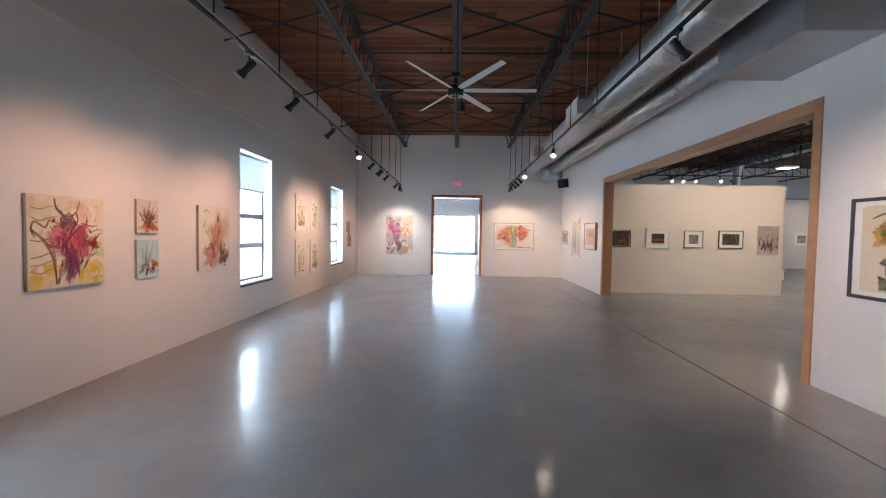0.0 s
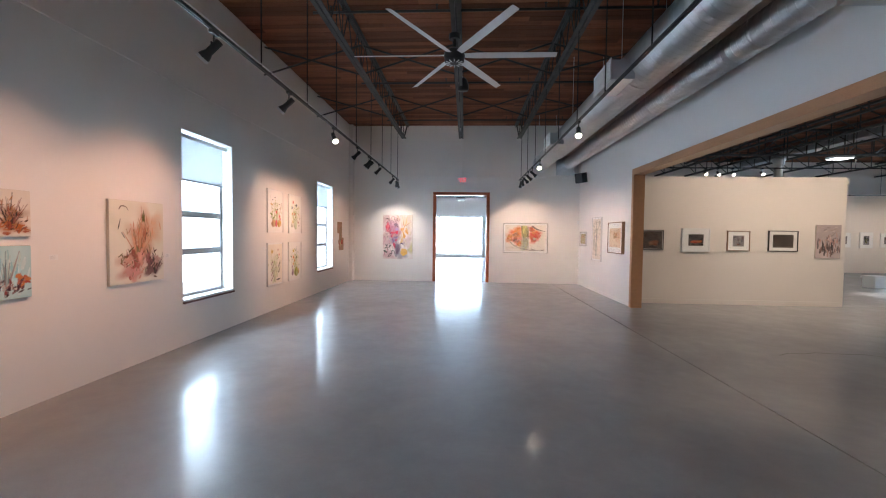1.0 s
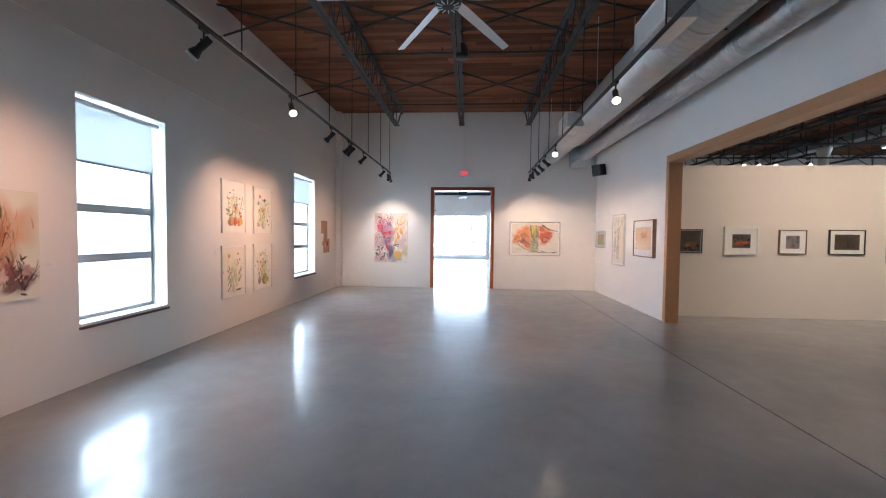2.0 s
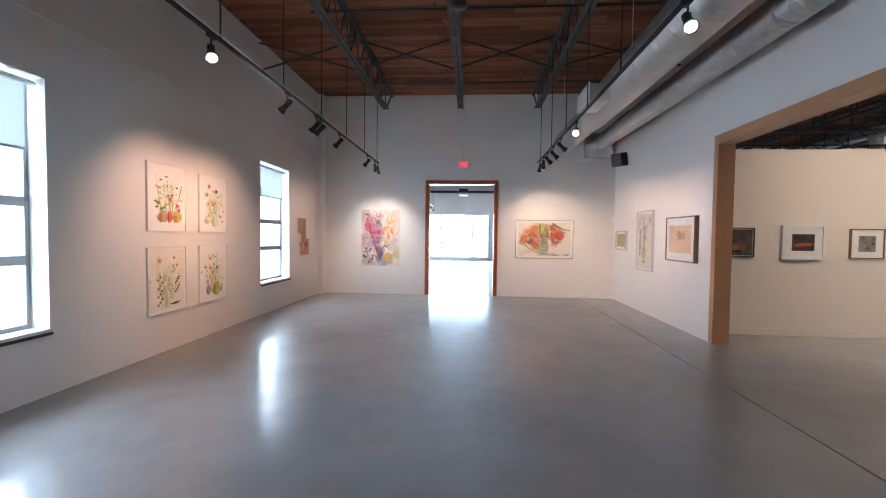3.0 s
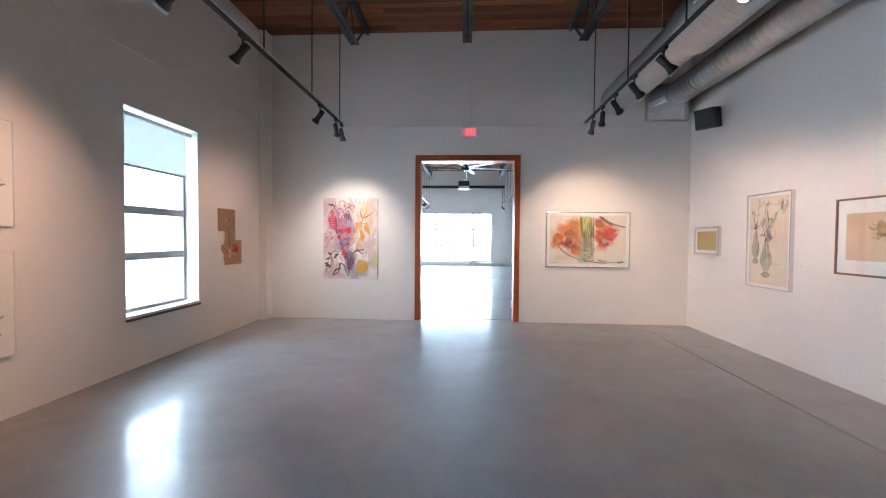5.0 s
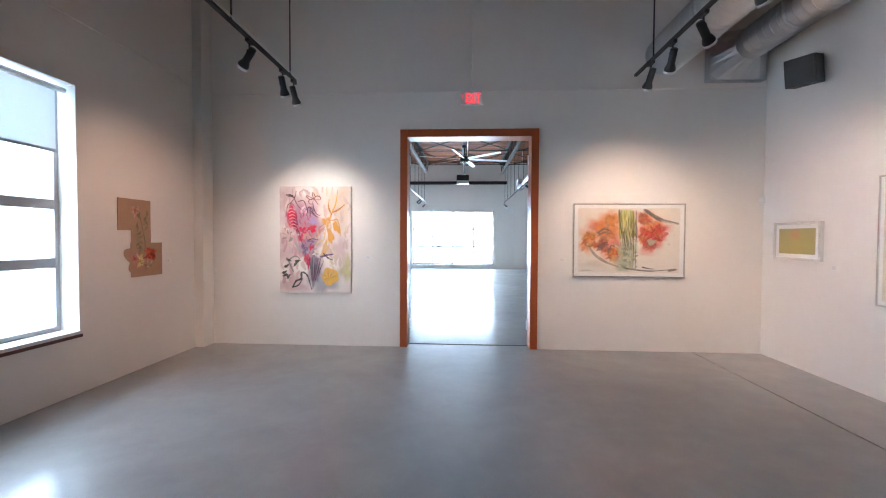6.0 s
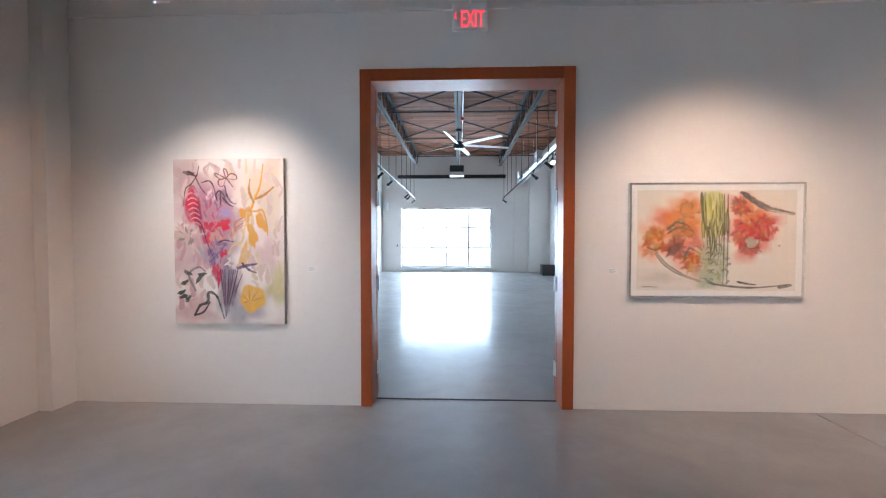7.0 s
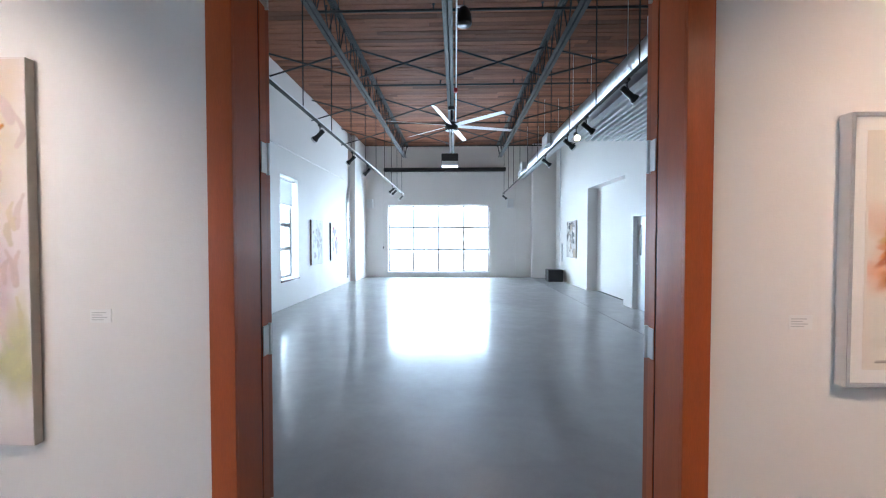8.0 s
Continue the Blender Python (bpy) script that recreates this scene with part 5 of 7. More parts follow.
PG = ground_paint((0.83, 0.81, 0.77), (0.86, 0.85, 0.82), 2.5)
PG_WARM = ground_paint((0.81, 0.74, 0.62), (0.84, 0.8, 0.72), 1.8)
LEAF_GREEN, PLUMC = (0.3, 0.36, 0.14), (0.36, 0.16, 0.2)
for y, z, h, seed, ground, blooms, pots, specks, leaves, what in (
        (7.27, 2.155, 0.93, 21, PG, [(0.58, 0.48, 0.065, (0.66, 0.22, 0.2)), (0.79, 0.38, 0.06, (0.66, 0.2, 0.26)), (0.84, 0.31, 0.05, (0.62, 0.14, 0.22))],
         [(0.36, 0.14, 0.085, (0.52, 0.38, 0.24)), (0.57, 0.07, 0.085, (0.64, 0.13, 0.18)), (0.78, 0.14, 0.08, (0.56, 0.42, 0.14))],
         [(0.48, 0.84), (0.32, 0.78), (0.79, 0.68), (0.65, 0.55), (0.2, 0.34)],
         [(0.22, 0.42, 0.09, 0.025, LEAF_GREEN, -0.3), (0.24, 0.67, 0.09, 0.016, (0.6, 0.45, 0.16), -0.15), (0.36, 0.33, 0.1, 0.02, LEAF_GREEN, 0.4)] + [(0.84 + 0.012 * k, 0.48 + 0.03 * k, 0.02, 0.012, PLUMC, 1.0) for k in range(9)], "pink blooms and three round pots"),
        (8.31, 2.14, 0.92, 22, PG, [(0.33, 0.83, 0.06, (0.66, 0.14, 0.12)), (0.62, 0.75, 0.06, (0.12, 0.13, 0.24)), (0.25, 0.67, 0.05, (0.28, 0.34, 0.5)), (0.3, 0.5, 0.045, (0.68, 0.38, 0.14)), (0.47, 0.5, 0.05, (0.66, 0.28, 0.14)), (0.78, 0.27, 0.045, (0.5, 0.16, 0.12)), (0.84, 0.5, 0.05, (0.7, 0.58, 0.55)), (0.3, 0.28, 0.05, (0.66, 0.56, 0.2))],
         [(0.54, 0.12, 0.12, (0.56, 0.6, 0.5)), (0.28, 0.14, 0.06, (0.62, 0.6, 0.54))], [(0.85, 0.17)],
         [(0.8, 0.68, 0.1, 0.03, (0.68, 0.66, 0.54), 0.2)] + [(0.5 + 0.03 * (k % 4), 0.2 + 0.05 * k, 0.025, 0.012, (0.3, 0.36, 0.22), 1.2) for k in range(8)], "red and blue wild flowers"),
        (7.26, 1.01, 0.92, 23, PG_WARM, [(0.27, 0.82, 0.08, (0.64, 0.5, 0.18)), (0.7, 0.86, 0.035, (0.5, 0.18, 0.08)), (0.78, 0.73, 0.04, (0.64, 0.3, 0.16)), (0.72, 0.66, 0.02, (0.5, 0.16, 0.1))],
         [(0.5, 0.08, 0.16, (0.62, 0.62, 0.48))], [],
         [(0.24 + 0.05 * (k % 3), 0.1 + 0.045 * k, 0.028, 0.02, PLUMC, 0.6 * k) for k in range(11)] + [(0.74 + 0.035 * (k % 4), 0.28 + 0.035 * k, 0.045, 0.014, (0.13, 0.14, 0.07), 0.5 * k) for k in range(8)] + [(0.72, 0.09, 0.16, 0.018, GREY, 0.06)], "leafy brown stems in a vase"),
        (8.30, 1.01, 0.92, 24, PG, [(0.37, 0.79, 0.06, (0.64, 0.54, 0.14)), (0.38, 0.61, 0.06, (0.68, 0.36, 0.14)), (0.46, 0.52, 0.05, (0.7, 0.42, 0.2)), (0.65, 0.6, 0.045, (0.14, 0.12, 0.08)), (0.36, 0.43, 0.05, (0.66, 0.44, 0.14)), (0.28, 0.35, 0.06, (0.56, 0.42, 0.5))],
         [(0.62, 0.17, 0.12, (0.42, 0.42, 0.16)), (0.3, 0.08, 0.09, (0.42, 0.34, 0.38)), (0.83, 0.03, 0.08, (0.6, 0.4, 0.16))], [(0.2, 0.62)],
         [(0.62 + 0.02 * (k % 3), 0.5 + 0.05 * k, 0.03, 0.014, (0.5, 0.55, 0.56), 1.2) for k in range(9)], "orange flowers in a green glass bowl")):
    framed(WALLS["w"](y, z), 0.735, h, 0.032, 0.007, WHITE_FRAME, (0.03, 0.035), ground, botanical(seed, blooms, pots, specks, leaves), "white-framed watercolour of " + what, False, "four watercolours")

# torn brown paper with flowers
bp_t = thing("paper_collage", "pieced brown paper sheets painted with flowers, pinned unframed", "paper picture", pose(XL, 12.02, 1.6, 0, 0, 90))
part("upper_sheet", new_box(-0.34, 0.15, -0.007, -0.001, 0.09, 0.46), KRAFT, bp_t)
part("middle_sheet", new_box(-0.16, 0.15, -0.010, -0.0072, -0.12, 0.12), KRAFT, bp_t)
part("lower_sheet", new_box(-0.16, 0.34, -0.006, -0.001, -0.47, -0.06), KRAFT, bp_t)
a = Art(0.68, 0.93, 31)
DUSK = [(0.42, 0.42, 0.3), (0.36, 0.36, 0.26), (0.5, 0.46, 0.34)]
a.line([(0.5, 0.14), (0.58, 0.4), (0.52, 0.62), (0.45, 0.84)], 0.014, DUSK[1])
for k in range(22):
    a.dab(0.53 + a.rnd.uniform(-0.13, 0.13), 0.32 + 0.024 * k, 0.05, 0.018, a.rnd.choice(DUSK), a.rnd.uniform(0, 3), 0.3, 0.5, 0.75)
a.petals(0.36, 0.86, 0.12, 7, [(0.72, 0.52, 0.44), (0.66, 0.44, 0.36)], (0.56, 0.3, 0.24))
a.dab(0.48, 0.2, 0.26, 0.14, (0.62, 0.42, 0.36), 0, 0.3, 0.8, 0.7)
a.petals(0.73, 0.28, 0.15, 9, [(0.66, 0.2, 0.12), (0.72, 0.28, 0.16), (0.58, 0.16, 0.12)], (0.48, 0.14, 0.1))
a.petals(0.46, 0.2, 0.11, 7, [(0.8, 0.66, 0.36), (0.8, 0.74, 0.56)], (0.7, 0.5, 0.2))
a.petals(0.33, 0.23, 0.08, 6, [(0.72, 0.42, 0.36), (0.66, 0.34, 0.3)], (0.56, 0.2, 0.18))
a.strokes(0.62, 0.12, 0.1, 0.03, 14, 0.06, 0.016, DUSK + [(0.78, 0.7, 0.56)], 0.6, 1.0)
a.part(bp_t, -0.0106, KRAFT)

# large bouquet on the end wall
a = Art(1.07, 1.57, 41, 200)
for u, v, ru, rv, c in ((0.12, 0.88, 0.2, 0.12, (0.7, 0.55, 0.55)), (0.34, 0.72, 0.26, 0.2, (0.66, 0.47, 0.52)), (0.1, 0.4, 0.18, 0.16, (0.7, 0.55, 0.57)), (0.2, 0.08, 0.22, 0.1, (0.72, 0.55, 0.55)), (0.82, 0.82, 0.2, 0.2, (0.78, 0.68, 0.54)),
                        (0.62, 0.1, 0.2, 0.1, (0.5, 0.48, 0.48)), (0.93, 0.22, 0.09, 0.1, (0.66, 0.62, 0.42)), (0.85, 0.42, 0.12, 0.1, (0.72, 0.6, 0.6)), (0.4, 0.5, 0.2, 0.18, (0.52, 0.36, 0.42))):
    a.wash(u, v, ru, rv, c, 0)
for _ in range(110):
    u, v = a.rnd.uniform(0.03, 0.97), a.rnd.uniform(0.05, 0.95)
    pink = u < 0.5
    c = a.rnd.choice([(0.72, 0.56, 0.56), (0.76, 0.66, 0.63), (0.7, 0.5, 0.52)] if pink else [(0.77, 0.68, 0.56), (0.76, 0.66, 0.62), (0.74, 0.62, 0.58)])
    a.line([(u, v), (u + a.rnd.uniform(-0.03, 0.03), v + 0.04), (u + a.rnd.uniform(-0.05, 0.05), v + a.rnd.uniform(0.06, 0.1))], a.rnd.uniform(0.02, 0.05), c)
MAUVE, INDIGO, CRIMSON, SLATE = (0.56, 0.36, 0.44), (0.34, 0.26, 0.44), (0.72, 0.1, 0.2), (0.46, 0.42, 0.5)
for u, v, ru, rv, c, ang in ((0.32, 0.72, 0.13, 0.11, MAUVE, 0.2), (0.4, 0.6, 0.17, 0.1, (0.6, 0.4, 0.46), 0), (0.4, 0.47, 0.13, 0.09, (0.54, 0.4, 0.5), 0), (0.47, 0.72, 0.08, 0.05, (0.62, 0.44, 0.54), 0), (0.48, 0.24, 0.1, 0.13, (0.5, 0.4, 0.46), 0)):
    a.dab(u, v, ru, rv, c, ang, 0.3, 0.9, 0.85)
a.dab(0.175, 0.71, 0.075, 0.11, CRIMSON, 0.12, 0.2, 0.4)
a.dab(0.225, 0.66, 0.035, 0.09, (0.5, 0.1, 0.2), 0.1, 0.3, 0.6)
for k in range(7):
    v = 0.79 - 0.03 * k
    a.line([(0.12 + 0.006 * k, v - 0.006), (0.165 + 0.006 * k, v + 0.008), (0.215 + 0.005 * k, v - 0.008)], 0.013, (0.84, 0.52, 0.52))
a.line([(0.14, 0.82), (0.18, 0.84), (0.22, 0.8)], 0.02, (0.5, 0.3, 0.34))
for u, v, ru, rv, c in ((0.34, 0.595, 0.065, 0.03, CRIMSON), (0.46, 0.605, 0.055, 0.034, (0.76, 0.06, 0.16)), (0.31, 0.515, 0.045, 0.035, (0.74, 0.16, 0.24)), (0.4, 0.535, 0.07, 0.035, (0.72, 0.5, 0.44)), (0.445, 0.435, 0.034, 0.026, (0.76, 0.1, 0.2)), (0.38, 0.33, 0.045, 0.055, (0.74, 0.16, 0.26)), (0.405, 0.28, 0.02, 0.05, (0.66, 0.1, 0.22)),
                        (0.47, 0.675, 0.06, 0.025, (0.52, 0.44, 0.64)), (0.45, 0.775, 0.045, 0.035, (0.46, 0.34, 0.4)), (0.55, 0.745, 0.035, 0.018, (0.84, 0.72, 0.72)), (0.34, 0.78, 0.04, 0.035, (0.8, 0.64, 0.68)), (0.35, 0.41, 0.035, 0.05, INDIGO), (0.43, 0.49, 0.05, 0.014, INDIGO), (0.5, 0.21, 0.055, 0.13, (0.36, 0.28, 0.36)), (0.5, 0.3, 0.05, 0.05, SLATE)):
    a.dab(u, v, ru, rv, c, a.rnd.uniform(-0.3, 0.3), 0.35, 0.5, 0.92)
for _ in range(70):
    # broken brushwork that ties the blooms together
    v = a.rnd.uniform(0.32, 0.78)
    u = 0.37 + a.rnd.gauss(0, 0.08) + 0.08 * (0.55 - v)
    c = a.rnd.choice([CRIMSON, (0.5, 0.2, 0.32), INDIGO, MAUVE, (0.74, 0.36, 0.42), (0.56, 0.42, 0.52)] if v > 0.48 else [INDIGO, (0.6, 0.16, 0.3), SLATE, (0.6, 0.5, 0.58), MAUVE])
    q = a.rnd.uniform(-0.9, 0.9) + 1.57
    le = a.rnd.uniform(0.03, 0.07)
    a.line([(u, v), (u + le * 0.6 * math.cos(q), v + le * 0.5 * math.sin(q)), (u + le * math.cos(q) + 0.01, v + le * 0.9 * math.sin(q))], a.rnd.uniform(0.008, 0.022), c, opacity=0.7)
for k in range(9):
    u = 0.42 + 0.02 * k
    a.line([(u, 0.33), (0.5 * u + 0.235, 0.18), (0.465, 0.04)], 0.012, [(0.14, 0.15, 0.2), (0.36, 0.2, 0.3), (0.2, 0.22, 0.24), (0.5, 0.36, 0.42)][k % 4])
a.line([(0.22, 0.47), (0.27, 0.41), (0.33, 0.34)], 0.028, (0.52, 0.53, 0.57))
a.line([(0.41, 0.495), (0.46, 0.51), (0.54, 0.5)], 0.016, (0.14, 0.1, 0.22))
a.line([(0.24, 0.62), (0.27, 0.57), (0.3, 0.5), (0.36, 0.4)], 0.013, (0.3, 0.12, 0.2))
BR = (0.22, 0.13, 0.12)
a.line([(0.09, 0.925), (0.15, 0.925), (0.21, 0.9), (0.235, 0.96)], 0.018, BR)
a.dab(0.15, 0.915, 0.05, 0.012, BR, -0.1)
a.line([(0.21, 0.895), (0.16, 0.85), (0.11, 0.82), (0.09, 0.72)], 0.016, (0.34, 0.12, 0.13))
a.line([(0.2, 0.9), (0.25, 0.83), (0.31, 0.78)], 0.012, BR)
a.line([(0.26, 0.86), (0.33, 0.87), (0.37, 0.83), (0.39, 0.76)], 0.014, BR)
for k in range(5):
    q = 0.3 + 1.25 * k
    cu_, cv_ = 0.48 + 0.07 * math.cos(q), 0.885 + 0.035 * math.sin(q)
    a.line([(0.48, 0.885), (cu_ - 0.02, cv_ + 0.018), (cu_ + 0.03 * math.cos(q), cv_ + 0.018 * math.sin(q)), (cu_ + 0.02, cv_ - 0.018), (0.48, 0.885)], 0.013, (0.4, 0.2, 0.15))
for p in (((0.4, 0.75), (0.39, 0.79), (0.43, 0.81), (0.47, 0.77)), ((0.43, 0.81), (0.43, 0.72)), ((0.47, 0.84), (0.49, 0.78), (0.53, 0.74), (0.57, 0.73)), ((0.45, 0.77), (0.5, 0.73), (0.54, 0.715))):
    a.line(list(p), 0.016, (0.22, 0.12, 0.2))
for k in range(4):
    a.line([(0.5 + 0.02 * k, 0.52 + 0.015 * k), (0.56, 0.56 + 0.018 * k), (0.63, 0.6 + 0.015 * k)], 0.026, [(0.72, 0.5, 0.42), (0.64, 0.4, 0.38)][k % 2])
a.line([(0.5, 0.43), (0.54, 0.48), (0.62, 0.5), (0.64, 0.57)], 0.024, (0.76, 0.66, 0.42))
OC = (0.8, 0.5, 0.16)
a.dab(0.66, 0.67, 0.055, 0.042, OC, 0.2, 0.35, 0.4)
a.line([(0.68, 0.69), (0.75, 0.685), (0.81, 0.69), (0.85, 0.6), (0.855, 0.54)], 0.02, OC)
a.dab(0.8, 0.62, 0.04, 0.062, OC, 0.45, 0.2, 0.35)
a.dab(0.715, 0.54, 0.04, 0.075, (0.82, 0.54, 0.2), 0.2, 0.25, 0.4)
a.dab(0.64, 0.42, 0.042, 0.07, (0.8, 0.6, 0.34), -0.2, 0.3, 0.5)
a.line([(0.67, 0.68), (0.64, 0.56), (0.6, 0.46)], 0.014, (0.82, 0.66, 0.42))
a.line([(0.7, 0.68), (0.74, 0.76), (0.79, 0.84), (0.82, 0.97)], 0.022, OC)
a.line([(0.73, 0.74), (0.69, 0.81), (0.7, 0.88)], 0.024, (0.62, 0.36, 0.12))
a.line([(0.75, 0.76), (0.83, 0.785), (0.91, 0.83)], 0.028, (0.62, 0.34, 0.1))
a.petals(0.12, 0.53, 0.13, 9, [(0.77, 0.66, 0.63), (0.74, 0.6, 0.58)], (0.72, 0.58, 0.56), 0.3)
a.petals(0.515, 0.37, 0.055, 5, [WHITEP, (0.8, 0.76, 0.76)], (0.6, 0.45, 0.48))
a.line([(0.58, 0.34), (0.66, 0.355), (0.75, 0.365)], 0.03, (0.26, 0.18, 0.32))
a.line([(0.62, 0.37), (0.68, 0.33), (0.75, 0.31)], 0.022, (0.2, 0.12, 0.24))
a.line([(0.52, 0.1), (0.57, 0.22), (0.62, 0.3)], 0.014, (0.3, 0.2, 0.28))
GG = (0.17, 0.19, 0.17)
a.line([(0.19, 0.2), (0.13, 0.3), (0.22, 0.345), (0.28, 0.32)], 0.024, (0.4, 0.38, 0.37))
for u, v, q in ((0.06, 0.19, 0.4), (0.09, 0.25, 0.5), (0.08, 0.165, 0.3), (0.12, 0.15, 0.9), (0.12, 0.31, -0.4), (0.22, 0.27, 0.9), (0.25, 0.3, 0.2)):
    a.dab(u, v, 0.04, 0.012, GG, q)
a.line([(0.18, 0.05), (0.23, 0.11), (0.3, 0.13), (0.31, 0.19), (0.38, 0.17), (0.42, 0.1), (0.45, 0.03)], 0.03, (0.12, 0.14, 0.14))
a.line([(0.18, 0.05), (0.26, 0.07), (0.32, 0.13)], 0.022, (0.12, 0.14, 0.14))
a.dab(0.62, 0.09, 0.16, 0.06, (0.6, 0.58, 0.62), 0, 0.3, 1.0, 0.7)
a.dab(0.71, 0.155, 0.115, 0.082, (0.84, 0.6, 0.2), 0, 0.12, 0.25)
for k in range(9):
    q = 0.2 + 0.42 * k
    a.line([(0.69 + 0.02 * math.cos(q), 0.14), (0.7 + 0.06 * math.cos(q), 0.145 + 0.035 * math.sin(q)), (0.71 + 0.1 * math.cos(q), 0.15 + 0.06 * math.sin(q))], 0.010, [(0.74, 0.4, 0.1), (0.86, 0.7, 0.34)][k % 2], opacity=0.75)
a.dab(0.95, 0.25, 0.05, 0.12, (0.78, 0.74, 0.5), 0, 0.2, 1.0, 0.7)
canvas(WALLS["n"](-1.815, 1.58), 1.075, 1.585, 0.04, ground_paint((0.76, 0.63, 0.62), (0.82, 0.78, 0.73), 1.4, (0.8, 0.73, 0.69)), a, "large canvas of a loose bouquet in red, purple and yellow")

# wide framed peonies behind glass
a = Art(1.40, 0.89, 42, 200)
HALO_O, HALO_P, HALO_R = (0.84, 0.4, 0.12), (0.84, 0.36, 0.3), (0.78, 0.16, 0.13)
for u, v, r, c in ((0.32, 0.86, 0.09, HALO_O), (0.22, 0.75, 0.09, HALO_O), (0.1, 0.56, 0.09, HALO_O), (0.06, 0.4, 0.06, HALO_O), (0.36, 0.28, 0.095, HALO_O), (0.15, 0.72, 0.06, HALO_P), (0.25, 0.43, 0.1, HALO_P), (0.26, 0.6, 0.1, HALO_O), (0.33, 0.68, 0.1, HALO_O),
                   (0.36, 0.48, 0.08, HALO_P), (0.7, 0.58, 0.12, HALO_R), (0.8, 0.68, 0.085, HALO_R), (0.64, 0.87, 0.075, HALO_R), (0.71, 0.43, 0.085, HALO_R), (0.72, 0.78, 0.08, HALO_O), (0.82, 0.54, 0.05, HALO_P)):
    a.dab(u, v, r, r * 1.45, c, 0, 0.4, 1.5, 0.55)
    a.dab(u + 0.01, v - 0.01, r * 0.6, r * 0.85, tuple(x * 0.85 for x in c), 0.4, 0.5, 0.8, 0.6)
OUT = [(0.3, 0.16, 0.12), (0.34, 0.24, 0.2), (0.24, 0.2, 0.18), (0.5, 0.22, 0.1)]


def bloom(u, v, r, cols):
    """A loose peony: overlapping curled petals with drawn edges and pale lights."""
    for k in range(11):
        q = 0.57 * k + a.rnd.uniform(-0.3, 0.3)
        d = r * (0.25 + 0.06 * k)
        x, z = u + d * math.cos(q), v + d * 1.5 * math.sin(q)
        a.dab(x, z, r * 0.36, r * 0.36, cols[k % len(cols)], q, 0.45, 0.6, 0.8)
        q2 = q + 1.2
        a.line([(x - r * 0.25 * math.cos(q2), z - r * 0.38 * math.sin(q2)), (x + r * 0.14 * math.cos(q), z + r * 0.22 * math.sin(q)), (x + r * 0.25 * math.cos(q2), z + r * 0.38 * math.sin(q2))], 0.008, a.rnd.choice(OUT), opacity=0.7)
        if k % 3 == 0:
            a.dab(x + 0.01, z + 0.012, r * 0.1, r * 0.1, (0.8, 0.58, 0.42), q, 0.4, 0.6, 0.7)


bloom(0.32, 0.83, 0.075, [(0.76, 0.38, 0.16), (0.8, 0.46, 0.22), (0.68, 0.42, 0.14)])
bloom(0.12, 0.53, 0.095, [(0.76, 0.36, 0.1), (0.66, 0.26, 0.08), (0.7, 0.5, 0.16)])
bloom(0.27, 0.62, 0.09, [(0.6, 0.36, 0.26), (0.74, 0.42, 0.2), (0.5, 0.36, 0.28)])
bloom(0.25, 0.43, 0.08, [(0.58, 0.12, 0.1), (0.4, 0.22, 0.22), (0.72, 0.26, 0.18)])
bloom(0.36, 0.29, 0.085, [(0.78, 0.3, 0.08), (0.66, 0.2, 0.08), (0.76, 0.5, 0.14)])
bloom(0.65, 0.86, 0.07, [(0.7, 0.3, 0.16), (0.6, 0.14, 0.12), (0.5, 0.34, 0.2)])
bloom(0.7, 0.6, 0.115, [(0.7, 0.1, 0.1), (0.78, 0.24, 0.2), (0.6, 0.07, 0.08), (0.78, 0.4, 0.2)])
bloom(0.81, 0.67, 0.08, [(0.66, 0.08, 0.1), (0.76, 0.2, 0.2), (0.72, 0.3, 0.14)])
bloom(0.71, 0.46, 0.07, [(0.72, 0.14, 0.14), (0.5, 0.2, 0.16), (0.7, 0.3, 0.2)])
a.dab(0.725, 0.475, 0.04, 0.055, (0.62, 0.58, 0.5), 0.2, 0.3, 0.4)
a.line([(0.68, 0.48), (0.71, 0.415), (0.76, 0.43), (0.775, 0.5)], 0.012, (0.3, 0.2, 0.15))
a.dab(0.235, 0.415, 0.04, 0.05, (0.34, 0.22, 0.2), 0.4, 0.3, 0.5)
for p in (((0.18, 0.6), (0.24, 0.68), (0.31, 0.66), (0.36, 0.58)), ((0.19, 0.57), (0.26, 0.63), (0.34, 0.6)), ((0.06, 0.43), (0.12, 0.4), (0.16, 0.46)), ((0.3, 0.3), (0.33, 0.42), (0.4, 0.36))):
    a.line(list(p), 0.016, (0.3, 0.26, 0.22))
# the bundle of stems and the glass that holds it
a.dab(0.487, 0.76, 0.085, 0.26, (0.7, 0.7, 0.36), 0, 0.08, 0.3, 0.8)
a.dab(0.487, 0.3, 0.09, 0.24, (0.6, 0.63, 0.52), 0, 0.12, 0.4, 0.8)
a.dab(0.46, 0.12, 0.09, 0.12, (0.56, 0.62, 0.52), 0, 0.2, 0.7, 0.7)
for k in range(60):
    u, v = a.rnd.uniform(0.405, 0.565), a.rnd.uniform(0.5, 0.9)
    a.line([(u, v), (u + a.rnd.uniform(-0.012, 0.012), v + 0.1)], a.rnd.uniform(0.012, 0.03), a.rnd.choice([(0.56, 0.56, 0.2), (0.66, 0.66, 0.32), (0.44, 0.46, 0.2), (0.76, 0.74, 0.46), (0.38, 0.38, 0.22)]), opacity=0.8)
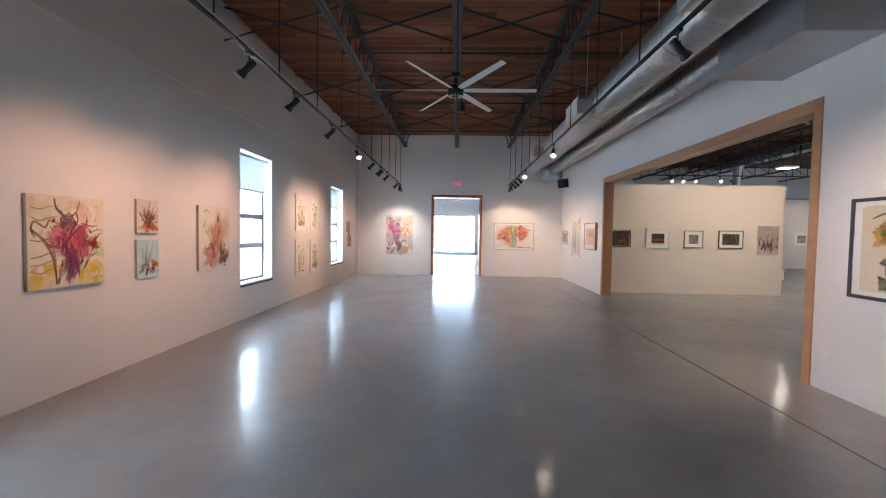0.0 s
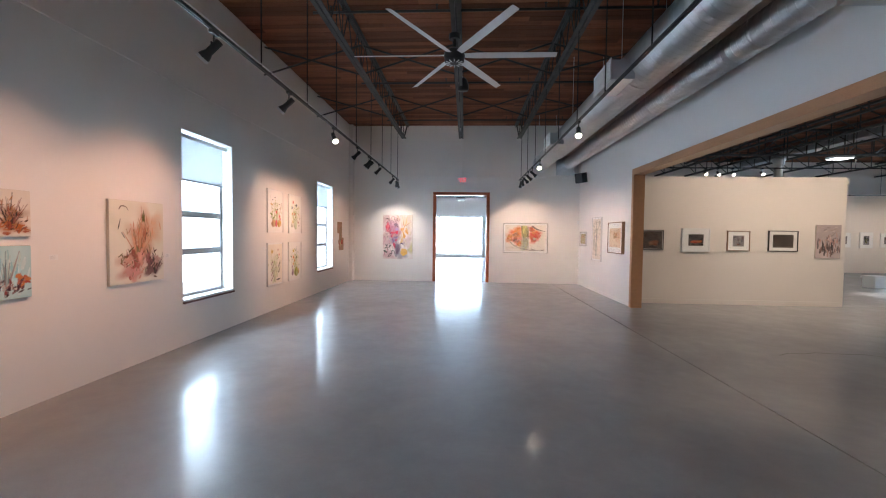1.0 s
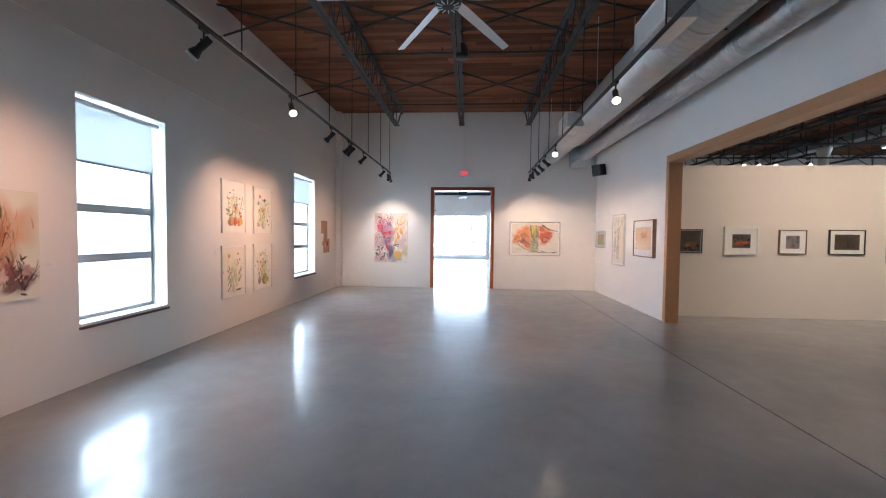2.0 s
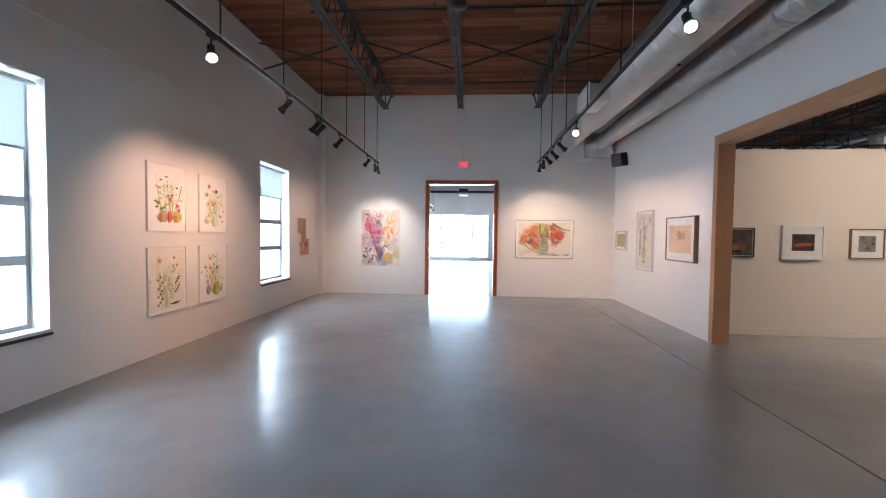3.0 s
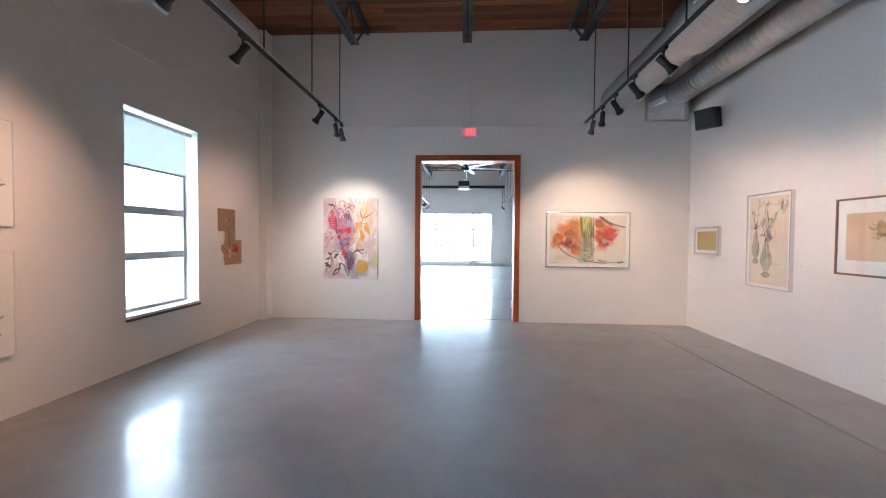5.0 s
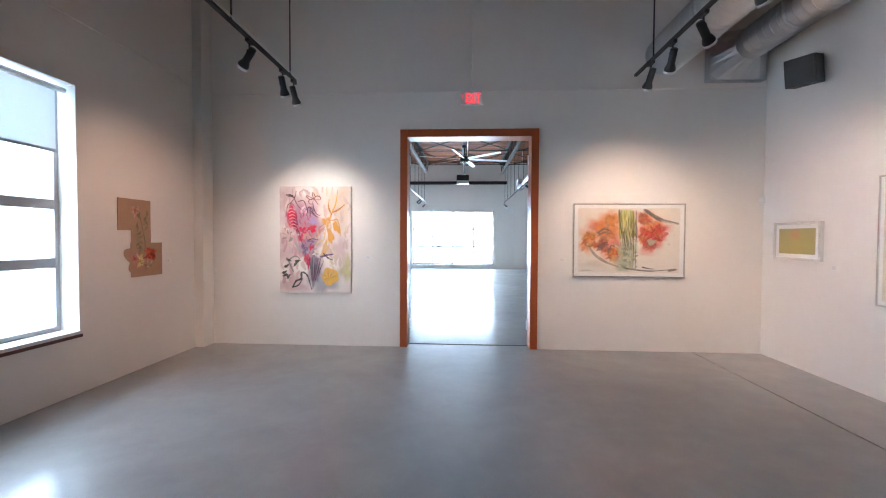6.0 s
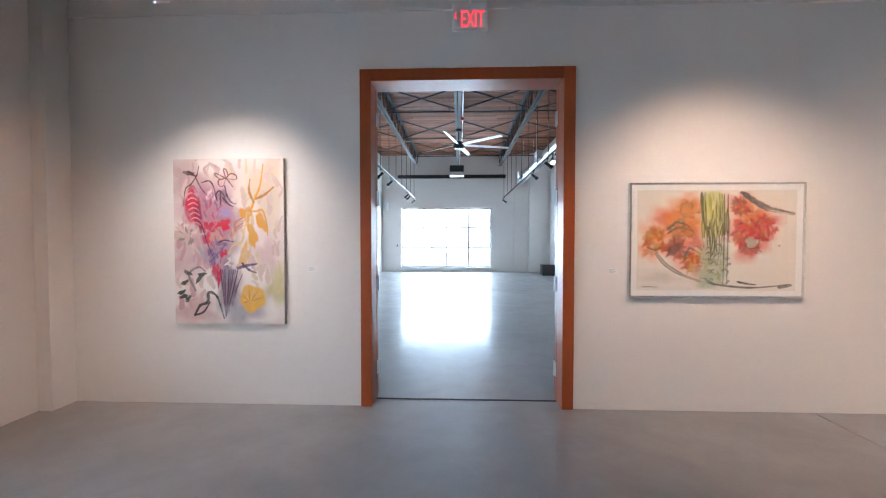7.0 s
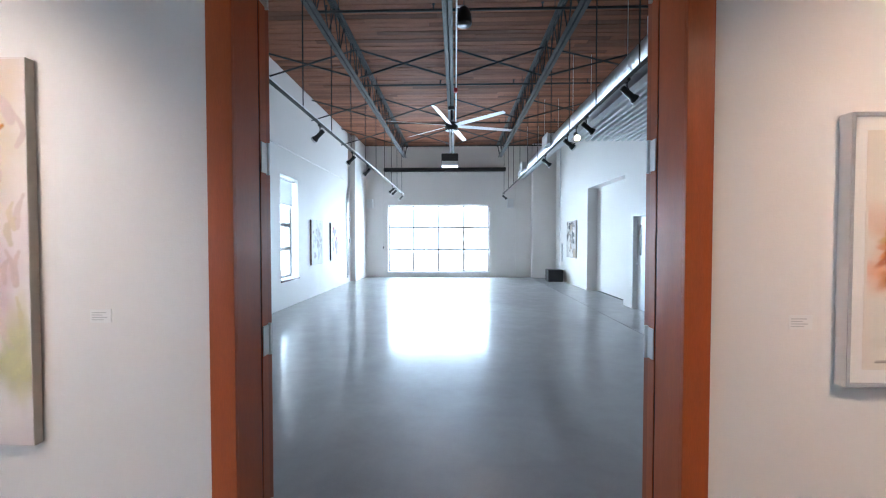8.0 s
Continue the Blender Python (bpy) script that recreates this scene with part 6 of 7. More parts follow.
for k in range(46):
    u, v = a.rnd.uniform(0.4, 0.57), a.rnd.uniform(0.02, 0.48)
    q = a.rnd.uniform(0.2, 2.6)
    a.line([(u, v), (u + 0.03 * math.cos(q), v + 0.05 * math.sin(q)), (u + 0.05 * math.cos(q + 0.8), v + 0.06 * math.sin(q))], a.rnd.uniform(0.008, 0.024), a.rnd.choice([(0.46, 0.5, 0.4), (0.6, 0.64, 0.52), (0.74, 0.72, 0.64), (0.36, 0.4, 0.32), (0.6, 0.6, 0.3)]), opacity=0.8)
for k in range(22):
    u, v = a.rnd.uniform(0.4, 0.575), a.rnd.uniform(0.55, 0.98)
    a.line([(u, v), (u + a.rnd.uniform(-0.02, 0.02), v - 0.16), (u + a.rnd.uniform(-0.03, 0.03), v - a.rnd.uniform(0.25, 0.4))], 0.008, a.rnd.choice([(0.2, 0.22, 0.1), (0.3, 0.32, 0.14), (0.26, 0.24, 0.2)]))
a.line([(0.405, 0.99), (0.41, 0.8), (0.43, 0.62)], 0.03, (0.26, 0.26, 0.14))
for u in (0.548, 0.572):
    a.line([(u, 0.97), (u + 0.003, 0.5), (u, 0.05)], 0.014, (0.26, 0.25, 0.23))
for k in range(14):
    u, v = a.rnd.uniform(0.43, 0.57), a.rnd.uniform(0.08, 0.5)
    a.line([(u, v), (u + 0.02, v + 0.02), (u + 0.03, v)], 0.008, (0.24, 0.24, 0.2))
# table edges, pen, signature
ARC = [(0.12, 0.36), (0.18, 0.25), (0.28, 0.15), (0.4, 0.08)]
a.line(ARC, 0.034, (0.26, 0.24, 0.22))
a.line(ARC, 0.012, (0.78, 0.74, 0.66))
a.line([(0.46, 0.06), (0.58, 0.03), (0.75, 0.015), (0.97, 0.05)], 0.02, (0.3, 0.28, 0.26))
a.line([(0.9, 0.02), (0.98, 0.04)], 0.03, (0.36, 0.34, 0.32))
a.line([(0.66, 0.99), (0.74, 0.9), (0.82, 0.83), (0.9, 0.8), (0.99, 0.77)], 0.05, (0.3, 0.27, 0.25))
a.line([(0.82, 0.815), (0.9, 0.79), (0.99, 0.765)], 0.010, (0.78, 0.72, 0.62))
a.line([(0.64, 0.075), (0.7, 0.055), (0.755, 0.045)], 0.018, (0.16, 0.11, 0.09))
a.line([(0.03, 0.018), (0.08, 0.02), (0.13, 0.016)], 0.008, (0.4, 0.36, 0.34))
a.dab(0.9, 0.445, 0.006, 0.009, (0.2, 0.18, 0.16))
a.dab(0.16, 0.12, 0.1, 0.05, (0.74, 0.68, 0.6), 0, 0.3, 1.4, 0.5)
framed(WALLS["n"](2.73, 1.595), 1.56, 1.05, 0.055, 0.016, SILVER, (0.055, 0.05), ground_paint((0.76, 0.69, 0.6), (0.79, 0.75, 0.69), 1.2), a, "wide framed drawing of orange and red peonies behind glass")

# east wall
a = Art(0.55, 0.32, 51)
a.dab(0.5, 0.4, 0.45, 0.4, (0.62, 0.56, 0.24), 0, 0.2, 1.0, 0.6)
a.dab(0.46, 0.75, 0.12, 0.18, (0.74, 0.42, 0.26), 0.3, 0.4, 0.9, 0.8)
a.strokes(0.5, 0.5, 0.2, 0.2, 24, 0.1, 0.01, [(0.6, 0.54, 0.26), (0.66, 0.56, 0.28), (0.56, 0.48, 0.2)], 0.8, 1.0)
framed(WALLS["e"](12.62, 1.60), 0.73, 0.48, 0.045, 0.03, SILVER, (0.05, 0.05), ground_paint((0.36, 0.29, 0.1), (0.46, 0.37, 0.14), 4), a, "small silver-framed olive and gold picture")

a = Art(0.72, 1.20, 52, 190)
SAGE, MOSS, INKY = (0.5, 0.5, 0.4), (0.34, 0.35, 0.25), (0.22, 0.23, 0.19)


def drawn_vase(a, u, neck, body, foot, r):
    """A cut-glass vase in grey-green washes with drawn edges and flutes."""
    a.dab(u, body, r, (neck - foot) * 0.3, (0.56, 0.56, 0.46), 0, 0.08, 0.3, 0.85)
    a.dab(u, (neck + body) / 2 + 0.03, r * 0.4, (neck - body) * 0.55, (0.6, 0.58, 0.48), 0, 0.1, 0.4, 0.8)
    for d in (-1, -0.6, -0.2, 0.25, 0.6, 1):
        w = 0.011 if abs(d) == 1 else 0.007
        a.line([(u + d * r * 0.36, neck), (u + d * r * 0.34, neck - 0.04), (u + d * r, body), (u + d * r * 0.7, (body + foot) / 2 + 0.01), (u + d * r * 0.2, foot + 0.03)], w, INKY if abs(d) == 1 else a.rnd.choice([MOSS, SAGE, (0.74, 0.7, 0.6)]))
    for _ in range(9):
        x, z = u + a.rnd.uniform(-0.6, 0.6) * r, body + a.rnd.uniform(-0.06, 0.07)
        a.line([(x, z), (x + 0.012, z + 0.03), (x + 0.006, z + 0.06)], 0.016, a.rnd.choice([MOSS, SAGE, (0.72, 0.68, 0.58), (0.4, 0.42, 0.34)]), opacity=0.75)
    a.dab(u, foot, r * 0.85, 0.028, (0.62, 0.6, 0.52), 0, 0.05, 0.25, 0.9)
    for k in range(3):
        a.line([(u - r * 0.8 + 0.02 * k, foot), (u, foot - 0.03 + 0.012 * k), (u + r * 0.8 - 0.02 * k, foot + 0.004)], 0.008, [INKY, MOSS, SAGE][k])
        a.line([(u - r * 0.7 + 0.02 * k, foot + 0.008), (u, foot + 0.03 - 0.008 * k), (u + r * 0.7 - 0.02 * k, foot + 0.008)], 0.007, [INKY, MOSS, SAGE][k])


drawn_vase(a, 0.18, 0.6, 0.4, 0.26, 0.1)
drawn_vase(a, 0.47, 0.49, 0.28, 0.11, 0.145)
for p in (((0.19, 0.6), (0.22, 0.74), (0.25, 0.92)), ((0.2, 0.6), (0.14, 0.7), (0.08, 0.78)), ((0.46, 0.5), (0.44, 0.7), (0.43, 0.9)), ((0.48, 0.5), (0.5, 0.66), (0.48, 0.8)), ((0.5, 0.5), (0.56, 0.66), (0.66, 0.76), (0.86, 0.9)), ((0.47, 0.5), (0.36, 0.66), (0.3, 0.7)), ((0.54, 0.66), (0.66, 0.73), (0.7, 0.79))):
    a.line(list(p), 0.011, a.rnd.choice([MOSS, INKY, SAGE]))
for u, v, su, sv, n in ((0.18, 0.655, 0.07, 0.014, 22), (0.35, 0.685, 0.05, 0.02, 18), (0.53, 0.68, 0.06, 0.03, 26), (0.52, 0.62, 0.05, 0.03, 14), (0.45, 0.86, 0.04, 0.05, 18), (0.25, 0.88, 0.03, 0.04, 12), (0.1, 0.79, 0.03, 0.02, 10), (0.86, 0.89, 0.05, 0.03, 20), (0.68, 0.77, 0.02, 0.015, 7)):
    a.strokes(u, v, su, sv, n, 0.06, 0.014, [MOSS, INKY, SAGE, (0.6, 0.58, 0.46), (0.72, 0.66, 0.54)], 1.2, 1.3)
a.strokes(0.52, 0.53, 0.06, 0.022, 40, 0.06, 0.018, [(0.4, 0.46, 0.46), (0.3, 0.36, 0.36), (0.54, 0.58, 0.54), INKY], 0.8, 1.4)
a.dab(0.34, 0.565, 0.05, 0.012, (0.6, 0.42, 0.56), 0.1, 0.2, 0.5)
for d in (-0.03, 0.0, 0.035):
    a.line([(0.87 + d, 0.88), (0.88 + d, 0.84), (0.89 + d * 0.4, 0.8)], 0.014, SAGE)
a.line([(0.62, 0.9), (0.66, 0.905), (0.71, 0.9)], 0.006, SAGE)
a.line([(0.62, 0.245), (0.74, 0.24), (0.86, 0.235)], 0.006, (0.6, 0.56, 0.46))
framed(WALLS["e"](11.165, 1.61), 0.83, 1.31, 0.05, 0.014, SILVER, (0.04, 0.04), ground_paint((0.72, 0.62, 0.5), (0.76, 0.68, 0.56), 1.5), a, "tall silver-framed drawing of two glass vases with irises")

a = Art(0.76, 0.48, 53)
a.cloud(0.3, 0.7, 0.5, 0.85, 10, 0.08, [(0.66, 0.46, 0.28), (0.7, 0.5, 0.33)])
for _ in range(16):
    u, v = a.rnd.uniform(0.3, 0.6), a.rnd.uniform(0.5, 0.8)
    a.line([(u, v), (u + 0.06, v - 0.05), (u + 0.16, v - 0.02)], 0.005, a.rnd.choice([OLIVE, BROWN, GREEN]))
framed(WALLS["e"](9.565, 1.66), 1.04, 0.82, 0.075, 0.022, BROWN_FRAME, (0.10, 0.14), ground_paint((0.66, 0.46, 0.3), (0.74, 0.56, 0.4), 2.5), a, "walnut box-framed faint tan drawing with a wide white mat")

a = Art(0.75, 0.85, 54)
a.petals(0.25, 0.68, 0.2, 5, [(0.66, 0.4, 0.05), YELLOW, OCHRE], GREEN)
a.petals(0.65, 0.7, 0.17, 5, [OCHRE, (0.62, 0.3, 0.1)], BROWN)
a.line([(0.1, 0.85), (0.3, 0.9), (0.5, 0.75), (0.55, 0.55)], 0.02, (0.3, 0.26, 0.2))
for k in range(10):
    a.line([(0.4, 0.05), (0.3 + 0.02 * k, 0.25), (0.34 + 0.02 * k, 0.5)], 0.016, a.rnd.choice([DGREEN, GREY, OLIVE]))
a.cloud(0.25, 0.6, 0.04, 0.4, 16, 0.07, [(0.2, 0.2, 0.17), GREY, (0.4, 0.38, 0.3), OLIVE])
framed(WALLS["e"](0.70, 1.605), 1.04, 1.01, 0.05, 0.035, BLACK_FRAME, (0.08, 0.06), ground_paint((0.68, 0.58, 0.44), (0.74, 0.66, 0.52), 1.6), a, "black-framed picture of yellow flowers behind glass")

# far room pictures
a = Art(0.9, 1.2, 61, 60)
a.cloud(0.1, 0.9, 0.1, 0.9, 24, 0.14, [(0.7, 0.7, 0.68), (0.76, 0.74, 0.72), (0.62, 0.58, 0.56)])
canvas(WALLS["w"](23.33, 1.525), 0.98, 1.25, 0.04, ground_paint((0.7, 0.7, 0.69), (0.78, 0.77, 0.75)), a, "pale canvas with a faint grey wash", side=BROWN_FRAME)
a = Art(0.88, 1.15, 62, 60)
a.cloud(0.15, 0.85, 0.15, 0.85, 20, 0.12, [(0.66, 0.6, 0.62), PINK, (0.5, 0.45, 0.5)])
canvas(WALLS["w"](25.08, 1.535), 0.92, 1.2, 0.04, ground_paint((0.72, 0.7, 0.69), (0.78, 0.76, 0.74)), a, "pale canvas with rose and grey marks", side=BLACK_FRAME)
a = Art(1.1, 1.25, 63, 60)
a.cloud(0.05, 0.95, 0.05, 0.95, 46, 0.13, [GREY, (0.4, 0.36, 0.33), (0.66, 0.62, 0.56), (0.55, 0.45, 0.36), WHITEP])
canvas(WALLS["e"](26.34, 1.605), 1.15, 1.3, 0.05, ground_paint((0.4, 0.37, 0.34), (0.66, 0.62, 0.56), 3), a, "grey and tan abstract canvas")

# ---- side gallery seen through the wide opening ----
GX1, GY0, GY1 = 25.2, YB, 20.4
structure("wall_gallery_north", wall_mesh("y", GY1, 0.3, XR + 0.3, GX1 + 0.3, 0, ZC + 0.3), CREAM, "cream painted gallery wall", "wall")
structure("wall_gallery_south", wall_mesh("y", GY0, -0.3, XR + 0.235, GX1 + 0.3, 0, ZC + 0.3), CREAM, "cream painted gallery wall", "wall")
structure("wall_gallery_east", wall_mesh("x", GX1, 0.3, GY0 - 0.3, GY1, 0, ZC + 0.3, [(11.2, 12.6, 0.9, 4.9)]), CREAM, "cream painted wall with tall windows", "wall")
structure("wall_gallery_west", wall_mesh("x", XR + 0.3005, 0.1, YE + 0.36, GY1, 0, ZC + 0.3), CREAM, "cream painted wall", "wall")
board_ceiling("ceiling_gallery", XR + 0.24, GX1, GY0, GY1, ZC, 0.3, 4.2, "dark wooden plank roof deck of the side gallery")
window_light("sky_light", (GX1 + 0.8, 11.9, 2.95), (0, 11.9, 9.0), 1.5, 4.0, 420)

PY = 9.30
pa = thing("partition_wall", "free-standing cream display wall with a low base", "partition", kind="structure")
part("panel", new_box(XR + 0.32, 10.07, PY, PY + 0.28, 0.02, 3.235, bevel=0.012), CREAM, pa)
part("base_strip", new_box(XR + 0.32, 10.06, PY - 0.016, PY - 0.0005, 0.0, 0.115, bevel=0.004), CREAM, pa)
pw = thing("partition_wing", "narrow pale wing of the display wall", "partition", kind="structure")
part("panel", new_box(10.12, 10.36, PY + 0.32, PY + 2.2, 0.0, 3.08, bevel=0.012), CREAM, pw)
part("top_block", new_box(10.10, 10.38, PY + 0.29, PY + 0.8, 3.085, 3.24, bevel=0.03), CREAM, pw)

FR = {
    "dark": ground_paint((0.035, 0.03, 0.03), (0.14, 0.11, 0.09), 6),
    "grey": ground_paint((0.16, 0.15, 0.16), (0.3, 0.28, 0.28), 6),
}


def photo(x, z, w, h, frame_mat, border, seed, cols, label, fw=0.018, depth=0.04, ground="dark", bars=()):
    a = Art(w - 2 * fw - 2 * border[0], h - 2 * fw - 2 * border[1], seed, 120)
    a.cloud(0.08, 0.92, 0.1, 0.9, 16, 0.1, cols)
    for u, v, ru, rv, c in bars:
        a.dab(u, v, ru, rv, c)
    framed(pose(x, PY, z), w, h, depth, fw, frame_mat, border, FR[ground], a, label, True, "photographs on the display wall")


photo(5.36, 1.62, 0.58, 0.51, BLACK_FRAME, (0.012, 0.012), 71, [(0.04, 0.04, 0.04), (0.2, 0.14, 0.1), (0.1, 0.08, 0.07)], "black-framed dark photograph with blurred lights", bars=((0.62, 0.35, 0.2, 0.14, (0.4, 0.2, 0.12)), (0.45, 0.3, 0.1, 0.1, (0.5, 0.34, 0.24))))
photo(6.44, 1.63, 0.69, 0.59, WHITE_FRAME, (0.13, 0.12), 72, [(0.02, 0.02, 0.02), (0.05, 0.04, 0.03), (0.03, 0.03, 0.03)], "white-framed dark photograph with an orange glow", 0.03, 0.06, bars=((0.35, 0.35, 0.2, 0.12, (0.65, 0.2, 0.05)), (0.7, 0.38, 0.2, 0.1, (0.7, 0.3, 0.08)), (0.5, 0.3, 0.1, 0.08, (0.6, 0.08, 0.04))))
photo(7.49, 1.62, 0.55, 0.51, BROWN_FRAME, (0.12, 0.10), 73, [(0.2, 0.2, 0.22), (0.3, 0.28, 0.28), (0.36, 0.24, 0.2)], "brown-framed grey photograph with a white mat", ground="grey")
photo(8.57, 1.63, 0.71, 0.52, BLACK_FRAME, (0.09, 0.08), 74, [(0.05, 0.04, 0.04), (0.12, 0.1, 0.08), (0.16, 0.1, 0.06)], "black-framed dark photograph with a white mat")
a = Art(0.58, 0.82, 75, 120)
a.dab(0.5, 0.75, 0.6, 0.3, (0.62, 0.55, 0.54), 0, 0.2, 1.2, 0.8)
a.strokes(0.5, 0.8, 0.25, 0.1, 30, 0.2, 0.03, [(0.6, 0.52, 0.5), (0.7, 0.62, 0.6), (0.5, 0.44, 0.44)], 0.2, 0.4)
a.strokes(0.5, 0.48, 0.24, 0.06, 34, 0.16, 0.03, [(0.74, 0.62, 0.58), (0.4, 0.32, 0.32), (0.66, 0.44, 0.4), (0.3, 0.26, 0.28)], 1.57, 0.5)
a.strokes(0.5, 0.22, 0.26, 0.1, 60, 0.22, 0.036, [(0.18, 0.15, 0.15), (0.26, 0.2, 0.2), (0.36, 0.26, 0.24), (0.14, 0.12, 0.13), (0.6, 0.44, 0.4)], 1.57, 0.35)
a.cloud(0.1, 0.9, 0.5, 0.6, 12, 0.03, [(0.74, 0.6, 0.54), (0.5, 0.36, 0.32)])
canvas(pose(9.65, PY, 1.63), 0.60, 0.84, 0.03, ground_paint((0.4, 0.33, 0.33), (0.58, 0.48, 0.46)), a, "unframed muted print of crowded dark forms", "prints")

# pictures on the gallery's far wall
for k, (x, w, h) in enumerate(((19.6, 0.8, 0.75), (20.75, 0.62, 0.8), (21.9, 0.95, 0.72), (23.15, 0.66, 0.85), (24.4, 0.95, 0.72))):
    a = Art(w - 0.35, h - 0.35, 80 + k, 60)
    a.cloud(0.1, 0.9, 0.1, 0.9, 12, 0.18, [[(0.6, 0.56, 0.5), (0.5, 0.48, 0.42)], [DGREEN, GREY, OLIVE], [DBROWN, (0.4, 0.2, 0.12), GREY], [GREY, OLIVE, DGREEN], [GREY, BLUE, (0.5, 0.5, 0.5)]][k])
    framed(pose(x, GY1, 1.65), w, h, 0.05, 0.03, WHITE_FRAME, (0.145, 0.145), FR["grey"], a, "white-framed small picture on the far gallery wall", False, "far gallery pictures")


def bench(x, y, rz):
    b = thing("bench", "low white block bench on the concrete floor", "bench", pose(x, y, 0, 0, 0, rz), "gallery benches")
    part("body", new_box(-0.3, 0.3, -0.2, 0.2, 0.0, 0.3495, bevel=0.008), WHITE, b)
    part("seat", new_box(-0.33, 0.33, -0.23, 0.23, 0.35, 0.42, bevel=0.01), WHITE, b)


bench(15.1, 13.8, 10)
bench(13.6, 14.3, -15)

col = thing("gallery_column", "round white column with a flared capital", "column", pose(11.5, 13.6, 0), kind="structure")
part("shaft", lathe(bmesh.new(), [(0.13, 0.0), (0.13, 4.2)], 28), WHITE, col, smooth=True)
part("capital", lathe(bmesh.new(), [(0.13, 4.2005), (0.16, 4.26), (0.16, 4.32), (0.2, 4.4), (0.2, 4.48)], 28), WHITE, col, smooth=True)


def dark_truss(x, y0, y1, zb, along_x=False):
    j = thing("gallery_truss", "dark steel roof truss of the side gallery", "truss", pose(0, x, 0, 0, 0, 0) if along_x else pose(x, 0, 0), "gallery trusses")
    P = (lambda a, z: (a, 0, z)) if along_x else (lambda a, z: (0, a, z))
    zt = 5.46
    for n, z in (("bottom_chord", zb), ("top_chord", zt)):
        bm = bmesh.new()
        if along_x:
            box(bm, y0, y1, -0.05, 0.05, z - 0.03, z + 0.03)
        else:
            box(bm, -0.05, 0.05, y0, y1, z - 0.03, z + 0.03)
        part(n, bm, STEEL, j)
    n = round((y1 - y0) / 0.95)
    st = (y1 - y0) / n
    bm = bmesh.new()
    for k in range(n):
        a = y0 + k * st
        rod(bm, P(a, zb), P(a, zt), 0.02, seg=6)
        rod(bm, P(a, zb), P(a + st, zt), 0.017, seg=6)
    part("web", bm, STEEL, j)


for x in (5.9, 7.3, 8.8, 10.3, 11.8, 13.3, 15.6, 18.2, 21.0):
    dark_truss(x, GY0 + 0.05, GY1 - 0.05, 4.82)
dark_truss(13.6, XR + 0.5, GX1 - 0.1, 4.60, True)
dark_truss(4.6, XR + 0.5, GX1 - 0.1, 4.60, True)
gd = thing("gallery_duct", "long grey flat air duct under the gallery roof", "duct")
part("duct_body", new_box(13.9, 14.5, GY0 + 0.2, GY1 - 0.4, 5.12, 5.4, bevel=0.02), GALV, gd)
for y in (1.0, 5.0, 9.0, 13.0, 17.0):
    part("flange", new_box(13.88, 14.52, y - 0.02, y + 0.02, 5.1, 5.42), GALV, gd)


def panel_light(x, y, z, watts):
    p = thing("panel_light", "white hanging panel light, switched on", "ceiling light", pose(x, y, z), "gallery panel lights")
    part("housing", new_box(-0.28, 0.28, -0.21, 0.21, 0.012, 0.08, bevel=0.01), WHITE, p)
    part("diffuser", new_box(-0.26, 0.26, -0.19, 0.19, 0.0, 0.0115), PANEL_ON, p, "glowing diffuser")
    for s in (-0.22, 0.22):
        part("hanger", new_rod((s, 0, 0.08), (s, 0, ZC - z), 0.005, seg=6), IRON, p)
    window_light("panel_lamp", (x, y, z - 0.02), (x, y, 0), 0.5, 0.36, watts, (1.0, 0.9, 0.76))


panel_light(12.5, 12.4, 4.25, 22)
# two further panels, added out of view to brighten the gallery
panel_light(9.2, 5.4, 4.7, 22)
panel_light(15.5, 5.4, 4.7, 22)


def cross_track(y, z, x0, x1, lamps):
    t = thing("light_track", "black light track hung across the gallery", "light track", pose(0, y, z), "gallery light tracks")
    part("rail", new_box(x0, x1, -0.018, 0.018, 0.0, 0.034), BLACK, t)
    x = x0 + 0.3
    while x < x1:
        part("hanger_rod", new_rod((x, 0, 0.034), (x, 0, ZC - z), 0.007, seg=6), BLACK, t)
        x += 2.2
    for x, tgt, w in lamps:
        spotlight(x, y, z, tgt, True, w, 92, (1.0, 0.78, 0.61))


cross_track(12.3, 3.92, 6.0, 17.0, [(8.3, (7.5, 8.0, 1.0), 0), (8.7, (8.0, 8.5, 1.0), 0), (9.15, (8.2, 8.0, 1.0), 0), (10.05, (9.0, 7.0, 1.0), 0), (14.5, (12.0, 7.0, 1.0), 0), (15.6, (13.0, 7.0, 1.0), 0)])
# unseen track above the opening's head, added to light the display wall
cross_track(6.6, 4.62, 5.2, 12.0, [(6.6, (6.8, PY, 1.4), 95), (8.5, (8.5, PY, 1.4), 85), (10.0, (10.0, PY, 1.4), 85)])
cross_track(17.6, 3.6, 14.0, 25.0, [(19.6, (19.6, GY1, 1.8), 60), (21.8, (21.8, GY1, 1.8), 60), (24.2, (24.2, GY1, 1.8), 60)])

# hairline crack in the gallery floor
rnd = random.Random(8)
bm = bmesh.new()
prev = None
for k in range(44):
    x = 5.2 + k * 0.22
    y = 4.7 + 0.25 * math.sin(k * 0.35) + rnd.uniform(-0.04, 0.04) - 0.02 * k
    row = [bm.verts.new((x, y - 0.008, 0.0012)), bm.verts.new((x, y + 0.008, 0.0012))]
    if prev:
        bm.faces.new((prev[0], row[0], row[1], prev[1]))
    prev = row
structure("floor_crack", bm, CRACK, "hairline crack in the concrete floor", "crack")

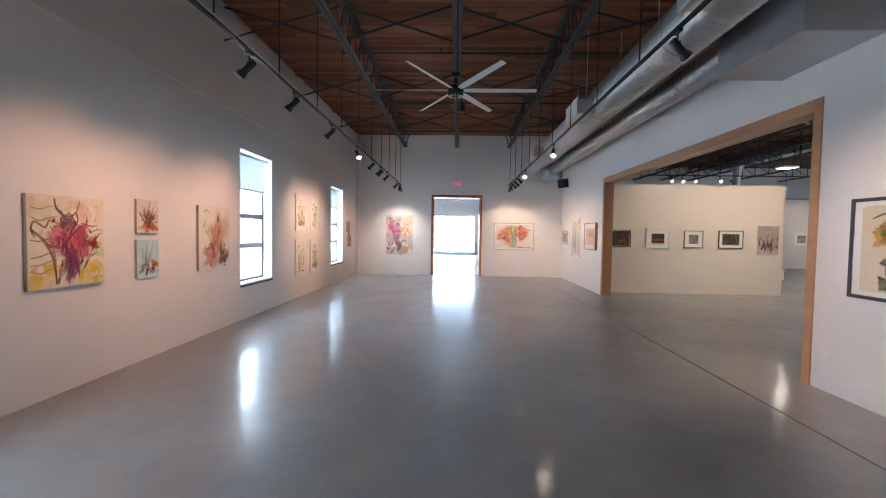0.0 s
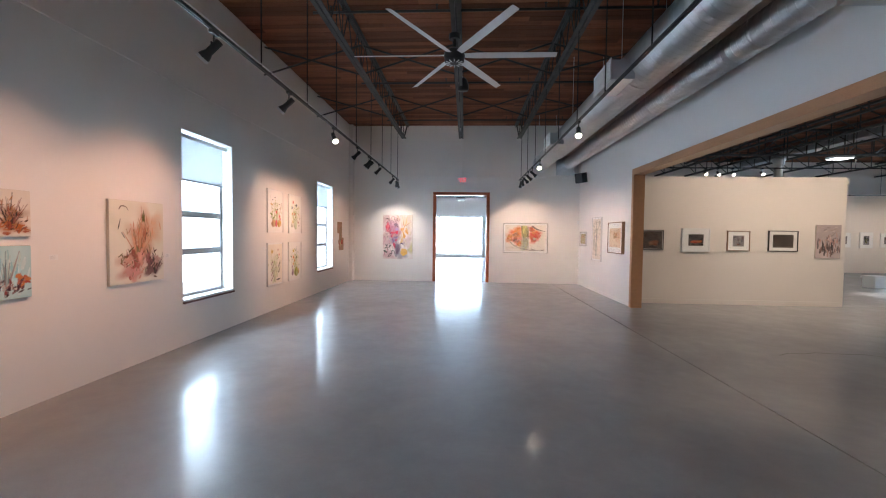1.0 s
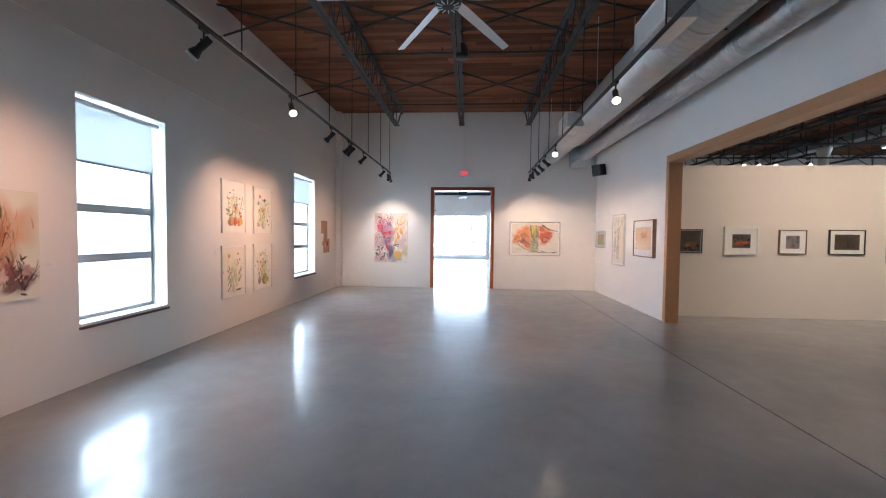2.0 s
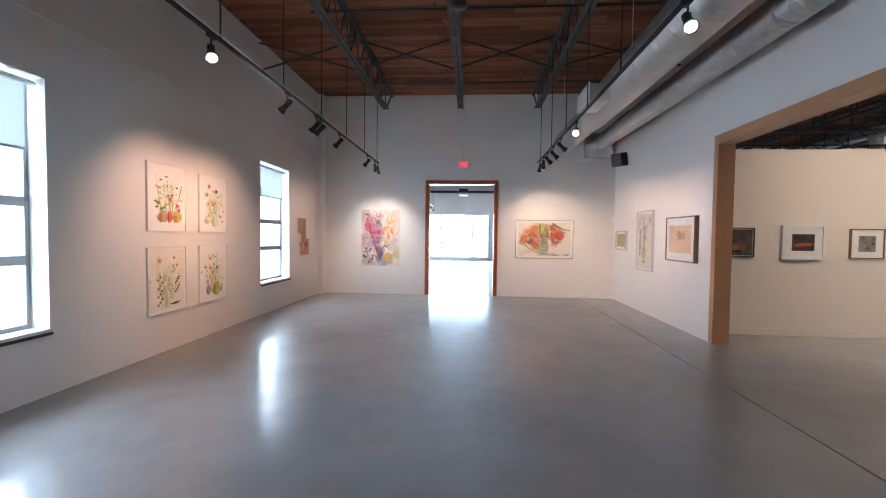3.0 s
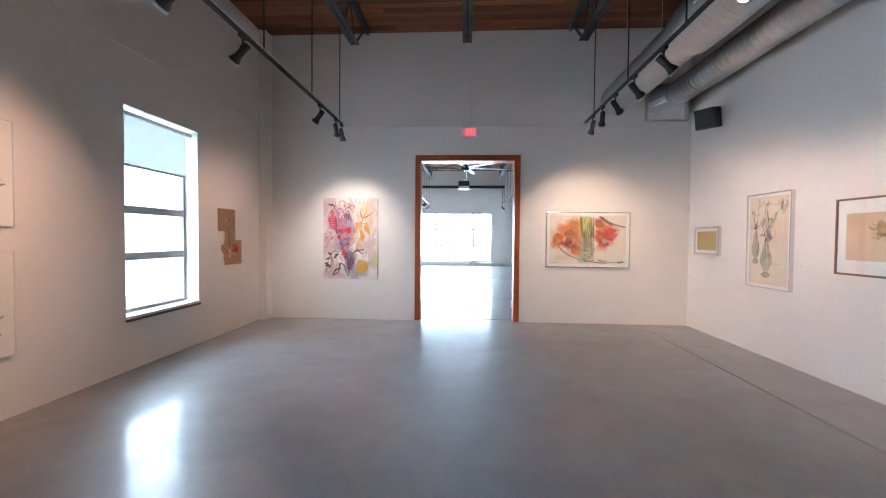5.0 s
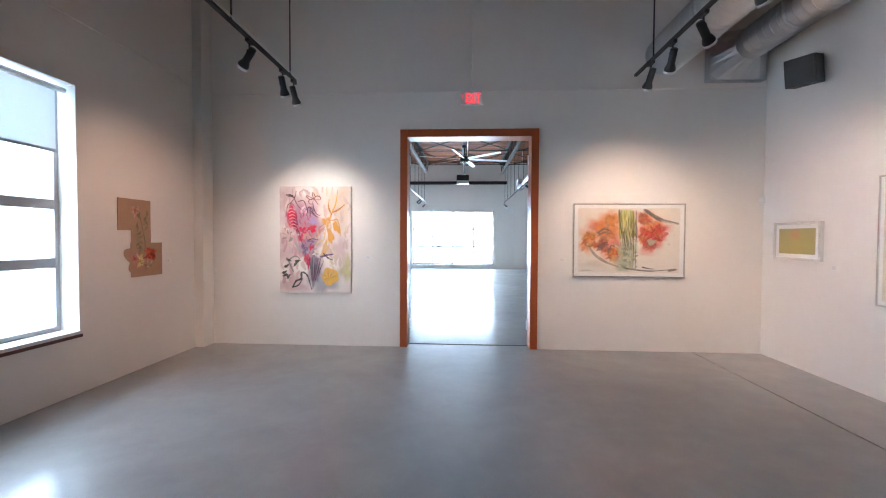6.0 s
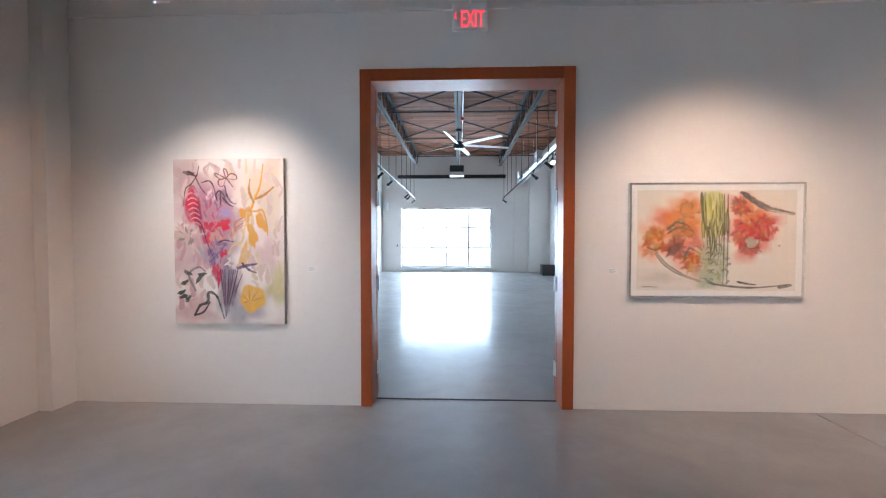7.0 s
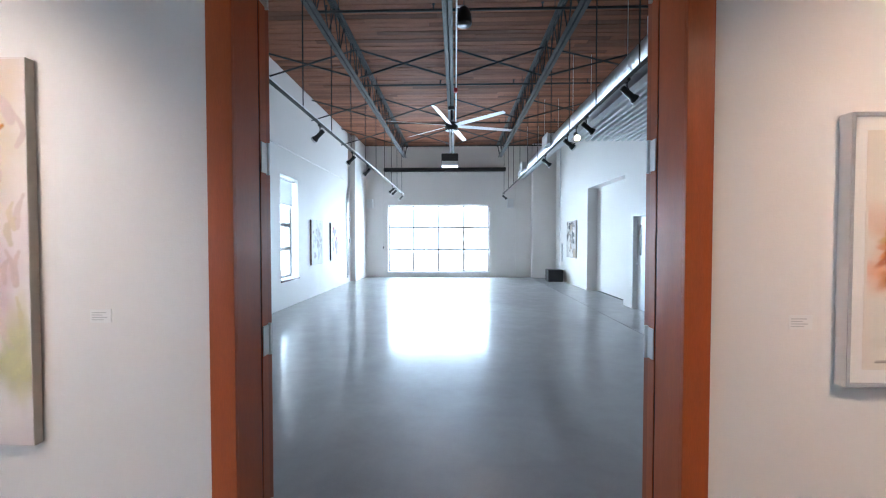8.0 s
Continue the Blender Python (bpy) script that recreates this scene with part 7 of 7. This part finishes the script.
# ---- far room fittings ----
structure("recess_back", new_box(XR + 0.3005, XR + 0.36, 21.6, 24.9, 0, 3.4), WALL, "white back of the wall recess", "wall")
structure("recess_gap", new_box(XR + 0.285, XR + 0.3, 22.0, 24.5, 0.0, 0.025), JOINT, "dark gap under the recess panel", "trim")
d2 = thing("door_2", "white closed door with a narrow glass light", "door", kind="structure")
for y0, y1 in ((20.42, 20.47), (21.33, 21.38)):
    part("door_frame", new_box(XR - 0.01, XR + 0.14, y0, y1, 0, 2.2), WHITE, d2)
part("frame_head", new_box(XR - 0.01, XR + 0.14, 20.4705, 21.3295, 2.15, 2.2), WHITE, d2)
lf = part("door_leaf", new_box(XR + 0.09, XR + 0.135, 20.475, 21.325, 0.01, 2.145), WHITE, d2)
part("glass_light", new_box(XR + 0.086, XR + 0.0895, 21.1, 21.2, 1.25, 1.95), BLACK, lf, "narrow dark glass")
hd = bmesh.new()
rod(hd, (XR + 0.09, 21.24, 1.05), (XR + 0.03, 21.24, 1.05), 0.012, seg=8)
rod(hd, (XR + 0.03, 21.25, 1.05), (XR + 0.03, 21.12, 1.05), 0.010, seg=8)
part("lever_handle", hd, ALU, lf, "steel lever handle")

am = thing("floor_speaker", "black box loudspeaker on the floor by the wall", "loudspeaker", pose(4.2, 27.3, 0, 0, 0, 0))
part("cabinet", new_box(-0.28, 0.28, -0.25, 0.25, 0.02, 0.46, bevel=0.02), BLACK, am)
part("grille", new_box(-0.25, 0.25, -0.258, -0.2505, 0.05, 0.43, bevel=0.003), IRON, am)
for sx in (-0.2, 0.2):
    part("foot", new_box(sx - 0.03, sx + 0.03, -0.2, 0.2, 0.0, 0.0195), BLACK, am)

cd = thing("wall_conduit", "pair of grey conduits with bends on the wall", "conduit", pose(XL, 26.6, 0))
for k in (0, 1):
    o = 0.12 * k
    part("conduit_run", pipe(bmesh.new(), [(0.04, o, 0.3), (0.04, o, 3.0), (0.04, o + 0.06, 3.25), (0.04, o + 0.22, 3.55), (0.04, o + 0.28, 3.8), (0.04, o + 0.28, ZC)], 0.022), ALU, cd, smooth=True)
part("bottom_bend", pipe(bmesh.new(), [(0.04, 0.0, 0.3), (0.04, 0.03, 0.2), (0.04, 0.09, 0.2), (0.04, 0.12, 0.3)], 0.022), ALU, cd, smooth=True)
for z, y in ((2.35, 0.42), (1.55, 0.42), (1.1, 0.6)):
    part("junction_box", new_box(0.0, 0.06, y - 0.05, y + 0.05, z - 0.08, z + 0.08, bevel=0.006), ALU, cd)
cd2 = thing("wall_conduit", "thin grey conduit up the wall", "conduit", pose(XR, 28.0, 0))
part("conduit_run", new_rod((-0.02, 0, 0.1), (-0.02, 0, ZC), 0.013, seg=8), ALU, cd2)
part("panel_box", new_box(-0.05, 0.0, -0.35, -0.1, 0.75, 1.45, bevel=0.006), WHITE, cd2, "white panel box")
cd3 = thing("wall_conduit", "thin painted conduit up the far wall", "conduit", pose(2.98, YF, 0))
part("conduit_run", new_rod((0, -0.015, 0.05), (0, -0.015, 4.3), 0.012, seg=8), WALL, cd3)
for x in (-3.15, 2.75):
    ws = thing("wall_speaker", "small white loudspeaker on the far wall", "loudspeaker", pose(x, YF, 3.1), "small wall loudspeakers")
    part("cabinet", new_box(-0.13, 0.13, -0.2, -0.03, -0.19, 0.19, bevel=0.02), WHITE, ws)
    part("bracket", new_box(-0.03, 0.03, -0.0295, -0.0005, -0.05, 0.05), WHITE, ws)
cdp = thing("pull_cord", "thin pull cord with a small weight on the far wall", "cord", pose(-2.6, YF, 0))
part("cord", new_rod((0, -0.02, 1.3), (0, -0.02, 4.4), 0.004, seg=6), INK, cdp)
part("weight", new_rod((0, -0.02, 1.2), (0, -0.02, 1.3), 0.018, seg=8), BLACK, cdp)

# ---- outdoors ----
gm = bmesh.new()
box(gm, -400, 400, -400, 400, -0.4, -0.2)
structure("ground", gm, EARTH, "pale open ground outside", "ground")


def glow_board(name, x0, x1, y, z0, z1, rz, label, strength, color=(0.74, 0.87, 1.0)):
    o = structure(name, new_box(x0, x1, 0, 0.05, z0, z1), glowing("sky_glow", color, strength), label, "backdrop")
    return o


b1 = glow_board("backdrop_west", -60, 60, 0, -0.2, 40, 0, "bright hazy sky beyond the windows", 1.7)
b1.matrix_basis = pose(-9.6, 12, 0, 0, 0, 90)
b2 = glow_board("backdrop_north", -60, 60, 0, -0.2, 40, 0, "bright hazy sky beyond the wide window", 1.5)
b2.matrix_basis = pose(0, 62, 0)

# no lamps: emission stands in for overexposed daylight on the far panes
PANE_GLOW = glowing("distant_pane_glow", (0.66, 0.80, 0.86), 0.62)
far_wall = thing("distant_building", "glowing panes that stand for the daylit windows of a distant building", "backdrop", kind="structure")
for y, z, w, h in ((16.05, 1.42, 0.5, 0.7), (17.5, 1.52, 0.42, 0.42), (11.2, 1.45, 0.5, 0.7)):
    part("far_pane_glow", new_box(-9.58, -9.56, y - w / 2, y + w / 2, z - h / 2, z + h / 2), PANE_GLOW, far_wall)


def shrub(x, y, h, seed):
    rnd = random.Random(seed)
    t = thing("bare_tree", "thin leafless tree outside the window", "tree", pose(x, y, -0.2), "trees outside")
    bm = bmesh.new()
    tips = []
    rod(bm, (0, 0, 0), (0.05, 0, h * 0.35), 0.09, 0.06, seg=7)
    for k in range(9):
        a = rnd.uniform(0, 6.28)
        z0 = h * rnd.uniform(0.2, 0.35)
        p1 = Vector((math.cos(a) * h * 0.2, math.sin(a) * h * 0.2, h * rnd.uniform(0.5, 0.7)))
        rod(bm, (0.03, 0, z0), p1, 0.045, 0.025, seg=6)
        for _ in range(4):
            p2 = p1 + Vector((rnd.uniform(-1, 1), rnd.uniform(-1, 1), rnd.uniform(0.1, 0.8))) * h * 0.22
            rod(bm, p1, p2, 0.022, 0.008, seg=5)
            tips.append(p2)
    part("trunk", bm, BARK, t)
    bm = bmesh.new()
    for p in tips:
        for _ in range(14):
            c = p + Vector((rnd.gauss(0, 1), rnd.gauss(0, 1), rnd.gauss(0, 1))) * h * 0.055
            n = Vector((rnd.gauss(0, 1), rnd.gauss(0, 1), rnd.gauss(0, 1))).normalized()
            s1 = n.orthogonal().normalized() * 0.06
            s2 = n.cross(s1) * 0.6
            bm.faces.new([bm.verts.new(c + v) for v in (s1, s2, -s1, -s2)])
    part("crown", bm, LEAF, t)


for x, y, h, s in ((-5.5, 44, 4.2, 1), (-2.2, 47, 3.4, 2), (1.2, 45, 4.0, 3), (4.6, 48, 3.2, 4), (-9, 49, 4.5, 5)):
    shrub(x, y, h, s)
